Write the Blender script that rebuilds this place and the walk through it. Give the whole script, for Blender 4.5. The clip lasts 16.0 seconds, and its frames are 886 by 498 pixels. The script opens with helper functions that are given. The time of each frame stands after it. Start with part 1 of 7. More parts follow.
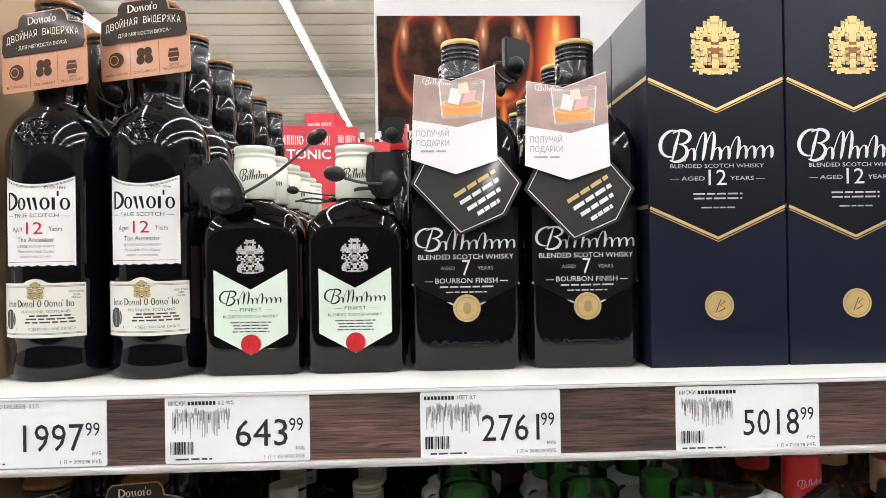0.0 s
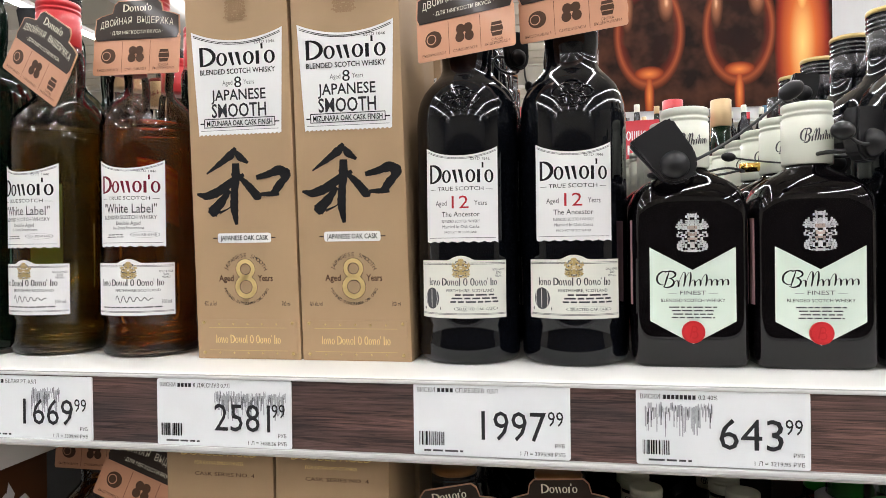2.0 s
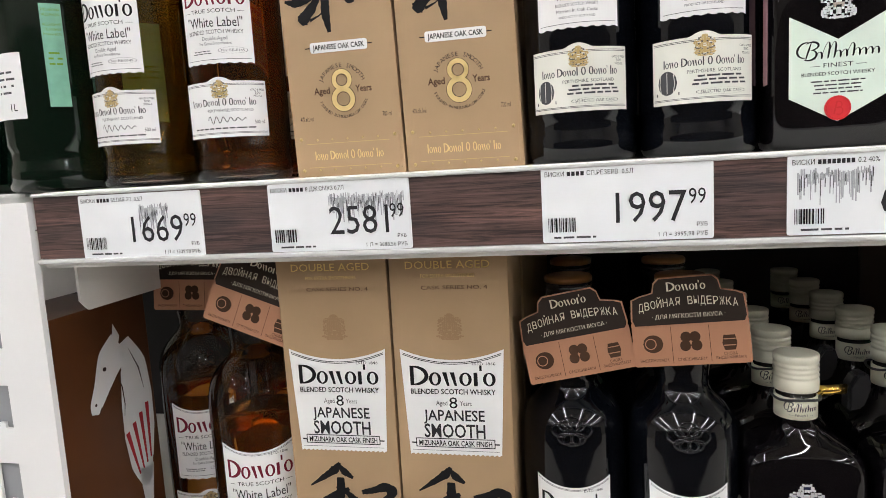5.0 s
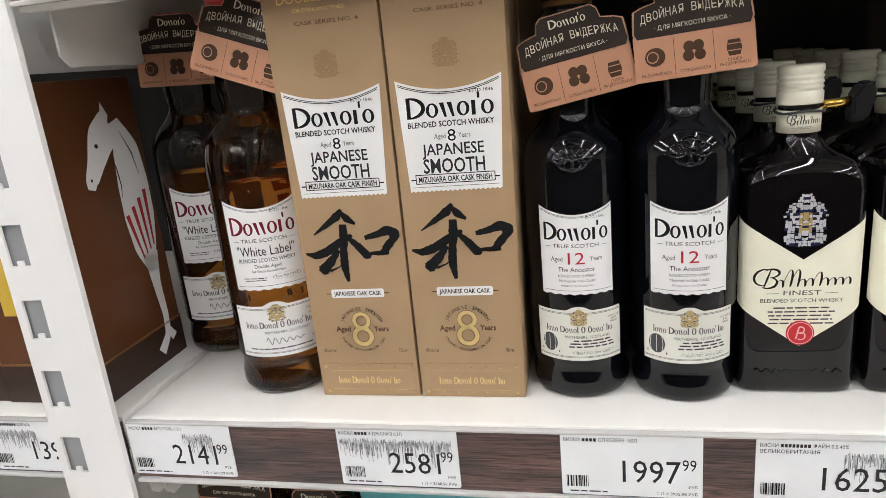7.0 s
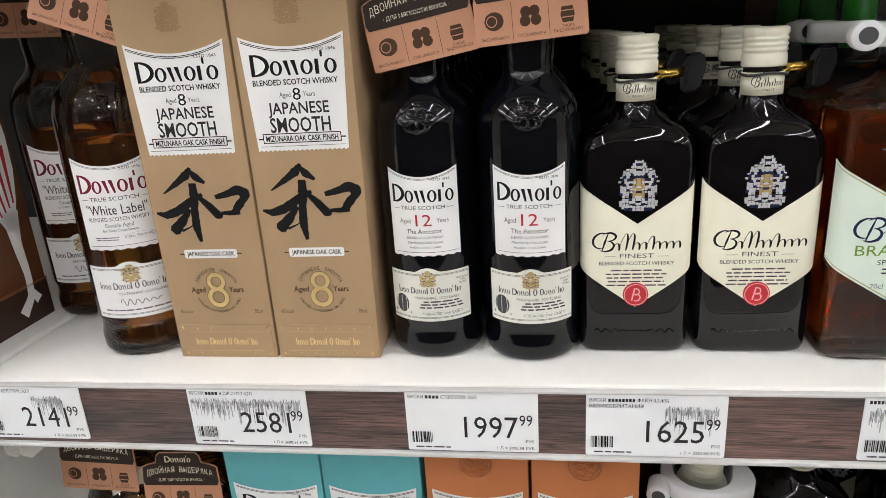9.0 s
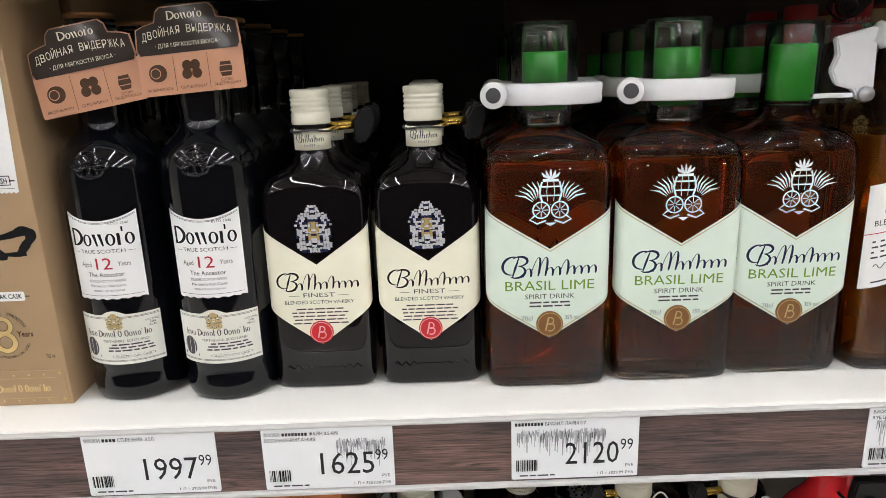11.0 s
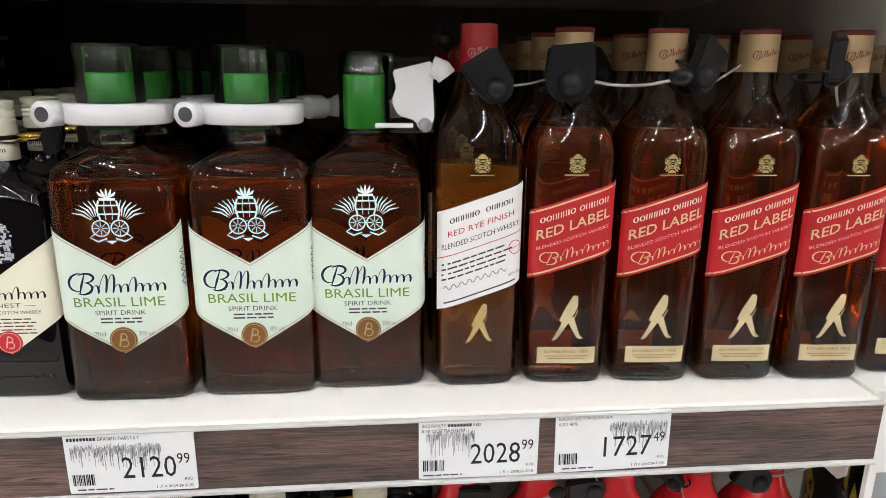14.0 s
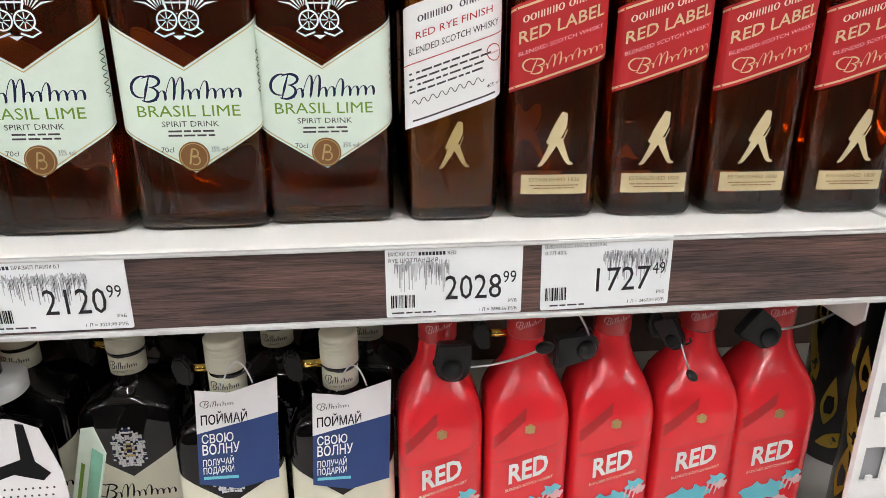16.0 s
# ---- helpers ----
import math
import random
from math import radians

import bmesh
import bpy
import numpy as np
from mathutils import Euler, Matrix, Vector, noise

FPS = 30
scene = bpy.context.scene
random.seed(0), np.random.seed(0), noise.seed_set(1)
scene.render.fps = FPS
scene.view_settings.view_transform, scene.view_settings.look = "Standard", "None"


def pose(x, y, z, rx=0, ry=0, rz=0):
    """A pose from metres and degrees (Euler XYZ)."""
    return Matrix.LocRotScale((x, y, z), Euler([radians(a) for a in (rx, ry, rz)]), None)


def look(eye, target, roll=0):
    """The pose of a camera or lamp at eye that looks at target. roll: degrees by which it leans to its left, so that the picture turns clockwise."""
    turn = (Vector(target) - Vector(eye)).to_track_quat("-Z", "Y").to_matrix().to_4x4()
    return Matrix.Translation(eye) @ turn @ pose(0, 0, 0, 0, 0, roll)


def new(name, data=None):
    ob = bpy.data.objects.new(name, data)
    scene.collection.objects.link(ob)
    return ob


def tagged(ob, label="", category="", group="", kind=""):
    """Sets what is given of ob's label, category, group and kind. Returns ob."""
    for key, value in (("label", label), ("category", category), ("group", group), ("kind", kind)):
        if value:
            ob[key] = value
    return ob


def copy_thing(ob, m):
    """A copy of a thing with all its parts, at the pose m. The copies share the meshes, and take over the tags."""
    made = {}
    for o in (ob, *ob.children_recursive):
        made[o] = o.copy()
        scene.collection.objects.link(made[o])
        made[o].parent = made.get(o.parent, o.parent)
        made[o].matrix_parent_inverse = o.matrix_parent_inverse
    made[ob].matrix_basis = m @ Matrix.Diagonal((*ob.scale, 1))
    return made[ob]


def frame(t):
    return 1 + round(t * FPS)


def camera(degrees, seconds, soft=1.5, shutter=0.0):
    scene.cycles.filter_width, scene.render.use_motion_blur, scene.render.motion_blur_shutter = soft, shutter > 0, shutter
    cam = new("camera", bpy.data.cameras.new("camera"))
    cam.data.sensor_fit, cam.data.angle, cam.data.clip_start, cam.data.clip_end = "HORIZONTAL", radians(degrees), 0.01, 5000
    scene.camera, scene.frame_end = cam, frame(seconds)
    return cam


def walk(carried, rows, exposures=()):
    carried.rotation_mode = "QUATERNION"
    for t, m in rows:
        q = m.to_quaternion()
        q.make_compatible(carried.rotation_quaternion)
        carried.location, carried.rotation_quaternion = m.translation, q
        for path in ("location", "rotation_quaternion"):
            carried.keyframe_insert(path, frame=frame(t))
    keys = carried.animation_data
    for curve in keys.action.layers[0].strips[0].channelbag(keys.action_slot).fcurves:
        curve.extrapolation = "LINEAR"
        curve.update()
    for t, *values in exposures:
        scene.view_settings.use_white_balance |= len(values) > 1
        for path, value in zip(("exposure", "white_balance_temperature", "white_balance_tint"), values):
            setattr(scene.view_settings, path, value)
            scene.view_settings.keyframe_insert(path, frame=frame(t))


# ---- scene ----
cam = camera(67.3, 16.0, soft=0.6)
PATH = [
    (0, (-0.006, -0.005, 1.505), (0.077, 1.993, 1.516), -0.9),
    (0.5, (-0.059, 0.004, 1.496), (-0.045, 2.004, 1.524), -0.7),
    (1, (-0.112, 0.016, 1.494), (-0.165, 2.015, 1.526), -0.3),
    (1.5, (-0.168, 0.032, 1.493), (-0.418, 2.017, 1.507), -0.3),
    (2, (-0.207, 0.037, 1.497), (-0.557, 2.006, 1.491), -0.7),
    (2.5, (-0.22, 0.035, 1.501), (-0.579, 2.002, 1.509), -0.1),
    (3, (-0.23, 0.04, 1.501), (-0.617, 2.002, 1.502), -0.3),
    (3.5, (-0.234, 0.043, 1.502), (-0.648, 1.999, 1.504), -0.4),
    (4, (-0.231, 0.036, 1.503), (-0.629, 1.996, 1.536), -0.5),
    (4.5, (-0.241, 0.037, 1.479), (-0.656, 1.994, 1.446), -1.6),
    (5, (-0.269, 0.043, 1.421), (-0.7, 1.98, 1.172), -3.3),
    (5.2, (-0.278, 0.042, 1.412), (-0.723, 1.953, 1.025), -4.5),
    (7.3, (-0.275, 0.026, 1.307), (-0.705, 1.899, 0.756), -5.7),
    (7.5, (-0.276, 0.025, 1.307), (-0.706, 1.899, 0.754), -5.5),
    (8, (-0.274, 0.029, 1.305), (-0.709, 1.894, 0.73), -5.5),
    (8.5, (-0.261, 0.033, 1.299), (-0.687, 1.903, 0.73), -5.4),
    (9, (-0.206, 0.032, 1.297), (-0.487, 1.909, 0.668), -3.7),
    (9.5, (-0.13, 0.026, 1.292), (-0.228, 1.924, 0.668), -1.7),
    (9.7, (-0.109, 0.023, 1.29), (-0.145, 1.932, 0.695), -2.2),
    (11.8, (-0.003, 0.015, 1.297), (0.054, 1.948, 0.785), -1.7),
    (12, (0.018, 0.013, 1.297), (0.12, 1.944, 0.786), -1.5),
    (12.5, (0.101, 0.006, 1.293), (0.249, 1.935, 0.783), -0.5),
    (13, (0.178, 0.001, 1.3), (0.379, 1.918, 0.765), -0.3),
    (13.5, (0.214, -0.002, 1.309), (0.399, 1.918, 0.78), 0.4),
    (14, (0.224, -0.006, 1.309), (0.401, 1.917, 0.788), 0.5),
    (14.5, (0.24, -0.006, 1.319), (0.422, 1.915, 0.794), 0.2),
    (15, (0.251, -0.001, 1.308), (0.423, 1.922, 0.787), 0.1),
    (15.5, (0.249, 0.021, 1.262), (0.376, 1.925, 0.663), -0.3),
    (16, (0.244, 0.028, 1.199), (0.435, 1.908, 0.544), -0.1),
]
walk(cam, [(t, look(eye, target, roll)) for t, eye, target, roll in PATH], [(0, 0.20), (1.5, 0.30), (2.0, 0.02), (2.5, 0.02), (4, 0.0), (5, 0.06), (8, 0.13), (12, 0.17), (14.5, 0.25), (16, 0.18)])

# ---- light ----
world = bpy.data.worlds.new("shop_air")
scene.world = world
world.use_nodes = True
world.node_tree.nodes["Background"].inputs[0].default_value = (0.9, 0.95, 1.0, 1)
world.node_tree.nodes["Background"].inputs[1].default_value = 0.05
LED_POWER = 80.0


# ---- materials ----
def mat(name, color, rough=0.5, metal=0.0, vary=0.06, scale=40.0, bump=0.0, bump_scale=400.0, trans=0.0, coat=0.0, ior=1.45, emit=0.0, rvary=0.1, spec=0.5):
    m = bpy.data.materials.new(name)
    m.use_nodes = True
    nt = m.node_tree
    bs = nt.nodes["Principled BSDF"]
    bs.inputs["Base Color"].default_value = (*color, 1)
    bs.inputs["Roughness"].default_value = rough
    bs.inputs["Metallic"].default_value = metal
    bs.inputs["IOR"].default_value = ior
    bs.inputs["Specular IOR Level"].default_value = spec
    bs.inputs["Transmission Weight"].default_value = trans
    bs.inputs["Coat Weight"].default_value = coat
    bs.inputs["Coat Roughness"].default_value = 0.06
    if emit:
        bs.inputs["Emission Color"].default_value = (*color, 1)
        bs.inputs["Emission Strength"].default_value = emit
    if vary or rvary:
        tc = nt.nodes.new("ShaderNodeTexCoord")
        n1 = nt.nodes.new("ShaderNodeTexNoise")
        n1.inputs["Scale"].default_value = scale
        n1.inputs["Detail"].default_value = 6
        nt.links.new(tc.outputs["Object"], n1.inputs["Vector"])
        if vary:
            mx = nt.nodes.new("ShaderNodeMix")
            mx.data_type = "RGBA"
            mx.inputs["A"].default_value = (*[c * (1 - vary) for c in color], 1)
            mx.inputs["B"].default_value = (*[min(1, c * (1 + vary)) for c in color], 1)
            nt.links.new(n1.outputs["Fac"], mx.inputs["Factor"])
            nt.links.new(mx.outputs["Result"], bs.inputs["Base Color"])
        if rvary:
            mr = nt.nodes.new("ShaderNodeMapRange")
            mr.inputs["To Min"].default_value = max(0.0, rough * (1 - rvary))
            mr.inputs["To Max"].default_value = min(1.0, rough * (1 + rvary))
            nt.links.new(n1.outputs["Fac"], mr.inputs["Value"])
            nt.links.new(mr.outputs["Result"], bs.inputs["Roughness"])
        if bump:
            n2 = nt.nodes.new("ShaderNodeTexNoise")
            n2.inputs["Scale"].default_value = bump_scale
            n2.inputs["Detail"].default_value = 4
            nt.links.new(tc.outputs["Object"], n2.inputs["Vector"])
            bp = nt.nodes.new("ShaderNodeBump")
            bp.inputs["Strength"].default_value = bump
            bp.inputs["Distance"].default_value = 0.0006
            nt.links.new(n2.outputs["Fac"], bp.inputs["Height"])
            nt.links.new(bp.outputs["Normal"], bs.inputs["Normal"])
    return m


def shell_mat(name, tint, gloss=0.04):
    """Thin clear glass or plastic: sees through with a tint, mirrors at its grazing edges."""
    m = bpy.data.materials.new(name)
    m.use_nodes = True
    nt = m.node_tree
    nt.nodes.clear()
    out = nt.nodes.new("ShaderNodeOutputMaterial")
    mix = nt.nodes.new("ShaderNodeMixShader")
    tr = nt.nodes.new("ShaderNodeBsdfTransparent")
    gl = nt.nodes.new("ShaderNodeBsdfGlossy")
    fr = nt.nodes.new("ShaderNodeFresnel")
    tr.inputs["Color"].default_value = (*tint, 1)
    gl.inputs["Roughness"].default_value = gloss
    fr.inputs["IOR"].default_value = 1.5
    nt.links.new(fr.outputs[0], mix.inputs[0])
    nt.links.new(tr.outputs[0], mix.inputs[1])
    nt.links.new(gl.outputs[0], mix.inputs[2])
    nt.links.new(mix.outputs[0], out.inputs[0])
    return m


def wood_print_mat():
    """Dark wood decor on a plastic strip: stretched grain with warm streaks."""
    m = bpy.data.materials.new("wood_print")
    m.use_nodes = True
    nt = m.node_tree
    bs = nt.nodes["Principled BSDF"]
    bs.inputs["Roughness"].default_value = 0.38
    bs.inputs["Coat Weight"].default_value = 0.35
    bs.inputs["Coat Roughness"].default_value = 0.22
    tc = nt.nodes.new("ShaderNodeTexCoord")
    mp = nt.nodes.new("ShaderNodeMapping")
    mp.inputs["Scale"].default_value = (9, 1, 260)
    n1 = nt.nodes.new("ShaderNodeTexNoise")
    n1.inputs["Scale"].default_value = 1.6
    n1.inputs["Detail"].default_value = 9
    n1.inputs["Roughness"].default_value = 0.65
    n1.inputs["Distortion"].default_value = 1.8
    mp2 = nt.nodes.new("ShaderNodeMapping")
    mp2.inputs["Scale"].default_value = (9, 1, 34)
    n2 = nt.nodes.new("ShaderNodeTexNoise")
    n2.inputs["Scale"].default_value = 1.0
    n2.inputs["Detail"].default_value = 3
    r1 = nt.nodes.new("ShaderNodeValToRGB")
    r1.color_ramp.elements[0].position, r1.color_ramp.elements[0].color = 0.36, (0.020, 0.014, 0.014, 1)
    r1.color_ramp.elements[1].position, r1.color_ramp.elements[1].color = 0.70, (0.180, 0.128, 0.114, 1)
    r2 = nt.nodes.new("ShaderNodeValToRGB")
    r2.color_ramp.elements[0].position, r2.color_ramp.elements[0].color = 0.38, (0.52, 0.50, 0.54, 1)
    r2.color_ramp.elements[1].position, r2.color_ramp.elements[1].color = 0.72, (1.55, 1.20, 1.10, 1)
    mx = nt.nodes.new("ShaderNodeMix")
    mx.data_type, mx.blend_type = "RGBA", "MULTIPLY"
    mx.inputs["Factor"].default_value = 1.0
    for a, b in ((mp, n1), (mp2, n2)):
        nt.links.new(tc.outputs["Object"], a.inputs["Vector"])
        nt.links.new(a.outputs[0], b.inputs["Vector"])
    nt.links.new(n1.outputs["Fac"], r1.inputs[0])
    nt.links.new(n2.outputs["Fac"], r2.inputs[0])
    nt.links.new(r1.outputs[0], mx.inputs["A"])
    nt.links.new(r2.outputs[0], mx.inputs["B"])
    nt.links.new(mx.outputs["Result"], bs.inputs["Base Color"])
    bp = nt.nodes.new("ShaderNodeBump")
    bp.inputs["Strength"].default_value, bp.inputs["Distance"].default_value = 0.25, 0.0005
    nt.links.new(n1.outputs["Fac"], bp.inputs["Height"])
    nt.links.new(bp.outputs["Normal"], bs.inputs["Normal"])
    return m



def poster_photo_mat():
    """A soft printed photograph: two stemmed glasses and a bottle with a bright label, out of focus."""
    m = bpy.data.materials.new("poster_photo")
    m.use_nodes = True
    nt = m.node_tree
    bs = nt.nodes["Principled BSDF"]
    bs.inputs["Roughness"].default_value, bs.inputs["Specular IOR Level"].default_value = 0.4, 0.1
    tc = nt.nodes.new("ShaderNodeTexCoord")
    noise = nt.nodes.new("ShaderNodeTexNoise")
    noise.inputs["Scale"].default_value, noise.inputs["Detail"].default_value = 14, 3
    nt.links.new(tc.outputs["Object"], noise.inputs["Vector"])
    ground = nt.nodes.new("ShaderNodeValToRGB")
    ground.color_ramp.elements[0].position, ground.color_ramp.elements[0].color = 0.40, (0.010, 0.005, 0.004, 1)
    ground.color_ramp.elements[1].position, ground.color_ramp.elements[1].color = 0.75, (0.085, 0.030, 0.016, 1)
    nt.links.new(noise.outputs["Fac"], ground.inputs[0])
    colour = ground.outputs[0]
    bowl = ((0.0, (0, 0, 0)), (0.08, (0.13, 0.030, 0.012)), (0.15, (0.30, 0.070, 0.026)), (0.24, (0.11, 0.016, 0.009)), (0.40, (0.022, 0.007, 0.005)), (1.0, (0.012, 0.005, 0.004)))
    upper = ((0.0, (0, 0, 0)), (0.30, (0.10, 0.036, 0.018)), (0.75, (0.34, 0.14, 0.07)), (1.0, (0.80, 0.50, 0.30)))
    stem = ((0.0, (0, 0, 0)), (0.35, (0.30, 0.05, 0.015)), (1.0, (0.75, 0.24, 0.06)))
    label = ((0.0, (0, 0, 0)), (0.22, (0.26, 0.028, 0.014)), (0.55, (0.62, 0.14, 0.03)), (1.0, (0.95, 0.62, 0.22)))
    spots = []
    for x in (0.026, 0.249):
        spots += [(x, 0.350, 0.094, 0.155, bowl), (x - 0.055, 0.420, 0.020, 0.075, upper), (x + 0.045, 0.430, 0.026, 0.060, upper), (x, 0.185, 0.014, 0.085, stem), (x, 0.245, 0.045, 0.022, stem)]
    spots += [(0.400, 0.300, 0.070, 0.300, label), (0.400, 0.420, 0.030, 0.110, label)]
    for x, z, rx, rz, tones in spots:
        mp = nt.nodes.new("ShaderNodeMapping")
        mp.vector_type = "TEXTURE"
        mp.inputs["Location"].default_value, mp.inputs["Scale"].default_value = (x, 0, z), (rx, 1, rz)
        gr = nt.nodes.new("ShaderNodeTexGradient")
        gr.gradient_type = "SPHERICAL"
        ramp = nt.nodes.new("ShaderNodeValToRGB")
        for i, (at, c) in enumerate(tones):
            e = ramp.color_ramp.elements[i] if i < 2 else ramp.color_ramp.elements.new(at)
            e.position, e.color = at, (*c, 1)
        mix = nt.nodes.new("ShaderNodeMix")
        mix.data_type, mix.blend_type = "RGBA", "LIGHTEN"
        mix.inputs["Factor"].default_value = 1.0
        nt.links.new(tc.outputs["Object"], mp.inputs["Vector"])
        nt.links.new(mp.outputs[0], gr.inputs["Vector"])
        nt.links.new(gr.outputs["Color"], ramp.inputs[0])
        nt.links.new(colour, mix.inputs["A"])
        nt.links.new(ramp.outputs[0], mix.inputs["B"])
        colour = mix.outputs["Result"]
    nt.links.new(colour, bs.inputs["Base Color"])
    return m


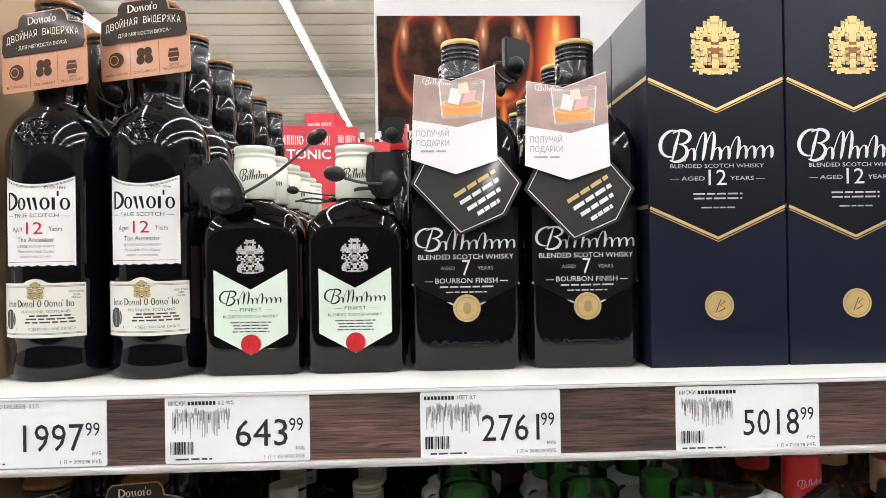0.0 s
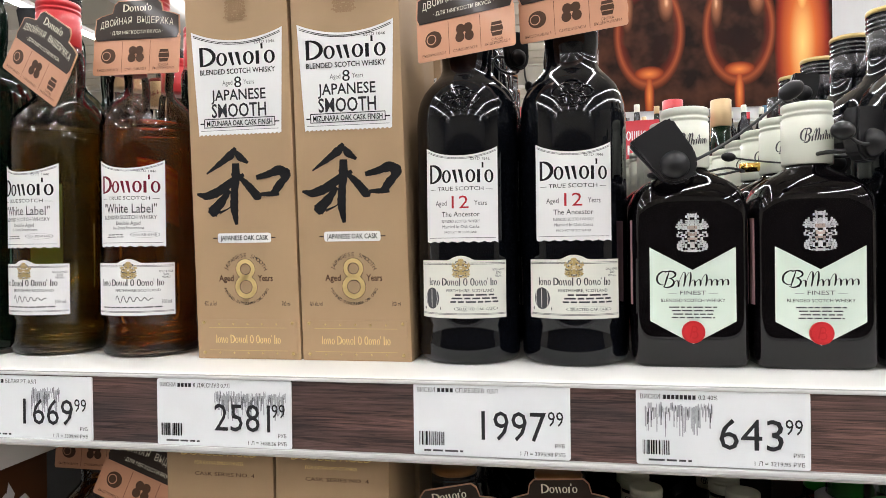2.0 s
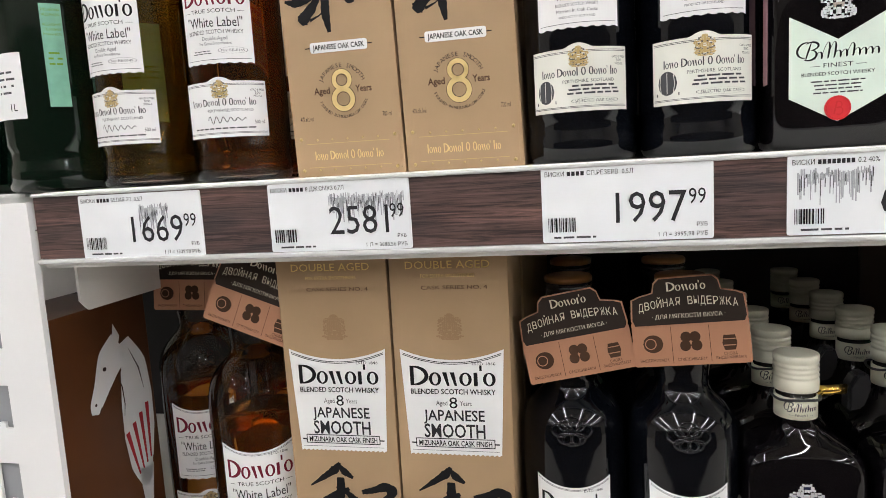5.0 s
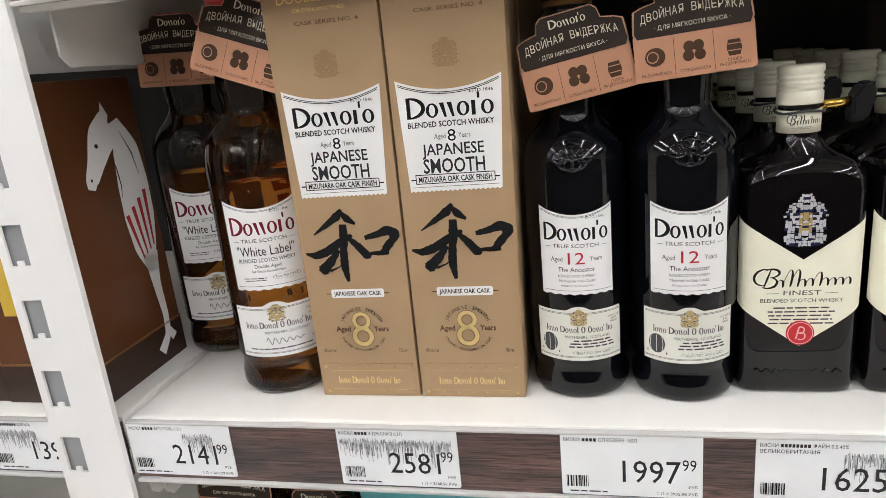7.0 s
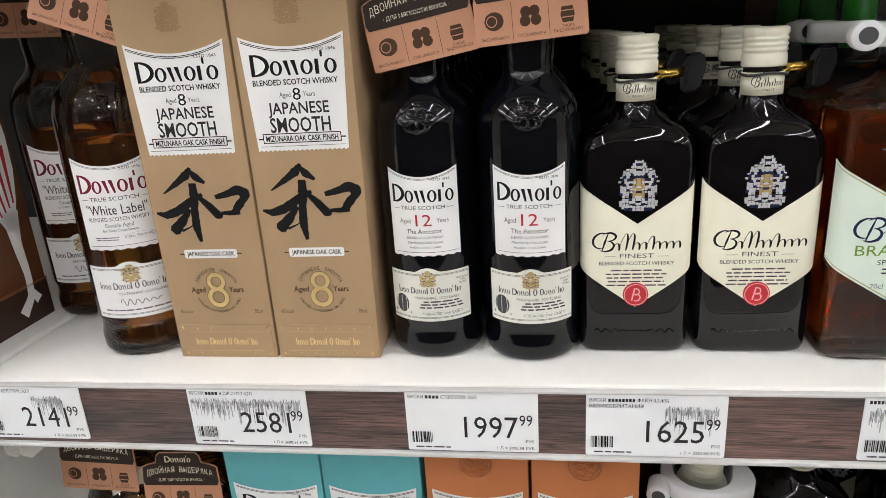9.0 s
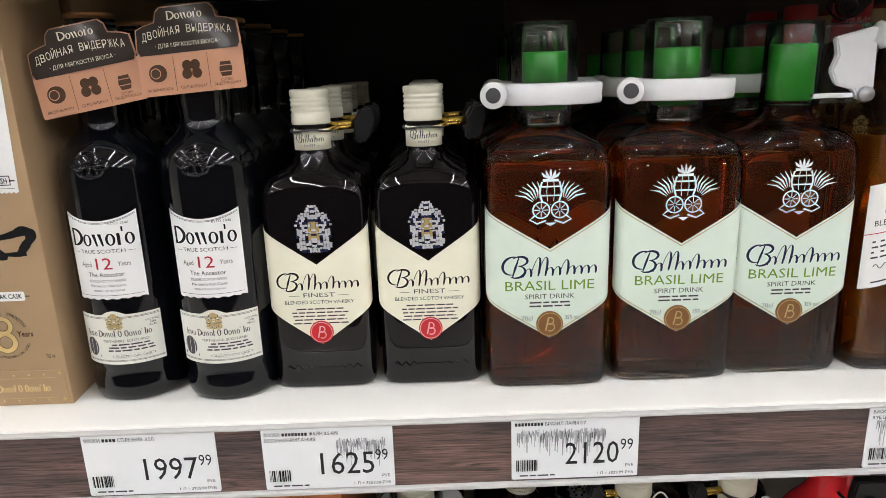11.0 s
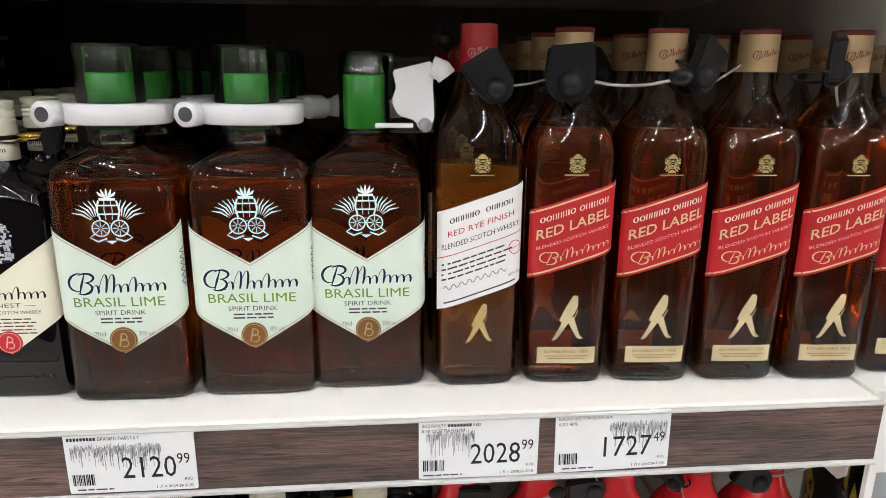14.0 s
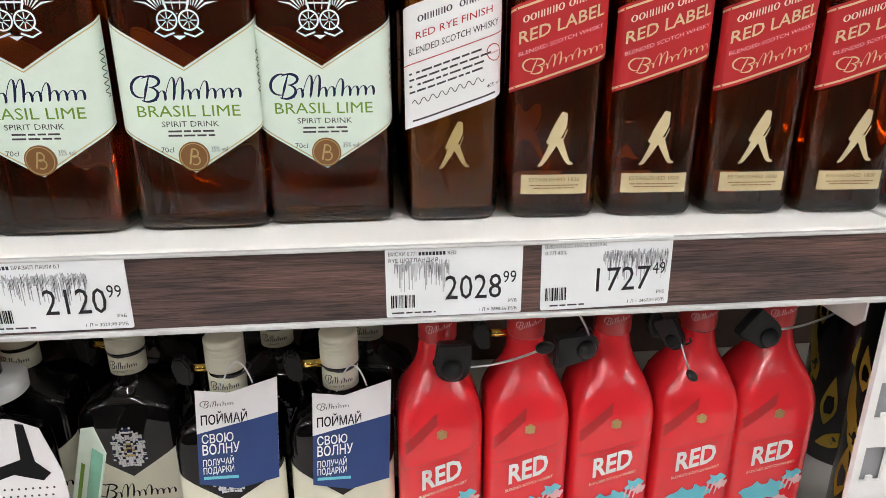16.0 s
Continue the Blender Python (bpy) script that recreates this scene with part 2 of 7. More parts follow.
M = {
    "poster_photo": poster_photo_mat(),
    "shelf": mat("white_powder_coat", (0.77, 0.765, 0.73), 0.42, vary=0.07, scale=9, bump=0.12, bump_scale=900, rvary=0.25),
    "post": mat("white_post_paint", (0.80, 0.80, 0.79), 0.45, vary=0.05, scale=6, bump=0.1, bump_scale=700),
    "back": mat("brown_back_panel", (0.12, 0.080, 0.064), 0.55, vary=0.2, scale=5),
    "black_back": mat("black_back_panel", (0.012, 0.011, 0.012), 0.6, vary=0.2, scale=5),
    "rail": mat("clear_grey_rail_lip", (0.55, 0.55, 0.54), 0.22, coat=0.4),
    "wood": wood_print_mat(),
    "paper": mat("tag_paper", (0.80, 0.82, 0.83), 0.55, vary=0.03, scale=60, bump=0.06, bump_scale=1500, coat=0.12),
    "ink": mat("black_thermal_ink", (0.008, 0.008, 0.009), 0.6, spec=0.15),
    "ink_price": mat("price_ink", (0.026, 0.026, 0.029), 0.6, spec=0.2),
    "ink_grey": mat("grey_thermal_ink", (0.075, 0.075, 0.08), 0.6, spec=0.15),
    "ink_smear": mat("rubbed_grey_ink", (0.36, 0.37, 0.39), 0.6, vary=0.35, scale=300),
    "lab_white": mat("label_paper_white", (0.80, 0.80, 0.79), 0.55, vary=0.03, scale=50, bump=0.08, bump_scale=1500),
    "lab_ivory": mat("label_paper_ivory", (0.76, 0.755, 0.68), 0.5, vary=0.03, scale=50, bump=0.08, bump_scale=1500),
    "lab_cream": mat("label_paper_cream", (0.80, 0.78, 0.62), 0.5, vary=0.03, scale=50, bump=0.08, bump_scale=1500),
    "lab_mint": mat("label_paper_mint", (0.66, 0.76, 0.66), 0.5, vary=0.03, scale=50, bump=0.08, bump_scale=1500),
    "lab_red": mat("label_paper_red", (0.42, 0.012, 0.016), 0.5, vary=0.08, scale=60),
    "kraft": mat("kraft_carton", (0.375, 0.255, 0.145), 0.55, vary=0.07, scale=30, bump=0.12, bump_scale=1800, rvary=0.2, spec=0.3),
    "kraft_dark": mat("kraft_emboss", (0.30, 0.19, 0.10), 0.5, spec=0.3),
    "rose_glass": mat("pale_rose_print", (0.46, 0.36, 0.32), 0.35, vary=0.3, scale=120),
    "teal": mat("teal_carton", (0.10, 0.40, 0.44), 0.5, vary=0.09, scale=25, bump=0.1, bump_scale=1600),
    "orange": mat("copper_orange_carton", (0.50, 0.17, 0.055), 0.42, metal=0.2, vary=0.1, scale=25, bump=0.1, bump_scale=1600),
    "navy": mat("navy_carton", (0.0060, 0.0085, 0.020), 0.36, vary=0.12, scale=30, bump=0.06, bump_scale=1600, spec=0.3),
    "black_print": mat("black_label_print", (0.003, 0.003, 0.0035), 0.30, vary=0, spec=0.35),
    "navy_dark": mat("dark_navy_print", (0.0035, 0.0045, 0.010), 0.36, vary=0.1, scale=30, spec=0.3),
    "brown_box": mat("brown_carton", (0.105, 0.038, 0.014), 0.35, vary=0.5, scale=7, coat=0.3, spec=0.3),
    "brown_dark": mat("dark_brown_print", (0.035, 0.016, 0.010), 0.45),
    "yellow": mat("yellow_print", (0.62, 0.42, 0.05), 0.45),
    "green_print": mat("green_print", (0.16, 0.30, 0.035), 0.5, spec=0.15),
    "mint_stamp": mat("green_excise_stamp", (0.20, 0.46, 0.33), 0.45, vary=0.25, scale=120),
    "red_print": mat("red_print", (0.45, 0.03, 0.04), 0.5, spec=0.15),
    "wine": mat("dark_wine_print", (0.17, 0.012, 0.03), 0.5, spec=0.15),
    "blue_print": mat("indigo_print", (0.034, 0.062, 0.185), 0.45, coat=0.2, spec=0.15),
    "navy_ink": mat("dark_navy_ink", (0.012, 0.018, 0.060), 0.5, spec=0.15),
    "cyan": mat("cyan_print", (0.14, 0.52, 0.62), 0.45),
    "pink": mat("pale_pink_print", (0.75, 0.42, 0.44), 0.5),
    "gold": mat("gold_foil", (0.74, 0.56, 0.25), 0.38, metal=0.55, vary=0.12, scale=200, bump=0.2, bump_scale=900),
    "gold_matt": mat("matt_gold_ink", (0.52, 0.38, 0.16), 0.45, metal=0.4, vary=0.1, scale=200),
    "gold_line": mat("bright_gold_foil", (0.82, 0.62, 0.24), 0.30, metal=0.5, vary=0.1, scale=200),
    "pale_gold": mat("pale_gold_label", (0.66, 0.55, 0.32), 0.45, metal=0.3),
    "bronze": mat("bronze_seal", (0.27, 0.13, 0.05), 0.4, metal=0.6, bump=0.3, bump_scale=700),
    "silver": mat("silver_ink", (0.70, 0.70, 0.72), 0.35, metal=0.5),
    "white_ink": mat("white_ink", (0.80, 0.80, 0.80), 0.5),
    "cream_ink": mat("cream_ink", (0.72, 0.66, 0.52), 0.5),
    "wax": mat("red_wax_seal", (0.50, 0.02, 0.025), 0.35, bump=0.3, bump_scale=600),
    "copper_card": mat("copper_card", (0.48, 0.24, 0.14), 0.42, metal=0.25, vary=0.08, scale=50, coat=0.15),
    "umber_card": mat("umber_card", (0.030, 0.020, 0.015), 0.45, vary=0.12, scale=50, coat=0.1, spec=0.2),
    "umber_ink": mat("umber_ink", (0.07, 0.035, 0.02), 0.55, spec=0.15),
    "cap_cream": mat("cream_screw_cap", (0.78, 0.76, 0.62), 0.36, coat=0.2, vary=0.04),
    "cap_white": mat("white_screw_cap", (0.69, 0.71, 0.61), 0.34, coat=0.2, vary=0.04),
    "cap_black": mat("black_screw_cap", (0.012, 0.012, 0.014), 0.25, coat=0.3),
    "cap_red": mat("red_screw_cap", (0.48, 0.02, 0.025), 0.3, coat=0.3),
    "cap_brown": mat("dark_red_cap_top", (0.22, 0.035, 0.025), 0.4),
    "cap_tan": mat("tan_gold_cap", (0.55, 0.40, 0.22), 0.34, metal=0.35),
    "cap_green": mat("bright_green_cap", (0.025, 0.33, 0.025), 0.35, coat=0.2),
    "cap_blue": mat("blue_grey_cap", (0.04, 0.12, 0.2), 0.35, coat=0.2),
    "ebony": mat("near_black_glass", (0.002, 0.0025, 0.004), 0.075, vary=0, rvary=0.0, ior=1.5, spec=0.42),
    "dark_glass": mat("dark_brown_whisky_glass", (0.0035, 0.0028, 0.0036), 0.03, vary=0, rvary=0, trans=0.20, ior=1.45),
    "green_glass": mat("dark_green_glass", (0.003, 0.014, 0.007), 0.10, vary=0, rvary=0, trans=0.5, ior=1.5),
    "amber_gold": mat("golden_whisky", (1.0, 0.71, 0.18), 0.0, vary=0, rvary=0, trans=0.97, ior=1.36),
    "amber_rye": mat("orange_whisky", (1.0, 0.38, 0.04), 0.0, vary=0, rvary=0, trans=0.84, ior=1.36),
    "amber": mat("amber_whisky", (0.94, 0.37, 0.055), 0.0, vary=0, rvary=0, trans=0.965, ior=1.36),
    "amber_deep": mat("deep_amber_whisky", (0.89, 0.235, 0.030), 0.0, vary=0, rvary=0, trans=0.95, ior=1.36),
    "base_glass": mat("thick_base_glass", (0.97, 0.80, 0.62), 0.0, vary=0, rvary=0, trans=1.0, ior=1.5),
    "shell": shell_mat("clear_bottle_glass", (0.95, 0.93, 0.90), 0.02),
    "plastic": shell_mat("clear_plastic", (0.90, 0.92, 0.90), 0.08),
    "red_bottle": mat("raspberry_red_coated_glass", (0.74, 0.024, 0.034), 0.22, vary=0.05, scale=20, coat=0.5),
    "tag_black": mat("black_tag_plastic", (0.009, 0.009, 0.010), 0.36, vary=0.15, bump=0.1, bump_scale=1200, spec=0.35),
    "tag_white": mat("white_lock_plastic", (0.74, 0.75, 0.76), 0.35, vary=0.04, coat=0.2),
    "brass": mat("brass_pin", (0.80, 0.52, 0.12), 0.22, metal=1.0),
    "steel": mat("steel_cable", (0.45, 0.45, 0.46), 0.35, metal=0.9, bump=0.6, bump_scale=1200),
    "cord": mat("dark_braided_cord", (0.04, 0.04, 0.042), 0.5, bump=0.6, bump_scale=1200),
    "promo_white": mat("glossy_promo_card", (0.80, 0.78, 0.79), 0.3, coat=0.3),
    "promo_rose": mat("promo_photo_tone", (0.40, 0.28, 0.25), 0.3, vary=0.45, scale=45, coat=0.3),
    "promo_black": mat("black_promo_card", (0.022, 0.020, 0.020), 0.3, vary=0.3, scale=40, coat=0.3, spec=0.3),
    "dim_panel": mat("dark_reflection_panel", (0.060, 0.050, 0.044), 0.8, vary=0.5, scale=6, spec=0.2),
    "floor": mat("shop_floor_tile", (0.60, 0.57, 0.53), 0.4, vary=0.08, scale=4),
    "wall": mat("shop_wall", (0.36, 0.34, 0.30), 0.7, vary=0.05, scale=2),
    "ceiling": mat("shop_ceiling_steel", (0.29, 0.262, 0.215), 0.6, vary=0.08, scale=2),
    "strut": mat("slot_shade_grey", (0.30, 0.31, 0.32), 0.5, vary=0.12, scale=20),
    "beam": mat("grey_roof_beam", (0.26, 0.24, 0.205), 0.55, vary=0.08, scale=3),
    "duct": mat("galvanised_duct", (0.20, 0.19, 0.175), 0.55, metal=0.2),
    "led": mat("led_tube", (0.972, 0.963, 0.982), 0.4, vary=0, rvary=0, emit=LED_POWER),
    "board": mat("white_header_board", (0.58, 0.58, 0.58), 0.45, vary=0.03, scale=4),
    "poster_glow": mat("poster_pale_amber", (0.80, 0.36, 0.10), 0.4, vary=0.3, scale=30),
    "crate_red": mat("red_promo_carton", (0.58, 0.045, 0.06), 0.45, vary=0.08, scale=10),
}


# ---- mesh helpers ----
def finish(name, bm, material, smooth=False):
    me = bpy.data.meshes.new(name)
    bm.normal_update()
    bm.to_mesh(me)
    bm.free()
    me.materials.append(material)
    if smooth:
        for p in me.polygons:
            p.use_smooth = True
    return me


def part(name, bm, material, parent, label="", smooth=False, at=None):
    me = bm if isinstance(bm, bpy.types.Mesh) else finish(name, bm, material, smooth)
    ob = new(name, me)
    ob.parent = parent
    if at is not None:
        ob.matrix_basis = at
    return tagged(ob, label)


def thing(name, label, category, at=None, group="", kind=""):
    ob = new(name)
    ob.empty_display_size = 0.02
    if at is not None:
        ob.matrix_basis = at
    return tagged(ob, label, category, group, kind)


def structure(name, bm, material, label, category):
    return tagged(new(name, finish(name, bm, material)), label, category, kind="structure")


def cuboid(x0, x1, y0, y1, z0, z1, bevel=0.0, segs=2, bm=None):
    own = bmesh.new()
    bmesh.ops.create_cube(own, size=1)
    for v in own.verts:
        v.co = Vector((x0 + (v.co.x + 0.5) * (x1 - x0), y0 + (v.co.y + 0.5) * (y1 - y0), z0 + (v.co.z + 0.5) * (z1 - z0)))
    if bevel:
        bmesh.ops.bevel(own, geom=own.edges[:], offset=bevel, segments=segs, affect="EDGES", profile=0.6)
    if bm is None:
        return own
    me = bpy.data.meshes.new("scratch")
    own.to_mesh(me)
    own.free()
    bm.from_mesh(me)
    bpy.data.meshes.remove(me)
    return bm


def ring_points(a, b, n, seg):
    pts = []
    for i in range(seg):
        t = 2 * math.pi * i / seg
        c, s = math.cos(t), math.sin(t)
        pts.append((a * math.copysign(abs(c) ** (2 / n), c), b * math.copysign(abs(s) ** (2 / n), s)))
    return pts


def loft(rings, seg=40, bm=None, close=True):
    """Rings of (z, half width, half depth, squareness) joined into one closed skin."""
    bm = bm or bmesh.new()
    rows = []
    for z, a, b, n in rings:
        rows.append([bm.verts.new((x, y, z)) for x, y in ring_points(a, b, n, seg)])
    for r0, r1 in zip(rows, rows[1:]):
        for i in range(seg):
            j = (i + 1) % seg
            bm.faces.new((r0[i], r0[j], r1[j], r1[i]))
    if close:
        bm.faces.new(rows[0][::-1])
        bm.faces.new(rows[-1])
    return bm


def lathe(profile, seg=32, bm=None):
    return loft([(z, r, r, 2) for z, r in profile], seg, bm)


def tube(points, r, seg=8, bm=None):
    bm = bm or bmesh.new()
    pts = [Vector(p) for p in points]
    rows = []
    for i, p in enumerate(pts):
        d = (pts[min(i + 1, len(pts) - 1)] - pts[max(i - 1, 0)]).normalized()
        u = d.orthogonal().normalized() if i == 0 else (rows_u - d * rows_u.dot(d)).normalized()
        rows_u = u
        w = d.cross(u)
        rows.append([bm.verts.new(p + r * (math.cos(k * 2 * math.pi / seg) * u + math.sin(k * 2 * math.pi / seg) * w)) for k in range(seg)])
    for r0, r1 in zip(rows, rows[1:]):
        for k in range(seg):
            bm.faces.new((r0[k], r0[(k + 1) % seg], r1[(k + 1) % seg], r1[k]))
    bm.faces.new(rows[0][::-1])
    bm.faces.new(rows[-1])
    return bm


def arc(p, q, sag, n=12):
    """A drooping line from p to q."""
    p, q = Vector(p), Vector(q)
    return [p.lerp(q, i / n) - Vector((0, 0, sag * 4 * (i / n) * (1 - i / n))) for i in range(n + 1)]


def card(outline, thick, bm=None, y=0.0):
    """A flat card facing -y, cut to an outline of (x, z)."""
    bm = bm or bmesh.new()
    f = [bm.verts.new((x, y, z)) for x, z in outline]
    k = [bm.verts.new((x, y + thick, z)) for x, z in outline]
    bm.faces.new(f)
    bm.faces.new(k[::-1])
    for i in range(len(f)):
        j = (i + 1) % len(f)
        bm.faces.new((f[j], f[i], k[i], k[j]))
    bmesh.ops.recalc_face_normals(bm, faces=bm.faces[:])
    return bm


def rounded(x0, x1, z0, z1, r, n=4):
    pts = []
    for cx, cz, a0 in ((x1 - r, z0 + r, -90), (x1 - r, z1 - r, 0), (x0 + r, z1 - r, 90), (x0 + r, z0 + r, 180)):
        for i in range(n + 1):
            a = radians(a0 + 90 * i / n)
            pts.append((cx + r * math.cos(a), cz + r * math.sin(a)))
    return pts


# ---- lettering and print ----
GLYPHS = {}


def glyphs(body, bold=0.0):
    key = (body, bold)
    if key not in GLYPHS:
        cu = bpy.data.curves.new("lettering", "FONT")
        cu.body, cu.resolution_u, cu.offset = body, 2, bold
        ob = bpy.data.objects.new("lettering", cu)
        scene.collection.objects.link(ob)
        me = bpy.data.meshes.new_from_object(ob.evaluated_get(bpy.context.evaluated_depsgraph_get()))
        v = [(p.co.x, p.co.y) for p in me.vertices]
        f = [tuple(p.vertices) for p in me.polygons]
        bpy.data.objects.remove(ob)
        bpy.data.meshes.remove(me)
        bpy.data.curves.remove(cu)
        x0 = min(p[0] for p in v)
        GLYPHS[key] = ([(p[0] - x0, p[1]) for p in v], f, max(p[0] for p in v) - x0)
    return GLYPHS[key]


class Front:
    """Maps print laid out flat, (s along, z up), onto a bottle's skin; s = 0 faces -y."""

    def __init__(self, a=0.0, b=0.0, n=2, y=0.0):
        self.y, self.table = y, None
        if a:
            pts = []
            for i in range(-400, 401):
                t = -math.pi / 2 + i / 400 * math.pi * 0.75
                c, s = math.cos(t), math.sin(t)
                pts.append((a * math.copysign(abs(c) ** (2 / n), c), b * math.copysign(abs(s) ** (2 / n), s)))
            p = np.array(pts)
            d = np.concatenate([[0], np.cumsum(np.hypot(*np.diff(p, axis=0).T))])
            self.table = (d - d[400], p[:, 0], p[:, 1])

    def place(self, s, off):
        if self.table is None:
            return s, self.y - off
        d, x, y = self.table
        px, py = np.interp(s, d, x), np.interp(s, d, y)
        ux, uy = np.interp(s + 5e-4, d, x) - np.interp(s - 5e-4, d, x), np.interp(s + 5e-4, d, y) - np.interp(s - 5e-4, d, y)
        k = math.hypot(ux, uy) or 1
        return px + off * uy / k, py - off * ux / k


class Print:
    """Collects flat shapes by ink, then lays them on a front as one mesh for each ink."""

    def __init__(self, front, off=0.0004):
        self.front, self.off, self.sets, self.name = front, off, {}, "print"

    def shape(self, ink, verts, faces):
        v, f = self.sets.setdefault(ink if self.name == "print" else (ink, self.name), ([], []))
        k = len(v)
        v.extend(verts)
        f.extend(tuple(i + k for i in face) for face in faces)

    def poly(self, ink, pts):
        self.shape(ink, pts, [tuple(range(len(pts)))])

    def bar(self, ink, x, z, w, h, lean=0.0, n=1):
        v = []
        for i in range(n + 1):
            u = x - w / 2 + w * i / n
            v += [(u, z + lean * (u - x)), (u, z + h + lean * (u - x))]
        self.shape(ink, v, [(2 * i, 2 * i + 2, 2 * i + 3, 2 * i + 1) for i in range(n)])

    def text(self, ink, body, x, z, h, w=None, lean=0.0, align=0.0, bold=0.0):
        """Letters of cap height h on the base line z, squeezed to the width w; align 0: centred on x, 1: starts there, -1: ends there."""
        v, f, full = glyphs(body, bold)
        k = h / 0.70
        kx = w / full if w else k
        width = full * kx
        x0 = x - width / 2 if align == 0 else (x if align > 0 else x - width)
        self.name = "lettering"
        self.shape(ink, [(x0 + p[0] * kx, z + p[1] * k + lean * (x0 + p[0] * kx - x)) for p in v], f)
        self.name = "print"

    def disc(self, ink, x, z, r, n=12, squash=1.0):
        v = []
        for i in range(n + 1):
            c = -1 + 2 * i / n
            s = math.sqrt(max(0.0, 1 - c * c))
            v += [(x + r * c, z - squash * r * s), (x + r * c, z + squash * r * s)]
        self.shape(ink, v, [(2 * i, 2 * i + 2, 2 * i + 3, 2 * i + 1) for i in range(n)])

    def ring(self, ink, x, z, r0, r1, n=20, squash=1.0):
        v = []
        for i in range(n):
            c, s = math.cos(2 * math.pi * i / n), math.sin(2 * math.pi * i / n)
            v += [(x + r0 * c, z + squash * r0 * s), (x + r1 * c, z + squash * r1 * s)]
        self.shape(ink, v, [(2 * i, 2 * i + 1, (2 * i + 3) % (2 * n), (2 * i + 2) % (2 * n)) for i in range(n)])

    def stroke(self, ink, pts, w):
        """A line of changing width; w is one number or one for each point."""
        n = len(pts)
        v = []
        for i, (x, z) in enumerate(pts):
            x0, z0 = pts[max(i - 1, 0)]
            x1, z1 = pts[min(i + 1, n - 1)]
            k = math.hypot(x1 - x0, z1 - z0) or 1
            h = (w if isinstance(w, float) else w[i]) / 2
            v += [(x - h * (z1 - z0) / k, z + h * (x1 - x0) / k), (x + h * (z1 - z0) / k, z - h * (x1 - x0) / k)]
        self.shape(ink, v, [(2 * i, 2 * i + 1, 2 * i + 3, 2 * i + 2) for i in range(n - 1)])

    def oval(self, ink, x, z, w, h, lean=0.0, n=18):
        """An upright oval band, heavy at its sides and thin above and below."""
        a, b = w / 2, h / 2
        v = []
        for i in range(n):
            c, d = math.cos(2 * math.pi * i / n), math.sin(2 * math.pi * i / n)
            for ka, kb in ((1.0, 1.0), (0.48, 0.80)):
                v.append((x + a * ka * c, z + b + b * kb * d + lean * a * ka * c))
        self.shape(ink, v, [(2 * i, 2 * i + 1, (2 * i + 3) % (2 * n), (2 * i + 2) % (2 * n)) for i in range(n)])

    def mark(self, ink, x, z, w, h, style="block", lean=0.0):
        """A maker's word mark as plain shapes: ovals and uprights on one line, or a pen flourish."""
        self.name = "wordmark"
        if style in ("caps", "block"):
            if style == "caps":
                row = "OOHHHIO OHIHOH" if w / h < 12 else "OIHHHIO  OHIHOH"
            else:
                row = "DovoiPo" if w / h < 5 else "Iovo DovoI O OovoP Iio"
            widths = {"D": 0.95, "O": 0.80, "o": 0.64, "v": 0.84, "P": 0.16, "i": 0.34, "I": 0.36, "H": 0.66, " ": 0.40}
            total = sum(widths[c] for c in row)
            u = x - w / 2
            for c in row:
                cw = widths[c] * w / total
                px, hh = u + cw / 2, h if c in "DOIH" else h * 0.68
                pz = z + lean * (px - x)
                if c in "Oo":
                    self.oval(ink, px, pz, cw * 0.94, hh, lean)
                elif c == "D":
                    self.stroke(ink, [(px - 0.34 * cw + 0.74 * cw * math.cos(a), pz + hh * (0.5 + 0.46 * math.sin(a))) for a in np.linspace(-1.57, 1.57, 14)], [hh * (0.07 + 0.13 * math.sin(math.pi * i / 13)) for i in range(14)])
                    self.bar(ink, px - 0.36 * cw, pz, cw * 0.20, hh)
                elif c == "v":
                    for k in (-0.22, 0.22):
                        self.poly(ink, [(px + (k - 0.24) * cw, pz + hh), (px + (k + 0.02) * cw, pz + hh), (px + (k + 0.16) * cw, pz), (px + (k + 0.02) * cw, pz)])
                elif c == "P":
                    self.bar(ink, px, pz + h * 0.76, cw * 0.70, h * 0.28)
                elif c == "H":
                    for k in (-0.28, 0.28):
                        self.bar(ink, px + k * cw, pz + lean * k * cw, cw * 0.22, hh)
                elif c in "Ii":
                    self.bar(ink, px, pz, cw * 0.55, hh)
                u += cw
        else:
            tall = (0.44, 1.0, 1.0, 0.44, 0.46, 0.80, 0.46, 0.44, 0.44, 0.42)
            n = len(tall) * 12
            pts, ws = [], []
            for i in range(n + 1):
                q = min(i / 12, len(tall) - 1e-6)
                amp = h * tall[int(q)]
                up = 0.5 - 0.5 * math.cos(2 * math.pi * (q % 1))
                px = x - w * 0.27 + w * 0.76 * i / n - 0.016 * w * math.sin(2 * math.pi * q)
                pts.append((px + 0.24 * amp * up - 0.05 * h, z + amp * up + lean * (px - x)))
                ws.append(h * (0.035 + 0.085 * max(0.0, -math.sin(2 * math.pi * q)) ** 0.7))
            self.stroke(ink, pts, ws)
            lift = z - lean * w * 0.36
            for cx, cz, rx, rz, a0, a1 in ((-0.335, 0.84, 0.085, 0.24, 2.5, -1.5), (-0.345, 0.30, 0.090, 0.31, 1.5, -2.2), (-0.400, 0.62, 0.100, 0.46, 1.3, 4.9)):
                arcs = [(x + w * (cx + rx * math.cos(a)) + 0.16 * h * (cz - 0.5 + rz * math.sin(a)), lift + h * (cz + rz * math.sin(a))) for a in np.linspace(a0, a1, 20)]
                self.stroke(ink, arcs, [h * (0.035 + 0.095 * math.sin(math.pi * i / 19)) for i in range(20)])
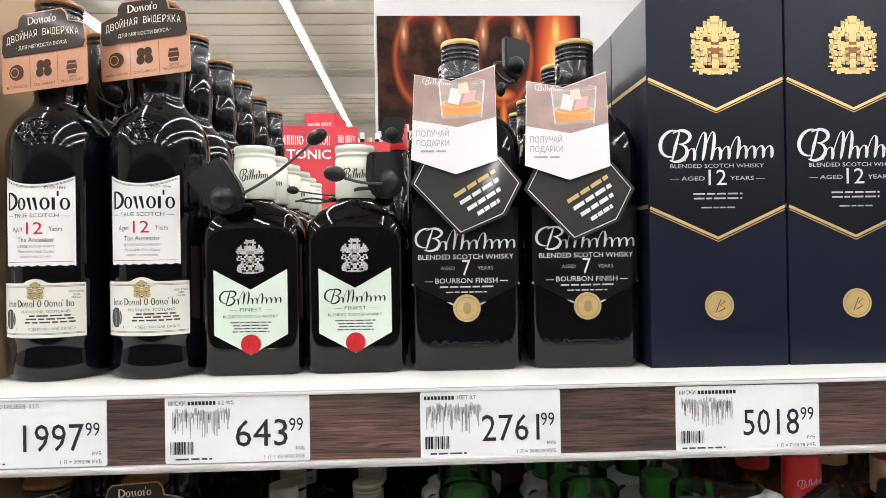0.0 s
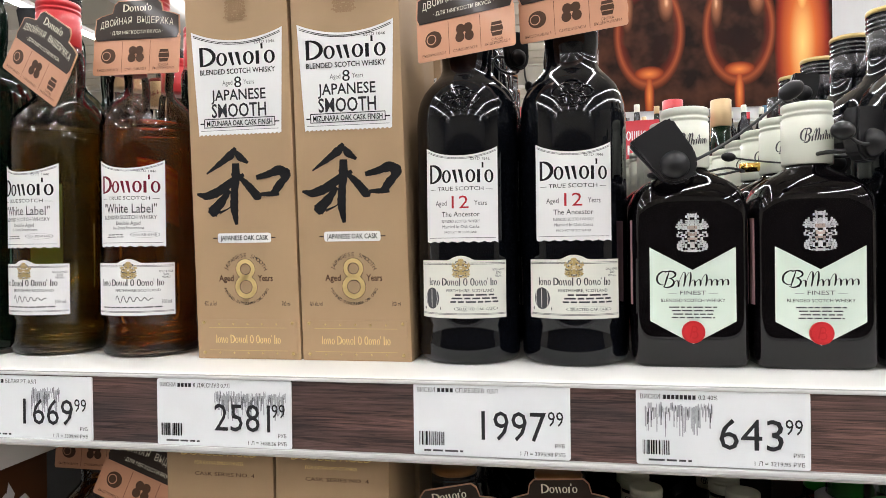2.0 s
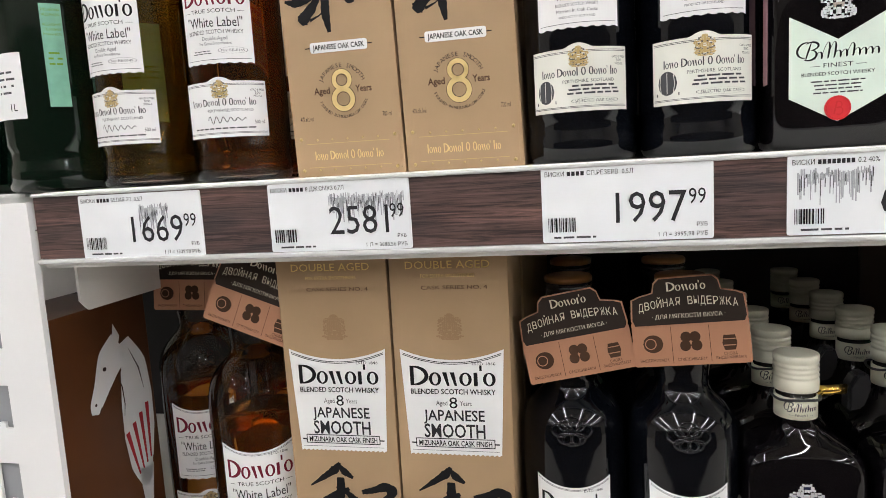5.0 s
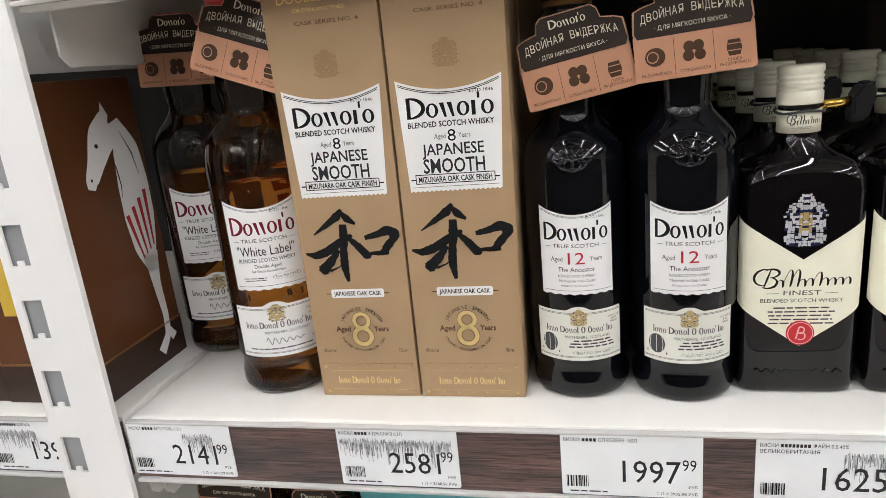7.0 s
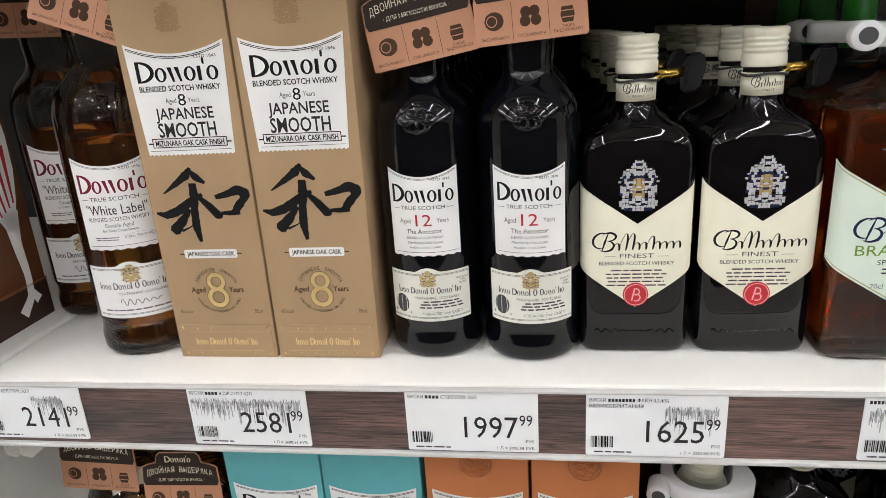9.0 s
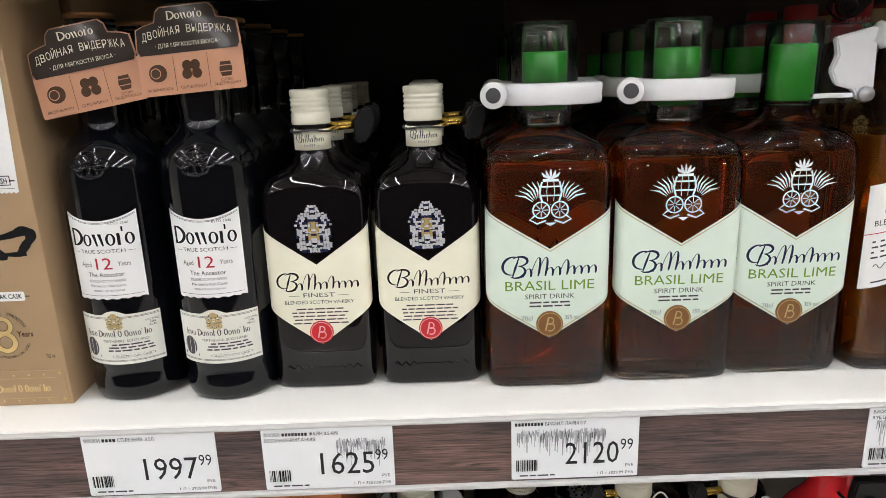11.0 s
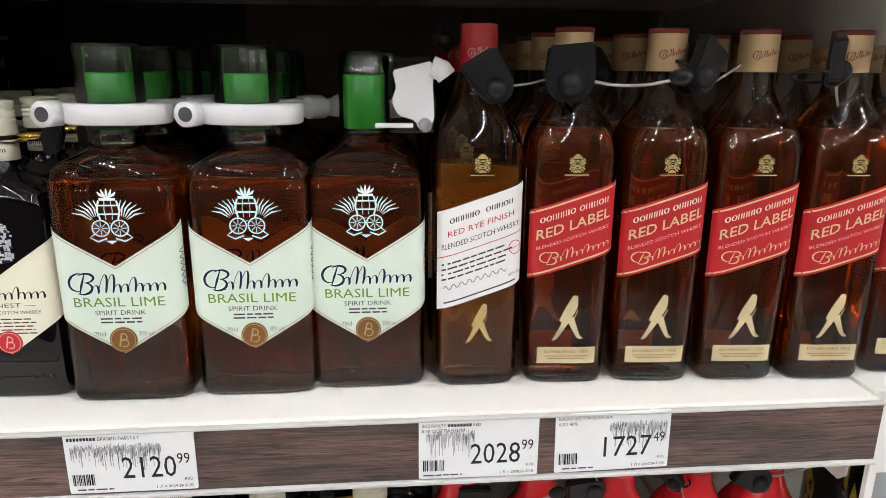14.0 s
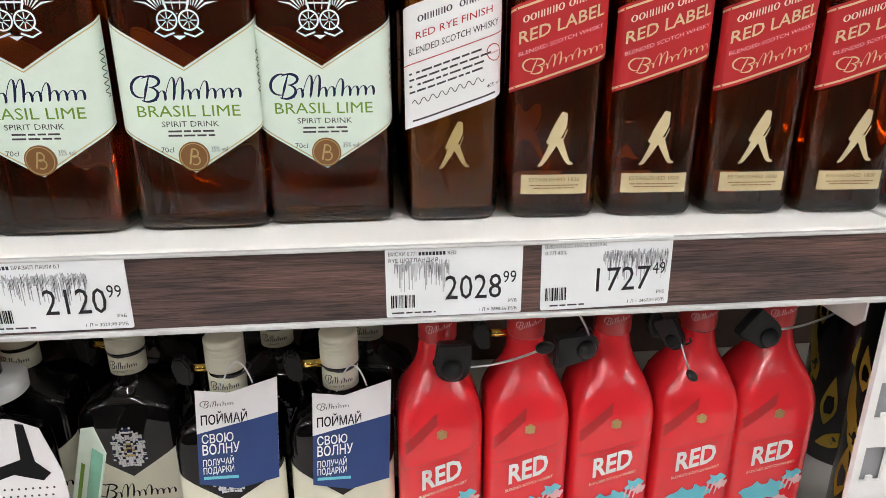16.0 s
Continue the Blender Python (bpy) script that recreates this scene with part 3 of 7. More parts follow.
            self.stroke(ink, [(x + w * -0.395, lift + 0.02 * h), (x + w * -0.365, lift + 0.5 * h), (x + w * -0.325, lift + 1.06 * h)], [h * 0.05, h * 0.12, h * 0.05])
        self.name = "print"

    def crest(self, ink, x, z, w, h, dark=None, extra=None):
        """A coat of arms as plain shapes: a mirrored cluster of small cells round a shield."""
        self.name = "crest"
        rnd = random.Random(int(w * 1e5))
        n = 20
        half = [float(v) for v in np.interp(np.linspace(0, 1, n), np.linspace(0, 1, 11), (0.36, 0.50, 0.44, 0.46, 0.48, 0.45, 0.50, 0.48, 0.42, 0.22, 0.12))]
        for r in range(n):
            z0, z1 = z + h * r / n, z + h * (r + 1.08) / n
            half[r] *= rnd.uniform(0.86, 1.06)
            cells = max(1, round(half[r] / 0.075))
            for c in range(cells):
                a0, a1 = half[r] * c / cells, half[r] * (c + rnd.uniform(0.84, 1.0)) / cells
                dz0, dz1 = rnd.uniform(-0.020, 0.020) * h, rnd.uniform(-0.016, 0.016) * h
                tone = ink
                k = rnd.random()
                if dark and k < 0.20:
                    tone = dark
                elif extra and 0.2 < r / n < 0.62 and c < 2 and k > 0.5:
                    tone = extra
                elif k > 0.93:
                    continue
                for sx in (-1, 1):
                    self.poly(tone, [(x + sx * w * a0, z0 + dz0 * c / cells), (x + sx * w * a1, z0 + dz0), (x + sx * w * a1, z1 + dz1), (x + sx * w * a0, z1 + dz1 * c / cells)])
        self.name = "print"

    def lines(self, ink, x, z, w, n, step, h):
        """Small print too fine to read, as rows of broken bars."""
        self.name = "small_print"
        rnd = random.Random(int(1e5 * (abs(z) + abs(w))))
        for i in range(n):
            full = w * rnd.uniform(0.75, 1.0)
            u = x - full / 2
            while u < x + full / 2 - h:
                k = rnd.uniform(3, 8) * h
                k = min(k, x + full / 2 - u)
                self.bar(ink, u + k / 2, z - i * step, k, h)
                u += k + h * 1.1
        self.name = "print"

    def lay(self, parent):
        """One part per ink and kind of print; later ones lie a hair higher."""
        for i, (key, (v, f)) in enumerate(self.sets.items()):
            ink, name = key if isinstance(key, tuple) else (key, "print")
            off = self.off + 0.00006 * i
            me = bpy.data.meshes.new(name)
            co = []
            for s, z in v:
                px, py = self.front.place(s, off)
                co.append((px, py, z))
            me.from_pydata(co, [], f)
            me.materials.append(M[ink])
            tagged(part(name, me, None, parent), kind="stuff")


def label_skin(front, s0, s1, top, bottom, off=0.00025, n=26):
    """A paper label between two edge lines, wrapped on a front."""
    bm = bmesh.new()
    cols = []
    for i in range(n + 1):
        s = s0 + (s1 - s0) * i / n
        x, y = front.place(s, off)
        cols.append((bm.verts.new((x, y, bottom(s))), bm.verts.new((x, y, top(s)))))
    for c, d in zip(cols, cols[1:]):
        bm.faces.new((c[0], d[0], d[1], c[1]))
    return bm


# ---- setting ----
ZT, ZM, ZB = 1.418, 1.062, 0.706          # shelf surfaces
XL, XR = -0.637, 0.612                    # ends of the middle bay
structure("floor", cuboid(-9, 9, -8, 17, -0.05, 0), M["floor"], "pale polished shop floor tiles", "floor")
structure("wall_north", cuboid(-9, 9, 17, 17.2, 0, 4.4), M["wall"], "plain pale far shop wall", "wall")
structure("wall_south", cuboid(-9, 9, -8.2, -8, 0, 4.4), M["wall"], "plain pale shop wall behind the aisle", "wall")
structure("wall_west", cuboid(-9.2, -9, -8.2, 17.2, 0, 4.4), M["wall"], "plain pale side wall of the shop", "wall")
structure("wall_east", cuboid(9, 9.2, -8.2, 17.2, 0, 4.4), M["wall"], "plain pale side wall of the shop", "wall")
bm = cuboid(-9.2, 9.2, -8.2, 17.2, 4.4, 4.5)
for k in range(64):
    y = -8 + k * 0.4
    cuboid(-9, 9, y, y + 0.16, 4.385, 4.40, bm=bm)
structure("ceiling", bm, M["ceiling"], "ribbed grey steel roof deck", "ceiling")
for k in range(6):
    b = thing("roof_beam", "grey steel roof beam under the deck", "beam", pose(0, -5 + k * 3.9, 4.02), "roof beams", "structure")
    bm = cuboid(-9, 9, -0.07, 0.07, 0, 0.02)
    cuboid(-9, 9, -0.07, 0.07, 0.30, 0.32, bm=bm)
    cuboid(-9, 9, -0.01, 0.01, 0.02, 0.30, bm=bm)
    part("web", bm, M["beam"], b)
for x, z in ((-3.6, 3.6),):
    d = thing("air_duct", "round galvanised air duct under the roof", "duct", pose(x, 2, z), "air ducts", "structure")
    part("pipe", tube([(0, i * 1.5, 0) for i in range(11)], 0.16, 20), M["duct"], d, smooth=True)
    for i in range(1, 10):
        part("collar", tube([(0, i * 1.5 - 0.02, 0), (0, i * 1.5 + 0.02, 0)], 0.172, 20), M["duct"], d, smooth=True)
for k, x in enumerate((-5.3, -3.25, -1.2, 0.9, 3.0, 5.1)):
    lamp = thing("strip_light", "long white tubular LED ceiling light, switched on", "ceiling light", pose(x, 4.5, 3.86), "ceiling strip lights", "structure")
    part("housing", cuboid(-0.04, 0.04, -11.5, 11.5, 0.03, 0.075), M["board"], lamp)
    part("tube", cuboid(-0.018, 0.018, -11.5, 11.5, 0.0, 0.028), M["led"], lamp, "glowing white tube")


# ---- gondola shelving ----
def post(x0, x1, height, yf=0.437, depth=0.0048, z0=0.03):
    """A hollow steel upright with two-lobed hook slots cut down its front."""
    p = thing("shelf_upright", "white perforated steel shelving upright", "upright", pose((x0 + x1) / 2, yf, 0), "shelf uprights", "structure")
    w = (x1 - x0) / 2
    pitch = 0.0583
    # one plate, cut by a column of hook slots with a small nib at the foot of each
    n = int((height - z0) / pitch)
    xs = [-w, -w + 0.007, -w + 0.0135, -w + 0.0185, -w + 0.025, w]
    zs = [0.0]
    for i in range(n):
        zs += [z0 + i * pitch, z0 + i * pitch + 0.004, z0 + i * pitch + 0.0315]
    zs.append(height)
    bm = bmesh.new()
    grid = [[bm.verts.new((x, 0, z)) for x in xs] for z in zs]
    for r in range(len(zs) - 1):
        for c in range(5):
            if r % 3 == 2 and 1 <= c <= 3 or r % 3 == 1 and c in (1, 3):
                continue
            bm.faces.new((grid[r][c], grid[r][c + 1], grid[r + 1][c + 1], grid[r + 1][c]))
    made = bmesh.ops.extrude_face_region(bm, geom=bm.faces[:])
    bmesh.ops.translate(bm, vec=(0, 0.002, 0), verts=[g for g in made["geom"] if isinstance(g, bmesh.types.BMVert)])
    bmesh.ops.recalc_face_normals(bm, faces=bm.faces[:])
    part("front_face", bm, M["post"], p)
    part("side_face", cuboid(w - 0.002, w, 0.002, depth, 0, height), M["post"], p)
    part("side_face", cuboid(-w, -w + 0.002, 0.002, depth, 0, height), M["post"], p)
    # shade inside the shallow slots is put into this face's grey colour
    part("rear_face", cuboid(-w + 0.002, w - 0.002, depth - 0.0012, depth, 0, height), M["strut"], p, "inner rear face, coloured grey for the shade in the slots")
    return p


post(-0.7010, -0.6400, 1.412, 0.4235, 0.0048, 0.0276)
post(0.6145, 0.678, 1.056)


def shelf(x0, x1, z, yf, rail_h, lab, infill=()):
    """A folded steel shelf board with a price rail along its front edge."""
    s = thing("shelf_board", lab, "shelf", pose(0, 0, z), "shelf boards")
    part("board", cuboid(x0, x1, yf + 0.004, 0.925, -0.030, 0, 0.003), M["shelf"], s)
    if infill:
        part("infill", cuboid(infill[0], infill[1], 0.4505, 0.925, -0.030, 0, 0.002), M["shelf"], s)
    part("front_lip", cuboid(x0, x1, yf + 0.0035, yf + 0.012, -0.052, -0.0305, 0.001), M["shelf"], s)
    rail = part("price_rail", cuboid(x0, x1, yf, yf + 0.0030, -rail_h - 0.004, -0.003), M["wood"], s, "dark wood-print strip in a price rail")
    part("rail_lip", cuboid(x0, x1, yf - 0.0035, yf + 0.003, -rail_h - 0.0075, -rail_h - 0.0042, 0.001), M["rail"], rail, "clear plastic lip")
    part("rail_lip", cuboid(x0, x1, yf - 0.0022, yf + 0.003, -0.0028, -0.0006, 0.0008), M["rail"], rail, "clear plastic lip")
    for x in (x0 + 0.003, x1 - 0.005):
        bm = bmesh.new()
        pts = [(0.452, -0.031), (0.92, -0.031), (0.92, -0.088), (0.46, -0.088), (0.452, -0.080)]
        f = [bm.verts.new((x, a, b)) for a, b in pts]
        g = [bm.verts.new((x + 0.002, a, b)) for a, b in pts]
        bm.faces.new(f)
        bm.faces.new(g[::-1])
        for i in range(5):
            bm.faces.new((f[i], f[(i + 1) % 5], g[(i + 1) % 5], g[i]))
        bmesh.ops.recalc_face_normals(bm, faces=bm.faces[:])
        part("bracket", bm, M["shelf"], s)
    return s


for z, yf, rh, lab in ((ZT, 0.4265, 0.041, "white steel top shelf with a dark wood-print price rail"), (ZM, 0.4320, 0.047, "white steel middle shelf with a dark wood-print price rail"), (ZB, 0.4320, 0.047, "white steel lower shelf stocked with bottles"), (0.36, 0.4320, 0.047, "empty white steel shelf near the floor")):
    shelf(XL, XR, z, yf, rh, lab)
    shelf(-1.96, -0.6435 if z < ZT else -0.7030, z, yf, rh, lab)
    shelf(0.680 if z < 1.1 else 0.616, 1.93, z, yf, rh, lab, (0.616, 0.6798) if z < 1.1 else ())
tagged(new("plinth", finish("plinth", cuboid(-1.96, 1.93, 0.45, 0.92, 0, 0.12), M["shelf"])), "white steel kick plate under the shelving", "plinth", kind="structure")
structure("back_panel_1", cuboid(0.05, 1.93, 0.928, 0.945, 0, 1.412), M["back"], "dark brown panel behind the shelves", "back panel")
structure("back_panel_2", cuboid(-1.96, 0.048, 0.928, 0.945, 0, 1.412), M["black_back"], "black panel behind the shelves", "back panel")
# unseen dark panel, added so the bottles mirror less of the pale room
structure("opposite_shelving", cuboid(-4.5, 4.5, -2.1, -1.7, 0, 2.0), M["dim_panel"], "plain dark panel added behind the camera to darken reflections", "shelving")
# far side of the gondola and the next one
far = thing("shelf_board", "white shelf on the far side of the gondola", "shelf", pose(0, 0, ZT), "shelf boards")
part("board", cuboid(-1.96, 1.93, 0.950, 1.45, -0.03, 0, 0.003), M["shelf"], far)
structure("gondola_far_side", cuboid(-1.96, 1.93, 0.95, 1.40, 0, 1.38), M["shelf"], "white far side of the shelving", "shelving")
structure("next_gondola", cuboid(-3, 3, 1.66, 2.3, 0, 1.70), M["shelf"], "white shelving in the next aisle", "shelving")


# ---- price tags ----
def price_tag(x, z, y, w, h, name, price, cents, foot, smear=(), name2="", tilt=0.0, seed=1, lab=""):
    """Paper tag in the rail; name is a list of (kind, text or width): lettering or a bar over a maker's name."""
    rnd = random.Random(seed)
    t = thing("price_tag", lab or "white paper price tag reading %s with a barcode, in the rail" % price, "price tag", pose(x, y, z, 0, -tilt, 0), "price tags")
    c = part("card", card(rounded(-w / 2, w / 2, -h, 0, 0.0012, 2), 0.0010), M["paper"], t)
    p = Print(Front(y=0), 0.0002)
    for x0, wd in smear:
        n = int(wd / 0.00075)
        for i in range(n):
            u = x0 - w / 2 + wd * i / n
            k = rnd.uniform(0.25, 1.0) ** 1.3
            za = -h * rnd.uniform(0.16, 0.24)
            p.bar("ink_smear", u, za - k * h * 0.42, rnd.uniform(0.0003, 0.00085), k * h * 0.42)
            if rnd.random() < 0.6:
                p.bar("ink_grey", u + 0.0002, za - k * h * 0.30, rnd.uniform(0.0002, 0.0005), k * h * rnd.uniform(0.14, 0.26))
    u = -w / 2 + 0.0022
    for kind, val in name:
        if kind == "t":
            v, f, full = glyphs(val)
            k = 0.0026 / 0.70 * 0.86
            p.text("ink", val, u, -0.0050, 0.0026, full * k, align=1)
            u += full * k + 0.0012
        else:
            n = max(2, int(val / 0.0022))
            for i in range(n):
                p.bar("ink_price", u + val * (i + 0.5) / n, -0.0050, val / n * 0.74, 0.0024)
            u += val + 0.0012
    if name2:
        p.text("ink", name2, -w / 2 + 0.0022, -0.0094, 0.0026, align=1)
    big = 0.0172
    v, f, full = glyphs(price)
    wd = 0.0375 if len(price) == 4 else 0.0330
    xr = w / 2 - 0.0138
    p.text("ink_price", price, xr, -h * 0.760, big, wd, align=-1)
    p.text("ink_price", cents, w / 2 - 0.0128, -h * 0.545, big * 0.50, 0.0088, align=1)
    p.text("ink", "РУБ", w / 2 - 0.0032, -h * 0.835, 0.0022, align=-1)
    p.text("ink", foot, w / 2 - 0.0030, -h * 0.955, 0.0023, align=-1)
    u = -w / 2 + 0.0035
    while u < -w / 2 + 0.0185:
        b = rnd.choice((0.0003, 0.0003, 0.0006, 0.0009))
        p.bar("ink", u, -h * 0.86, b, h * 0.19)
        u += b + rnd.choice((0.0003, 0.0005, 0.0008))
    p.lines("ink_grey", -w / 2 + 0.018, -h * 0.945, 0.030, 1, 0.002, 0.0011)
    p.lay(c)
    return t


WSK, RUB = ("t", "ВИСКИ"), ("b", 0.0100)
YT, YM = 0.4251, 0.4306
price_tag(-0.5555, 1.4145, YT, 0.090, 0.0420, [WSK, RUB, ("t", "БЕЛАЯ ЭТ. 0,5Л")], "1669", "99", "1 Л = 3339,98 РУБ", [(0.045, 0.022)], seed=2)
price_tag(-0.4180, 1.4150, YT, 0.091, 0.0420, [WSK, RUB, ("t", "8 ДЖ.СМУЗ 0,7Л")], "2581", "99", "1 Л = 3688,56 РУБ", [(0.040, 0.048)], seed=3)
price_tag(-0.2490, 1.4160, YT, 0.092, 0.0425, [WSK, RUB, ("t", "СП.РЕЗЕРВ  0,5Л")], "1997", "99", "1 Л = 3995,98 РУБ", seed=4)
price_tag(-0.1210, 1.4155, YT, 0.091, 0.0420, [WSK, ("b", 0.018), ("t", "0.2 40%")], "643", "99", "1 Л = 3219,95 РУБ", [(0.005, 0.036)], seed=5)
price_tag(0.0410, 1.4150, YT, 0.091, 0.0425, [("b", 0.020), ("t", "7ЛЕТ 0,7")], "2761", "99", "1 Л = 3945,70 РУБ", [(0.004, 0.036)], seed=6)
price_tag(0.2110, 1.4145, YT, 0.096, 0.0430, [WSK, ("b", 0.026)], "5018", "99", "1 Л = 7169,98 РУБ", [(0.004, 0.034)], seed=7)
price_tag(-0.5930, 1.0595, YM, 0.089, 0.0450, [WSK, RUB, ("t", "БЕЛ.ЭТИК. 0,7Л")], "2141", "99", "1 Л = 3059,99 РУБ", [(0.048, 0.026)], seed=8)
price_tag(-0.4165, 1.0600, YM, 0.090, 0.0470, [WSK, RUB, ("t", "8 ДЖ.СМУЗ 0,7Л")], "2581", "99", "1 Л = 3688,56 РУБ", [(0.002, 0.084)], seed=9)
price_tag(-0.2535, 1.0595, YM, 0.092, 0.0470, [WSK, RUB, ("t", "СП.РЕЗЕРВ  0,5Л")], "1997", "99", "1 Л = 3995,98 РУБ", seed=10)
price_tag(-0.1300, 1.0590, YM, 0.091, 0.0470, [WSK, ("b", 0.018), ("t", "ФАЙН 0.5,40%")], "1625", "99", "1 Л = 3251,98 РУБ", [(0.052, 0.034)], name2="ВЕЛИКОБРИТАНИЯ", seed=11)
price_tag(0.0425, 1.0600, YM, 0.089, 0.0470, [("b", 0.020), ("t", "БРАЗИЛ ЛАЙМ 0.7")], "2120", "99", "1 Л = 3029,99 РУБ", [(0.004, 0.062)], seed=12)
price_tag(0.2925, 1.0600, YM, 0.090, 0.0480, [WSK, ("t", "0,7Л"), ("b", 0.018), ("t", "RED")], "2028", "99", "1 Л = 2898,56 РУБ", [(0.006, 0.036)], name2="RYE ШОТЛАНДИЯ", seed=13)
price_tag(0.3945, 1.0620, YM, 0.089, 0.0490, [WSK, ("t", "ШОТЛАНД КУПАЖ")], "1727", "49", "1 Л = 2467,84 РУБ", [(0.042, 0.045)], name2="0,7Л 40%", tilt=1.0, seed=14)
price_tag(-0.7250, 1.0600, YM, 0.092, 0.0470, [WSK, ("b", 0.016), ("t", "0,7Л 40%")], "1399", "99", "1 Л = 1999,99 РУБ", [(0.002, 0.045)], seed=15)


# ---- bottles ----
def neck_cap(parent, z0, z1, r, m, name="cap", ribs=0, top=None):
    prof = [(z0, r * 0.97), (z0 + 0.001, r)]
    n = max(ribs, 1)
    for i in range(n if ribs else 0):
        z = z1 - 0.004 - (i + 0.5) * 0.0034
        prof += [(z - 0.0012, r), (z - 0.0005, r * 0.945), (z + 0.0005, r * 0.945), (z + 0.0012, r)]
    prof += [(z1 - 0.0012, r), (z1 - 0.0003, r * 0.96), (z1, r * 0.88)]
    prof.sort()
    c = part(name, lathe(prof, 36), m, parent, smooth=True)
    if top:
        part("cap_top", lathe([(z1 - 0.0035, r * 1.01), (z1 - 0.0008, r * 1.015), (z1 + 0.0004, r * 0.97), (z1 + 0.0006, r * 0.3)], 36), top, c, smooth=True)
    return c


def grown(rings, k):
    return [(z * k, a * k, b * k, n) for z, a, b, n in rings]


def inset(rings, d, level):
    """The drink inside: the bottle's shape drawn in by d and cut at the level."""
    out = []
    lo = None
    for z, a, b, n in rings:
        zz = max(z, 0.011)
        if zz <= level:
            out.append((z if z >= 0.012 else 0.0085 + z * 0.25, max(a - d, 0.002), max(b - d, 0.002), n))
            lo = (z, a, b, n)
        elif lo:
            t = (level - lo[0]) / (z - lo[0])
            out.append((level, lo[1] + (a - lo[1]) * t - d, lo[2] + (b - lo[2]) * t - d, n))
            break
    return out


def body_parts(b, rings, glass, drink=None, level=0.2, seg=48):
    g = part("glass", loft(rings, seg), M[glass], b, smooth=True)
    if drink:
        part("drink", loft(inset(rings, 0.0026, level), seg), M[drink], b, "", smooth=True)
        foot = [(z, a - 0.0012, c - 0.0012, n) for z, a, c, n in rings if z <= 0.007]
        lens = [(z * 0.8 + 0.0006, a, c, n) for z, a, c, n in foot] + [(0.0066, foot[-1][1] * 0.82, foot[-1][2] * 0.82, foot[-1][3]), (0.0078, foot[-1][1] * 0.40, foot[-1][2] * 0.40, 2)]
        part("glass_base", loft(lens, seg), M["base_glass"], b, "thick clear glass base", smooth=True)
    return g


ROUND = [(0, 0.0305, 0.0305, 2), (0.002, 0.0340, 0.0340, 2), (0.006, 0.0357, 0.0357, 2), (0.014, 0.0357, 0.0357, 2), (0.020, 0.0343, 0.0343, 2), (0.026, 0.0344, 0.0344, 2), (0.0300, 0.0360, 0.0360, 2), (0.090, 0.0360, 0.0360, 2), (0.148, 0.0360, 0.0360, 2), (0.165, 0.0360, 0.0360, 2), (0.174, 0.0354, 0.0354, 2), (0.181, 0.0337, 0.0337, 2), (0.187, 0.0308, 0.0308, 2), (0.192, 0.0268, 0.0268, 2), (0.196, 0.0227, 0.0227, 2), (0.200, 0.0193, 0.0193, 2), (0.204, 0.0177, 0.0177, 2), (0.209, 0.0175, 0.0175, 2), (0.216, 0.0184, 0.0184, 2), (0.228, 0.0188, 0.0188, 2), (0.236, 0.0182, 0.0182, 2), (0.242, 0.0160, 0.0160, 2), (0.252, 0.0140, 0.0140, 2)]


def emboss(parent, front, z, k=1.0):
    """Raised knot moulded in the glass of the shoulder."""
    bm = bmesh.new()
    for cx, cz, r in ((-0.0080, 0.001, 0.0056), (0.0080, 0.001, 0.0056), (0, 0.0052, 0.0060), (0, -0.0045, 0.0056), (-0.0042, -0.004, 0.0048), (0.0042, -0.004, 0.0048), (-0.004, 0.004, 0.0042), (0.004, 0.004, 0.0042)):
        pts = []
        for i in range(19):
            a = 2 * math.pi * i / 18
            zz = z + k * (cz + 0.72 * r * math.sin(a))
            rr = np.interp(zz / k, [p[0] for p in ROUND], [p[1] for p in ROUND]) * k
            ang = k * (cx + r * math.cos(a)) / rr
            pts.append((rr * math.sin(ang), -rr * math.cos(ang), zz))
        tube(pts, 0.0008 * k, 6, bm)
    return tagged(part("moulded_emblem", bm, M[front], parent, smooth=True), kind="stuff")


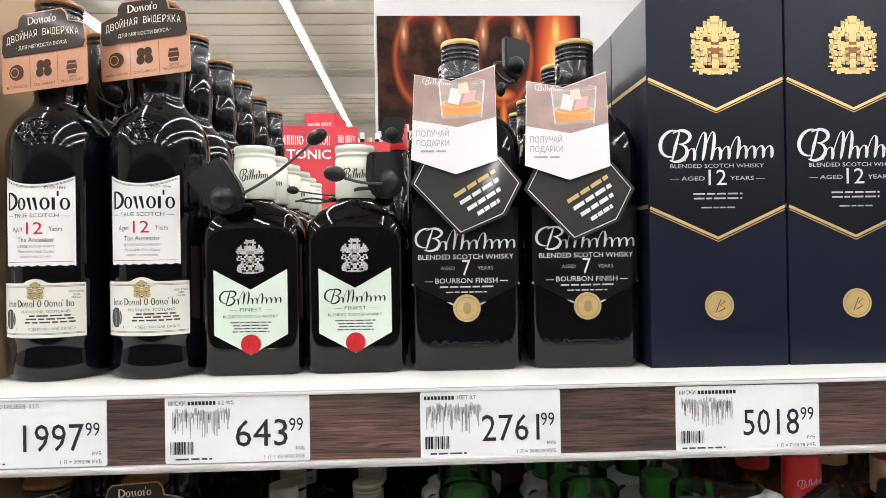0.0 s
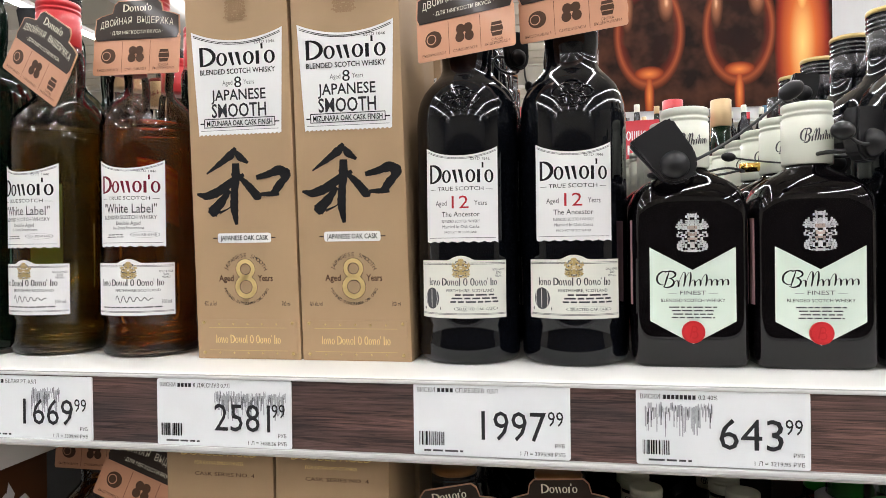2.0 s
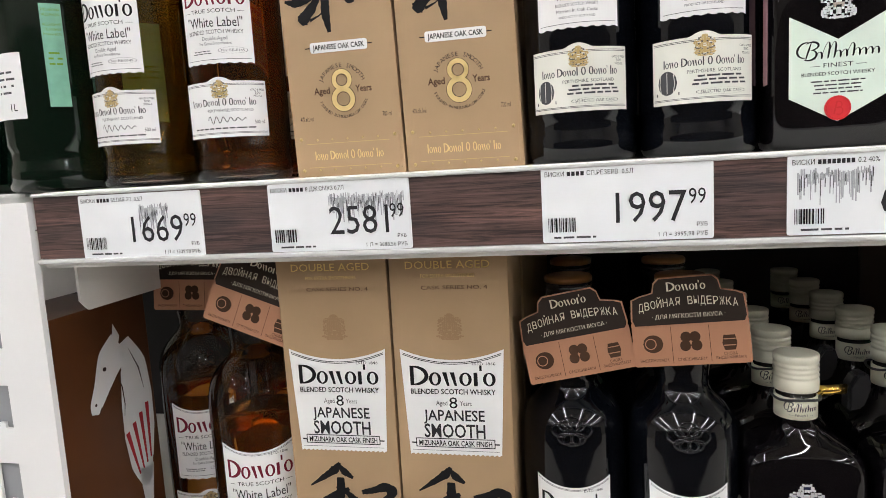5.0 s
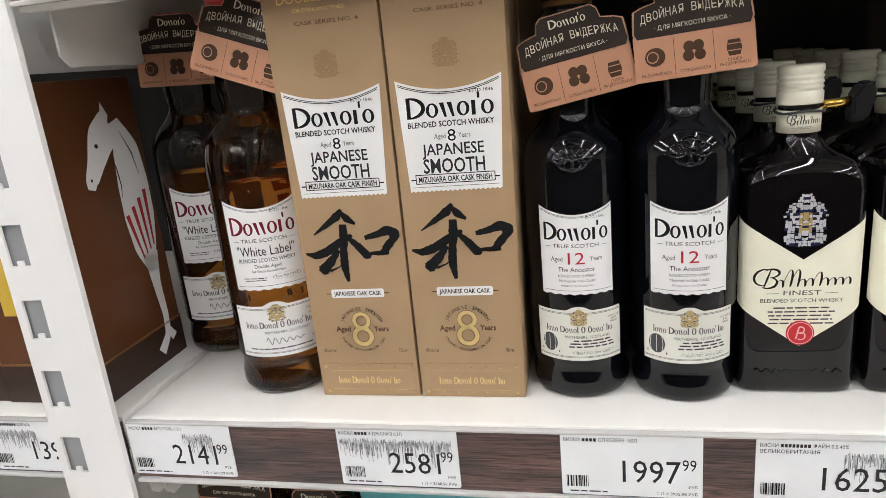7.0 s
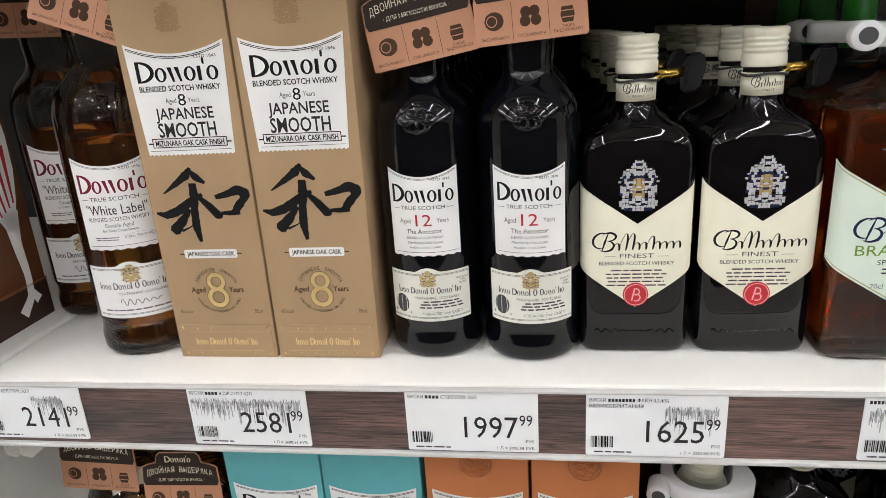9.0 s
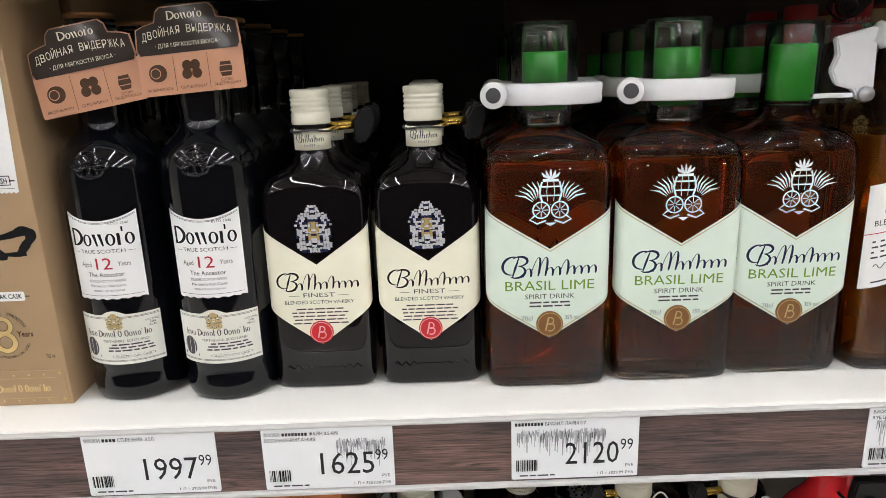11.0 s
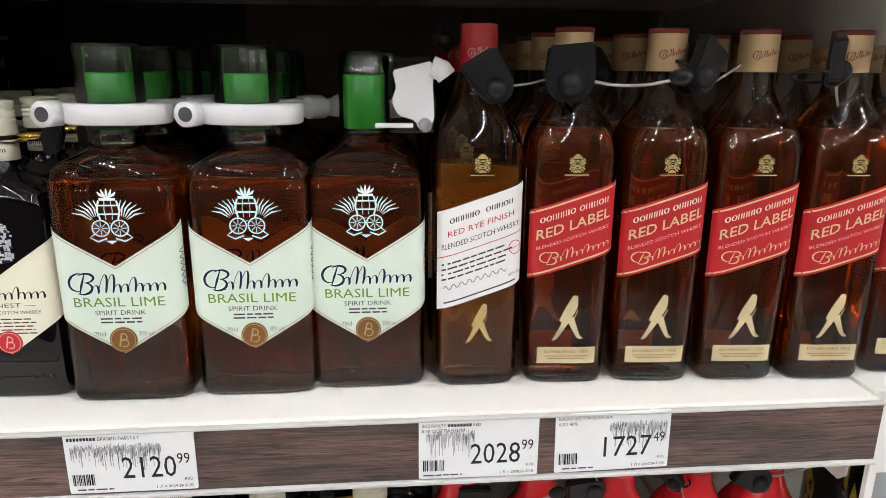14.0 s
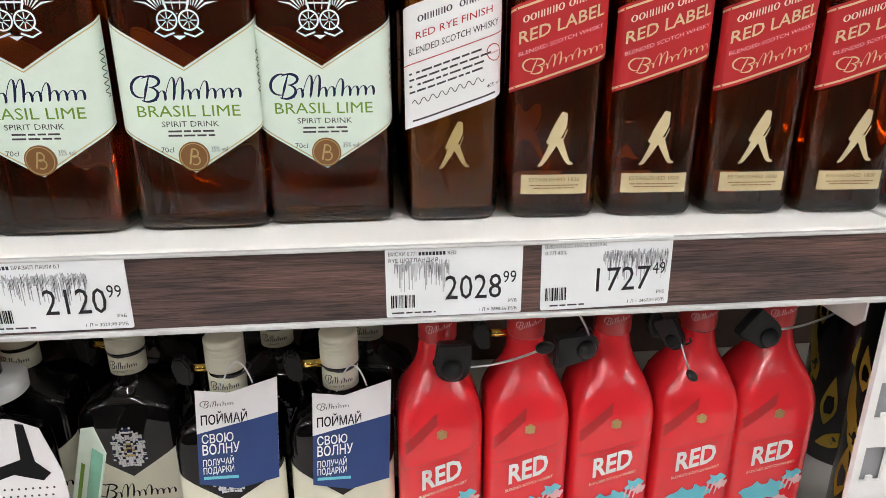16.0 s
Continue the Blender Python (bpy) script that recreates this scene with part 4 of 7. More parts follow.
def scotch_round(kind, at, k=1.0, turn=0.0, group="", lab=""):
    """Round-shouldered bottle with an upper and a lower label. kind: ancestor (black) or pale, deep (amber)."""
    b = thing("whisky_bottle", lab, "bottle", at @ pose(0, 0, 0, 0, 0, turn), group)
    rings = grown(ROUND, k)
    if kind == "ancestor":
        body_parts(b, rings, "ebony", seg=56)
        emboss(b, "ebony", 0.1775 * k, k)
    else:
        body_parts(b, rings, "shell", "amber_gold" if kind == "pale" else "amber", (0.176 if k == 1 else 0.156) * k, seg=56)
        emboss(b, "shell", 0.1775 * k, k)
    neck_cap(b, 0.2425 * k, 0.278 * k, 0.0162 * k, M["cap_black"] if kind == "ancestor" else M["cap_red"], ribs=2, top=M["bronze"] if kind == "ancestor" else None)
    fr = Front(0.0360 * k, 0.0360 * k, 2)
    hw = 0.0262 * k
    up = part("upper_label", label_skin(fr, -hw, hw, lambda s: k * (0.1395 + 0.0065 * min(1, abs(s) / hw) ** 2), lambda s: k * (0.0822 + 0.0005 * math.sin(s / k * 4000))), M["lab_white"], b, "white paper label")
    p = Print(fr, 0.0004)
    main = {"ancestor": "ink", "pale": "ink", "deep": "wine"}[kind]
    for e in (0.0015, 0.0022):
        p.stroke("ink_grey", [(s * k, k * (0.1395 + 0.0065 * (abs(s) / 0.0262) ** 2 - e)) for s in np.linspace(-0.025, 0.025, 18)], 0.0003)
    p.text("ink_grey", "ESTD 1846", 0.0135 * k, 0.1365 * k, 0.0018 * k, 0.013 * k)
    p.mark(main, 0, 0.1215 * k, 0.046 * k, 0.0128 * k)
    p.text("ink", "— TRUE SCOTCH —", 0, 0.1163 * k, 0.0027 * k, 0.044 * k)
    if kind == "ancestor":
        p.text("ink_grey", "Aged", -0.0135 * k, 0.1065 * k, 0.0034 * k, 0.0085 * k)
        p.text("red_print", "12", 0, 0.1045 * k, 0.0085 * k, 0.0112 * k)
        p.text("ink_grey", "Years", 0.0135 * k, 0.1065 * k, 0.0034 * k, 0.0085 * k)
        p.text("ink", "The Ancestor", 0, 0.0990 * k, 0.0034 * k, 0.0255 * k)
        p.text("ink_grey", "BLENDED SCOTCH WHISKY", 0, 0.0950 * k, 0.0019 * k, 0.026 * k)
        p.text("ink_grey", "Married In Oak Casks", 0, 0.0914 * k, 0.0020 * k, 0.025 * k)
        p.text("ink_grey", "PRODUCT OF SCOTLAND", 0, 0.0880 * k, 0.0014 * k, 0.022 * k)
    else:
        p.text("ink", "\"White Label\"", 0, 0.1068 * k, 0.0068 * k, 0.040 * k)
        p.text("ink", "BLENDED SCOTCH WHISKY", 0, 0.1022 * k, 0.0028 * k, 0.040 * k)
        p.text("ink_grey", "Double Aged", 0, 0.0980 * k, 0.0026 * k, 0.018 * k)
        p.text("ink_grey", "for Extra Smoothness", 0, 0.0948 * k, 0.0021 * k, 0.023 * k)
        p.lines("ink_grey", -0.010 * k, 0.0905 * k, 0.017 * k, 2, 0.0016 * k, 0.0006 * k)
        p.ring("ink_grey", 0.012 * k, 0.0908 * k, 0.0098 * k, 0.0102 * k, 24, 0.22)
        p.text("ink_grey", "No: RB-0145", 0.012 * k, 0.0899 * k, 0.0018 * k, 0.0155 * k)
    p.bar("ink_grey", 0, 0.0848 * k, 0.048 * k, 0.0003 * k, n=10)
    p.lay(up)
    hw2 = 0.0325 * k
    low = part("lower_label", label_skin(fr, -hw2, hw2, lambda s: k * (0.0700 + 0.0030 * max(0, 1 - (s / k / 0.0085) ** 2)), lambda s: 0.0315 * k, n=34), M["lab_ivory"] if kind == "ancestor" else M["lab_white"], b, "cream paper label" if kind == "ancestor" else "white paper label")
    p = Print(fr, 0.0004)
    for z in (0.0338, 0.0345, 0.0672, 0.0680):
        p.bar("ink_grey", 0, z * k, 0.063 * k, 0.0003 * k, n=16)
    p.crest("gold_matt", 0, 0.0585 * k, 0.013 * k, 0.0125 * k, "ink_grey")
    p.mark("ink_grey", 0, 0.0532 * k, 0.049 * k, 0.0050 * k)
    p.text("ink_grey", "PERTHSHIRE, SCOTLAND", 0.006 * k, 0.0490 * k, 0.0020 * k, 0.032 * k)
    p.text("ink_grey", "GOLD & PRIZE", 0.026 * k, 0.0630 * k, 0.0014 * k, 0.010 * k)
    p.text("ink_grey", "500", 0.026 * k, 0.0608 * k, 0.0016 * k, 0.004 * k)
    p.text("ink_grey", "MEDALS", 0.026 * k, 0.0588 * k, 0.0014 * k, 0.006 * k)
    if kind == "ancestor":
        p.disc("ink_grey", -0.0220 * k, 0.0445 * k, 0.0062 * k, 18, 1.15)
        p.bar("ink_grey", -0.0220 * k, 0.0370 * k, 0.015 * k, 0.0018 * k)
        for dx in (-0.003, 0, 0.003):
            p.stroke("lab_ivory", [(k * (-0.022 + dx * 1.3), 0.0385 * k), (k * (-0.022 + dx * 1.6), 0.0445 * k), (k * (-0.022 + dx * 1.3), 0.0508 * k)], 0.0004)
        p.lines("ink_grey", 0.009 * k, 0.0465 * k, 0.034 * k, 3, 0.0023 * k, 0.0011 * k)
        p.ring("ink_grey", 0.010 * k, 0.0378 * k, 0.0148 * k, 0.0152 * k, 26, 0.13)
        p.text("ink_grey", "SELECTED OAK CASK", 0.010 * k, 0.0369 * k, 0.0018 * k, 0.025 * k)
    else:
        p.stroke("ink", [(k * (-0.010 + 0.027 * u), k * (0.0435 + 0.0022 * math.sin(u * 34) * (1.3 - u))) for u in np.linspace(0, 1, 60)], 0.0005)
        p.lines("ink_grey", 0, 0.0372 * k, 0.052 * k, 1, 0.002, 0.0009 * k)
        p.text("ink_grey", "500 ml" if k == 1 else "700 ml", 0.026 * k, 0.0400 * k, 0.0028 * k, 0.007 * k)
    p.lay(low)
    return b


def moulded_row(parent, z, w, y, m):
    """Low relief flourish moulded in the glass above the base."""
    bm = bmesh.new()
    tube([(-w / 2 + w * u, y, z + 0.0016 * math.sin(u * 55) * (0.5 + 0.5 * math.sin(u * 9))) for u in np.linspace(0, 1, 70)], 0.0005, 5, bm)
    part("moulded_script", bm, M[m], parent, smooth=True)


def pentagon_label(fr, hw, top_e, top_m, bot_e, bot_m, n=36, off=0.00025):
    v = lambda e, m: (lambda s: m + (e - m) * min(1, abs(s) / hw))
    return label_skin(fr, -hw, hw, v(top_e, top_m), v(bot_e, bot_m), off, n)


FLASK = [(0, 0.0320, 0.0160, 6), (0.002, 0.0348, 0.0188, 6), (0.006, 0.0360, 0.0200, 6), (0.060, 0.0360, 0.0200, 6), (0.098, 0.0360, 0.0200, 6), (0.106, 0.0352, 0.0197, 5.5), (0.113, 0.0326, 0.0190, 5), (0.118, 0.0280, 0.0178, 4), (0.122, 0.0215, 0.0160, 3), (0.125, 0.0160, 0.0140, 2.3), (0.128, 0.0132, 0.0130, 2), (0.132, 0.0128, 0.0128, 2)]


def seal_flourish(seal, ink, z, y, r):
    """A looped pen flourish pressed in a round seal."""
    p = Print(Front(y=y), 0.0002)
    p.stroke(ink, [(r * (-0.30 + 0.22 * u), z + r * (-0.5 + 1.05 * u)) for u in np.linspace(0, 1, 6)], r * 0.12)
    for cx, cz, k in ((0.02, 0.26, 0.27), (0.06, -0.24, 0.30)):
        p.stroke(ink, [(r * (cx + k * math.cos(a)), z + r * (cz + k * math.sin(a))) for a in np.linspace(2.2, -2.2, 12)], r * 0.10)
    p.ring(ink, 0, z, r * 0.86, r * 0.92, 26)
    p.lay(seal)


def finest_flask(at, group):
    b = thing("flask_bottle", "small dark whisky flask with a mint label and white cap", "bottle", at, group)
    body_parts(b, FLASK, "dark_glass")
    neck_cap(b, 0.1285, 0.1680, 0.0151, M["cap_white"], ribs=2)
    cp = Print(Front(0.0151, 0.0151, 2), 0.0003)
    cp.mark("ink_grey", 0.002, 0.1425, 0.021, 0.0080, "pen", 0.12)
    fr = Front(0.0360, 0.0200, 6)
    lab = part("label", pentagon_label(fr, 0.0262, 0.0770, 0.0625, 0.0300, 0.0155), M["lab_mint"], b, "pale mint paper label")
    p = Print(fr, 0.0004)
    p.mark("ink", 0, 0.0520, 0.0440, 0.0095, "pen", 0.03)
    p.text("ink_grey", "— FINEST —", 0, 0.0468, 0.0026, 0.030)
    p.text("ink", "BLENDED SCOTCH WHISKY", 0, 0.0422, 0.0021, 0.039)
    p.lines("ink_grey", 0, 0.0385, 0.032, 4, 0.0022, 0.0008)
    p.lay(lab)
    cp.lay(lab)
    e = part("emblem", pentagon_label(Front(y=-0.0202), 0.0005, 0.090, 0.0905, 0.0895, 0.09, 2, 0.0001), M["silver"], b, "silver printed coat of arms")
    p = Print(fr, 0.0003)
    p.crest("silver", 0, 0.0740, 0.0200, 0.0255, "cap_black", "rose_glass")
    p.lay(e)
    seal = part("seal", card([(0.0071 * math.cos(i * math.pi / 12), 0.0232 + 0.0071 * math.sin(i * math.pi / 12)) for i in range(24)], 0.0014, y=-0.0214), M["wax"], b, "red wax seal")
    seal_flourish(seal, "lab_red", 0.0232, -0.0214, 0.0071)
    part("excise_stamp", label_skin(fr, -0.0480, -0.0395, lambda s: 0.0950, lambda s: 0.0400, n=6), M["pink"], b, "pale excise stamp")
    return b


BIG7 = [(0, 0.0380, 0.0240, 6), (0.002, 0.0406, 0.0266, 6), (0.007, 0.0418, 0.0278, 6), (0.080, 0.0420, 0.0280, 6), (0.160, 0.0420, 0.0280, 6), (0.170, 0.0412, 0.0276, 5.5), (0.178, 0.0385, 0.0265, 5), (0.185, 0.0335, 0.0246, 4), (0.191, 0.0265, 0.0216, 3), (0.197, 0.0195, 0.0178, 2.3), (0.203, 0.0153, 0.0150, 2), (0.212, 0.0142, 0.0142, 2), (0.220, 0.0138, 0.0138, 2)]


def bourbon_seven(at, group):
    b = thing("whisky_bottle", "square black whisky bottle with a gold seal and black cap", "bottle", at, group)
    body_parts(b, BIG7, "ebony")
    neck_cap(b, 0.2125, 0.2480, 0.0148, M["cap_black"], ribs=4, top=M["gold_matt"])
    fr = Front(0.0420, 0.0280, 6)
    lab = part("label", pentagon_label(fr, 0.0405, 0.120, 0.120, 0.0640, 0.0440, 40, 0.0001), M["black_print"], b, "black printed label")
    p = Print(fr, 0.0004)
    p.mark("white_ink", 0, 0.0890, 0.0740, 0.0150, "pen", 0.02)
    p.text("white_ink", "BLENDED SCOTCH WHISKY", 0, 0.0820, 0.0036, 0.070)
    p.text("ink_smear", "AGED", -0.0135, 0.0742, 0.0026, 0.0105)
    p.text("white_ink", "7", 0, 0.0703, 0.0115, 0.0060)
    p.text("ink_smear", "YEARS", 0.0140, 0.0742, 0.0026, 0.0115)
    p.text("white_ink", "— BOURBON FINISH —", 0, 0.0645, 0.0037, 0.061)
    p.lines("silver", 0, 0.0612, 0.040, 1, 0.002, 0.0012)
    p.lines("silver", 0, 0.0575, 0.030, 1, 0.002, 0.0009)
    for sx in (-1, 1):
        p.stroke("silver", [(sx * 0.0405, 0.0640), (sx * 0.0095, 0.0487)], 0.0013)
    p.lay(lab)
    s = part("seal", card([(0.0100 * math.cos(i * math.pi / 14), 0.0462 + 0.0100 * math.sin(i * math.pi / 14)) for i in range(28)], 0.0018, y=-0.0298), M["gold"], b, "gold medallion seal")
    p = Print(Front(y=-0.0298), 0.0002)
    p.ring("gold_matt", 0, 0.0462, 0.0078, 0.0084)
    p.disc("gold_matt", 0, 0.0462, 0.0030, 12, 1.4)
    p.lay(s)
    moulded_row(b, 0.021, 0.066, -0.0281, "ebony")
    return b


HALF = [(0, 0.0345, 0.0220, 6), (0.002, 0.0372, 0.0248, 6), (0.007, 0.0385, 0.0260, 6), (0.080, 0.0385, 0.0260, 6), (0.143, 0.0385, 0.0260, 6), (0.151, 0.0378, 0.0256, 5.5), (0.157, 0.0354, 0.0246, 5), (0.162, 0.0305, 0.0226, 4), (0.166, 0.0235, 0.0194, 3), (0.171, 0.0165, 0.0155, 2.3), (0.178, 0.0130, 0.0128, 2), (0.186, 0.0124, 0.0124, 2), (0.200, 0.0122, 0.0122, 2)]


def finest_half(at, group, k=1.0):
    b = thing("whisky_bottle", "dark square whisky bottle with a cream label and cream cap", "bottle", at, group)
    body_parts(b, grown(HALF, k), "dark_glass")
    neck_cap(b, 0.1985 * k, 0.2230 * k, 0.0140 * k, M["cap_cream"], ribs=4)
    nl = part("neck_label", lathe([(0.1805 * k, 0.0133 * k), (0.1950 * k, 0.0133 * k)], 32), M["lab_cream"], b, "cream neck label", smooth=True)
    npr = Print(Front(0.0134 * k, 0.0134 * k, 2), 0.0003)
    npr.mark("ink_grey", 0, 0.1862 * k, 0.0210 * k, 0.0060 * k, "pen", 0.03)
    npr.text("ink_grey", "— FINEST —", 0, 0.1832 * k, 0.0015 * k, 0.015 * k)
    npr.lay(nl)
    fr = Front(0.0385 * k, 0.0260 * k, 6)
    lab = part("label", pentagon_label(fr, 0.0430 * k, 0.1290 * k, 0.0990 * k, 0.0680 * k, 0.0370 * k, 44), M["lab_cream"], b, "cream paper label")
    p = Print(fr, 0.0004)
    p.mark("ink", 0, 0.0800 * k, 0.0600 * k, 0.0125 * k, "pen", 0.03)
    p.text("ink_grey", "— FINEST —", 0, 0.0742 * k, 0.0033 * k, 0.044 * k)
    p.text("ink", "BLENDED SCOTCH WHISKY", 0, 0.0690 * k, 0.0027 * k, 0.051 * k)
    p.lines("ink_grey", 0, 0.0645 * k, 0.046 * k, 5, 0.0028 * k, 0.0010 * k)
    p.lay(lab)
    e = part("emblem", pentagon_label(Front(y=-0.0262 * k), 0.0005, 0.1235 * k, 0.124 * k, 0.123 * k, 0.1232 * k, 2, 0.0001), M["silver"], b, "printed coat of arms in colour")
    p = Print(fr, 0.0003)
    p.crest("silver", 0, 0.1085 * k, 0.0265 * k, 0.0345 * k, "navy_ink", "gold_matt")
    p.lay(e)
    seal = part("seal", card([(0.0088 * k * math.cos(i * math.pi / 14), 0.0468 * k + 0.0088 * k * math.sin(i * math.pi / 14)) for i in range(28)], 0.0014, y=-0.0273 * k), M["wax"], b, "red wax seal")
    seal_flourish(seal, "pink", 0.0468 * k, -0.0273 * k, 0.0088 * k)
    moulded_row(b, 0.018 * k, 0.056 * k, -0.0261 * k, "dark_glass")
    return b


LIME = [(0, 0.0405, 0.0255, 6), (0.002, 0.0435, 0.0285, 6), (0.007, 0.0450, 0.0300, 6), (0.090, 0.0450, 0.0300, 6), (0.160, 0.0450, 0.0300, 6), (0.169, 0.0442, 0.0296, 5.5), (0.176, 0.0415, 0.0284, 5), (0.181, 0.0365, 0.0262, 4), (0.185, 0.0285, 0.0226, 3), (0.189, 0.0205, 0.0182, 2.3), (0.194, 0.0165, 0.0160, 2), (0.202, 0.0158, 0.0158, 2), (0.214, 0.0155, 0.0155, 2)]


def lime_bottle(at, group, lab="amber spirit bottle with a mint lime label"):
    b = thing("spirit_bottle", lab, "bottle", at, group)
    body_parts(b, LIME, "shell", "amber_deep", 0.168)
    neck_cap(b, 0.2035, 0.2430, 0.0158, M["cap_green"])
    fr = Front(0.0450, 0.0300, 6)
    l = part("label", pentagon_label(fr, 0.0520, 0.1400, 0.1080, 0.0730, 0.0405, 48), M["lab_mint"], b, "pale mint paper label")
    p = Print(fr, 0.0004)
    v = lambda s, e, m: m + (e - m) * abs(s) / 0.0520
    for e, m, d in ((0.1400, 0.1080, -0.0018), (0.0730, 0.0405, 0.0018)):
        p.stroke("gold_matt", [(s, v(s, e, m) + d) for s in np.linspace(-0.051, 0.051, 31)], 0.0007)
    p.mark("navy_ink", 0, 0.0880, 0.0680, 0.0145, "pen", 0.03)
    p.text("green_print", "BRASIL LIME", 0, 0.0775, 0.0072, 0.0640)
    p.text("ink_grey", "SPIRIT DRINK", 0, 0.0710, 0.0036, 0.0360)
    p.lines("ink_grey", 0, 0.0675, 0.034, 2, 0.0028, 0.0012)
    p.text("ink_grey", "70cl", -0.0165, 0.0545, 0.0034, 0.0080)
    p.text("ink_grey", "35% vol", 0.0165, 0.0545, 0.0034, 0.0105)
    p.stroke("ink", [(0.0475 + 0.0022 * math.sin(u * 40), 0.090 + 0.030 * u) for u in np.linspace(0, 1, 40)], 0.0006)
    p.lay(l)
    e = part("emblem", pentagon_label(Front(y=-0.0302), 0.0005, 0.140, 0.1405, 0.1395, 0.14, 2, 0.0001), M["white_ink"], b, "white printed barrel and lime emblem")
    p = Print(fr, 0.0003)
    w = "white_ink"
    for sx in (-1, 1):
        p.stroke(w, [(sx * 0.0052, 0.1425), (sx * 0.0068, 0.1485), (sx * 0.0052, 0.1545)], 0.0011)
        p.stroke(w, [(sx * 0.0018, 0.1425), (sx * 0.0024, 0.1485), (sx * 0.0018, 0.1545)], 0.0004)
    p.bar(w, 0, 0.1455, 0.0135, 0.0009)
    p.bar(w, 0, 0.1510, 0.0135, 0.0009)
    p.bar(w, 0, 0.1545, 0.0095, 0.0016)
    for a in (-50, -25, 0, 25, 50):
        p.stroke(w, [(0.0010 * math.sin(radians(a)), 0.1562), (0.0052 * math.sin(radians(a)), 0.1562 + 0.0030 * math.cos(radians(a))), (0.0070 * math.sin(radians(a)), 0.1562 + 0.0058 * math.cos(radians(a)))], [0.0006, 0.0016, 0.0003])
    for sx in (-1, 1):
        p.ring(w, sx * 0.0056, 0.1370, 0.0046, 0.0055, 22)
        for i in range(8):
            a = i * math.pi / 4
            p.stroke(w, [(sx * 0.0056 + 0.0008 * math.cos(a), 0.1370 + 0.0008 * math.sin(a)), (sx * 0.0056 + 0.0043 * math.cos(a), 0.1370 + 0.0043 * math.sin(a))], 0.0005)
        for i in range(6):
            a = radians(22 + 12 * i)
            L = 0.0165 - 0.0004 * i
            x0, z0 = sx * 0.0060, 0.1405
            p.stroke(w, [(x0 + sx * 0.3 * L * math.cos(a), z0 + 0.3 * L * math.sin(a)), (x0 + sx * 0.65 * L * math.cos(a + 0.12), z0 + 0.65 * L * math.sin(a + 0.12)), (x0 + sx * L * math.cos(a), z0 + L * math.sin(a))], [0.0003, 0.0011, 0.0002])
        p.stroke(w, [(sx * 0.0025, 0.1305), (sx * 0.0080, 0.1285), (sx * 0.0125, 0.1310), (sx * 0.0095, 0.1335)], 0.0010)
    p.poly(w, [(-0.0035, 0.1290), (0.0035, 0.1290), (0, 0.1268)])
    v0, f0 = p.sets[w]
    p.sets[w] = ([(s * 1.16, 0.1425 + (zz - 0.1425) * 1.14) for s, zz in v0], f0)
    p.lay(e)
    seal = part("seal", card([(0.0098 * math.cos(i * math.pi / 14), 0.0515 + 0.0098 * math.sin(i * math.pi / 14)) for i in range(28)], 0.0014, y=-0.0315), M["bronze"], b, "bronze seal")
    seal_flourish(seal, "gold_matt", 0.0515, -0.0315, 0.0098)
    moulded_row(b, 0.016, 0.060, -0.0301, "shell")
    return b


SQUARE = [(0, 0.0290, 0.0290, 5), (0.002, 0.0318, 0.0318, 5), (0.006, 0.0334, 0.0334, 5), (0.090, 0.0338, 0.0338, 5), (0.184, 0.0338, 0.0338, 5), (0.194, 0.0330, 0.0330, 4.6), (0.203, 0.0305, 0.0305, 4), (0.212, 0.0262, 0.0262, 3.3), (0.221, 0.0212, 0.0212, 2.6), (0.230, 0.0172, 0.0172, 2.2), (0.239, 0.0146, 0.0146, 2), (0.250, 0.0136, 0.0136, 2), (0.262, 0.0132, 0.0132, 2)]


COATED = [(z, a * 1.071, b * 1.071, n) for z, a, b, n in SQUARE[:4]] + [(z, a, a, n) for z, a, n in ((0.174, 0.0362, 5), (0.184, 0.0354, 4.6), (0.194, 0.0330, 4), (0.204, 0.0288, 3.3), (0.213, 0.0240, 2.6), (0.222, 0.0196, 2.2), (0.232, 0.0165, 2), (0.246, 0.0152, 2), (0.262, 0.0146, 2))]


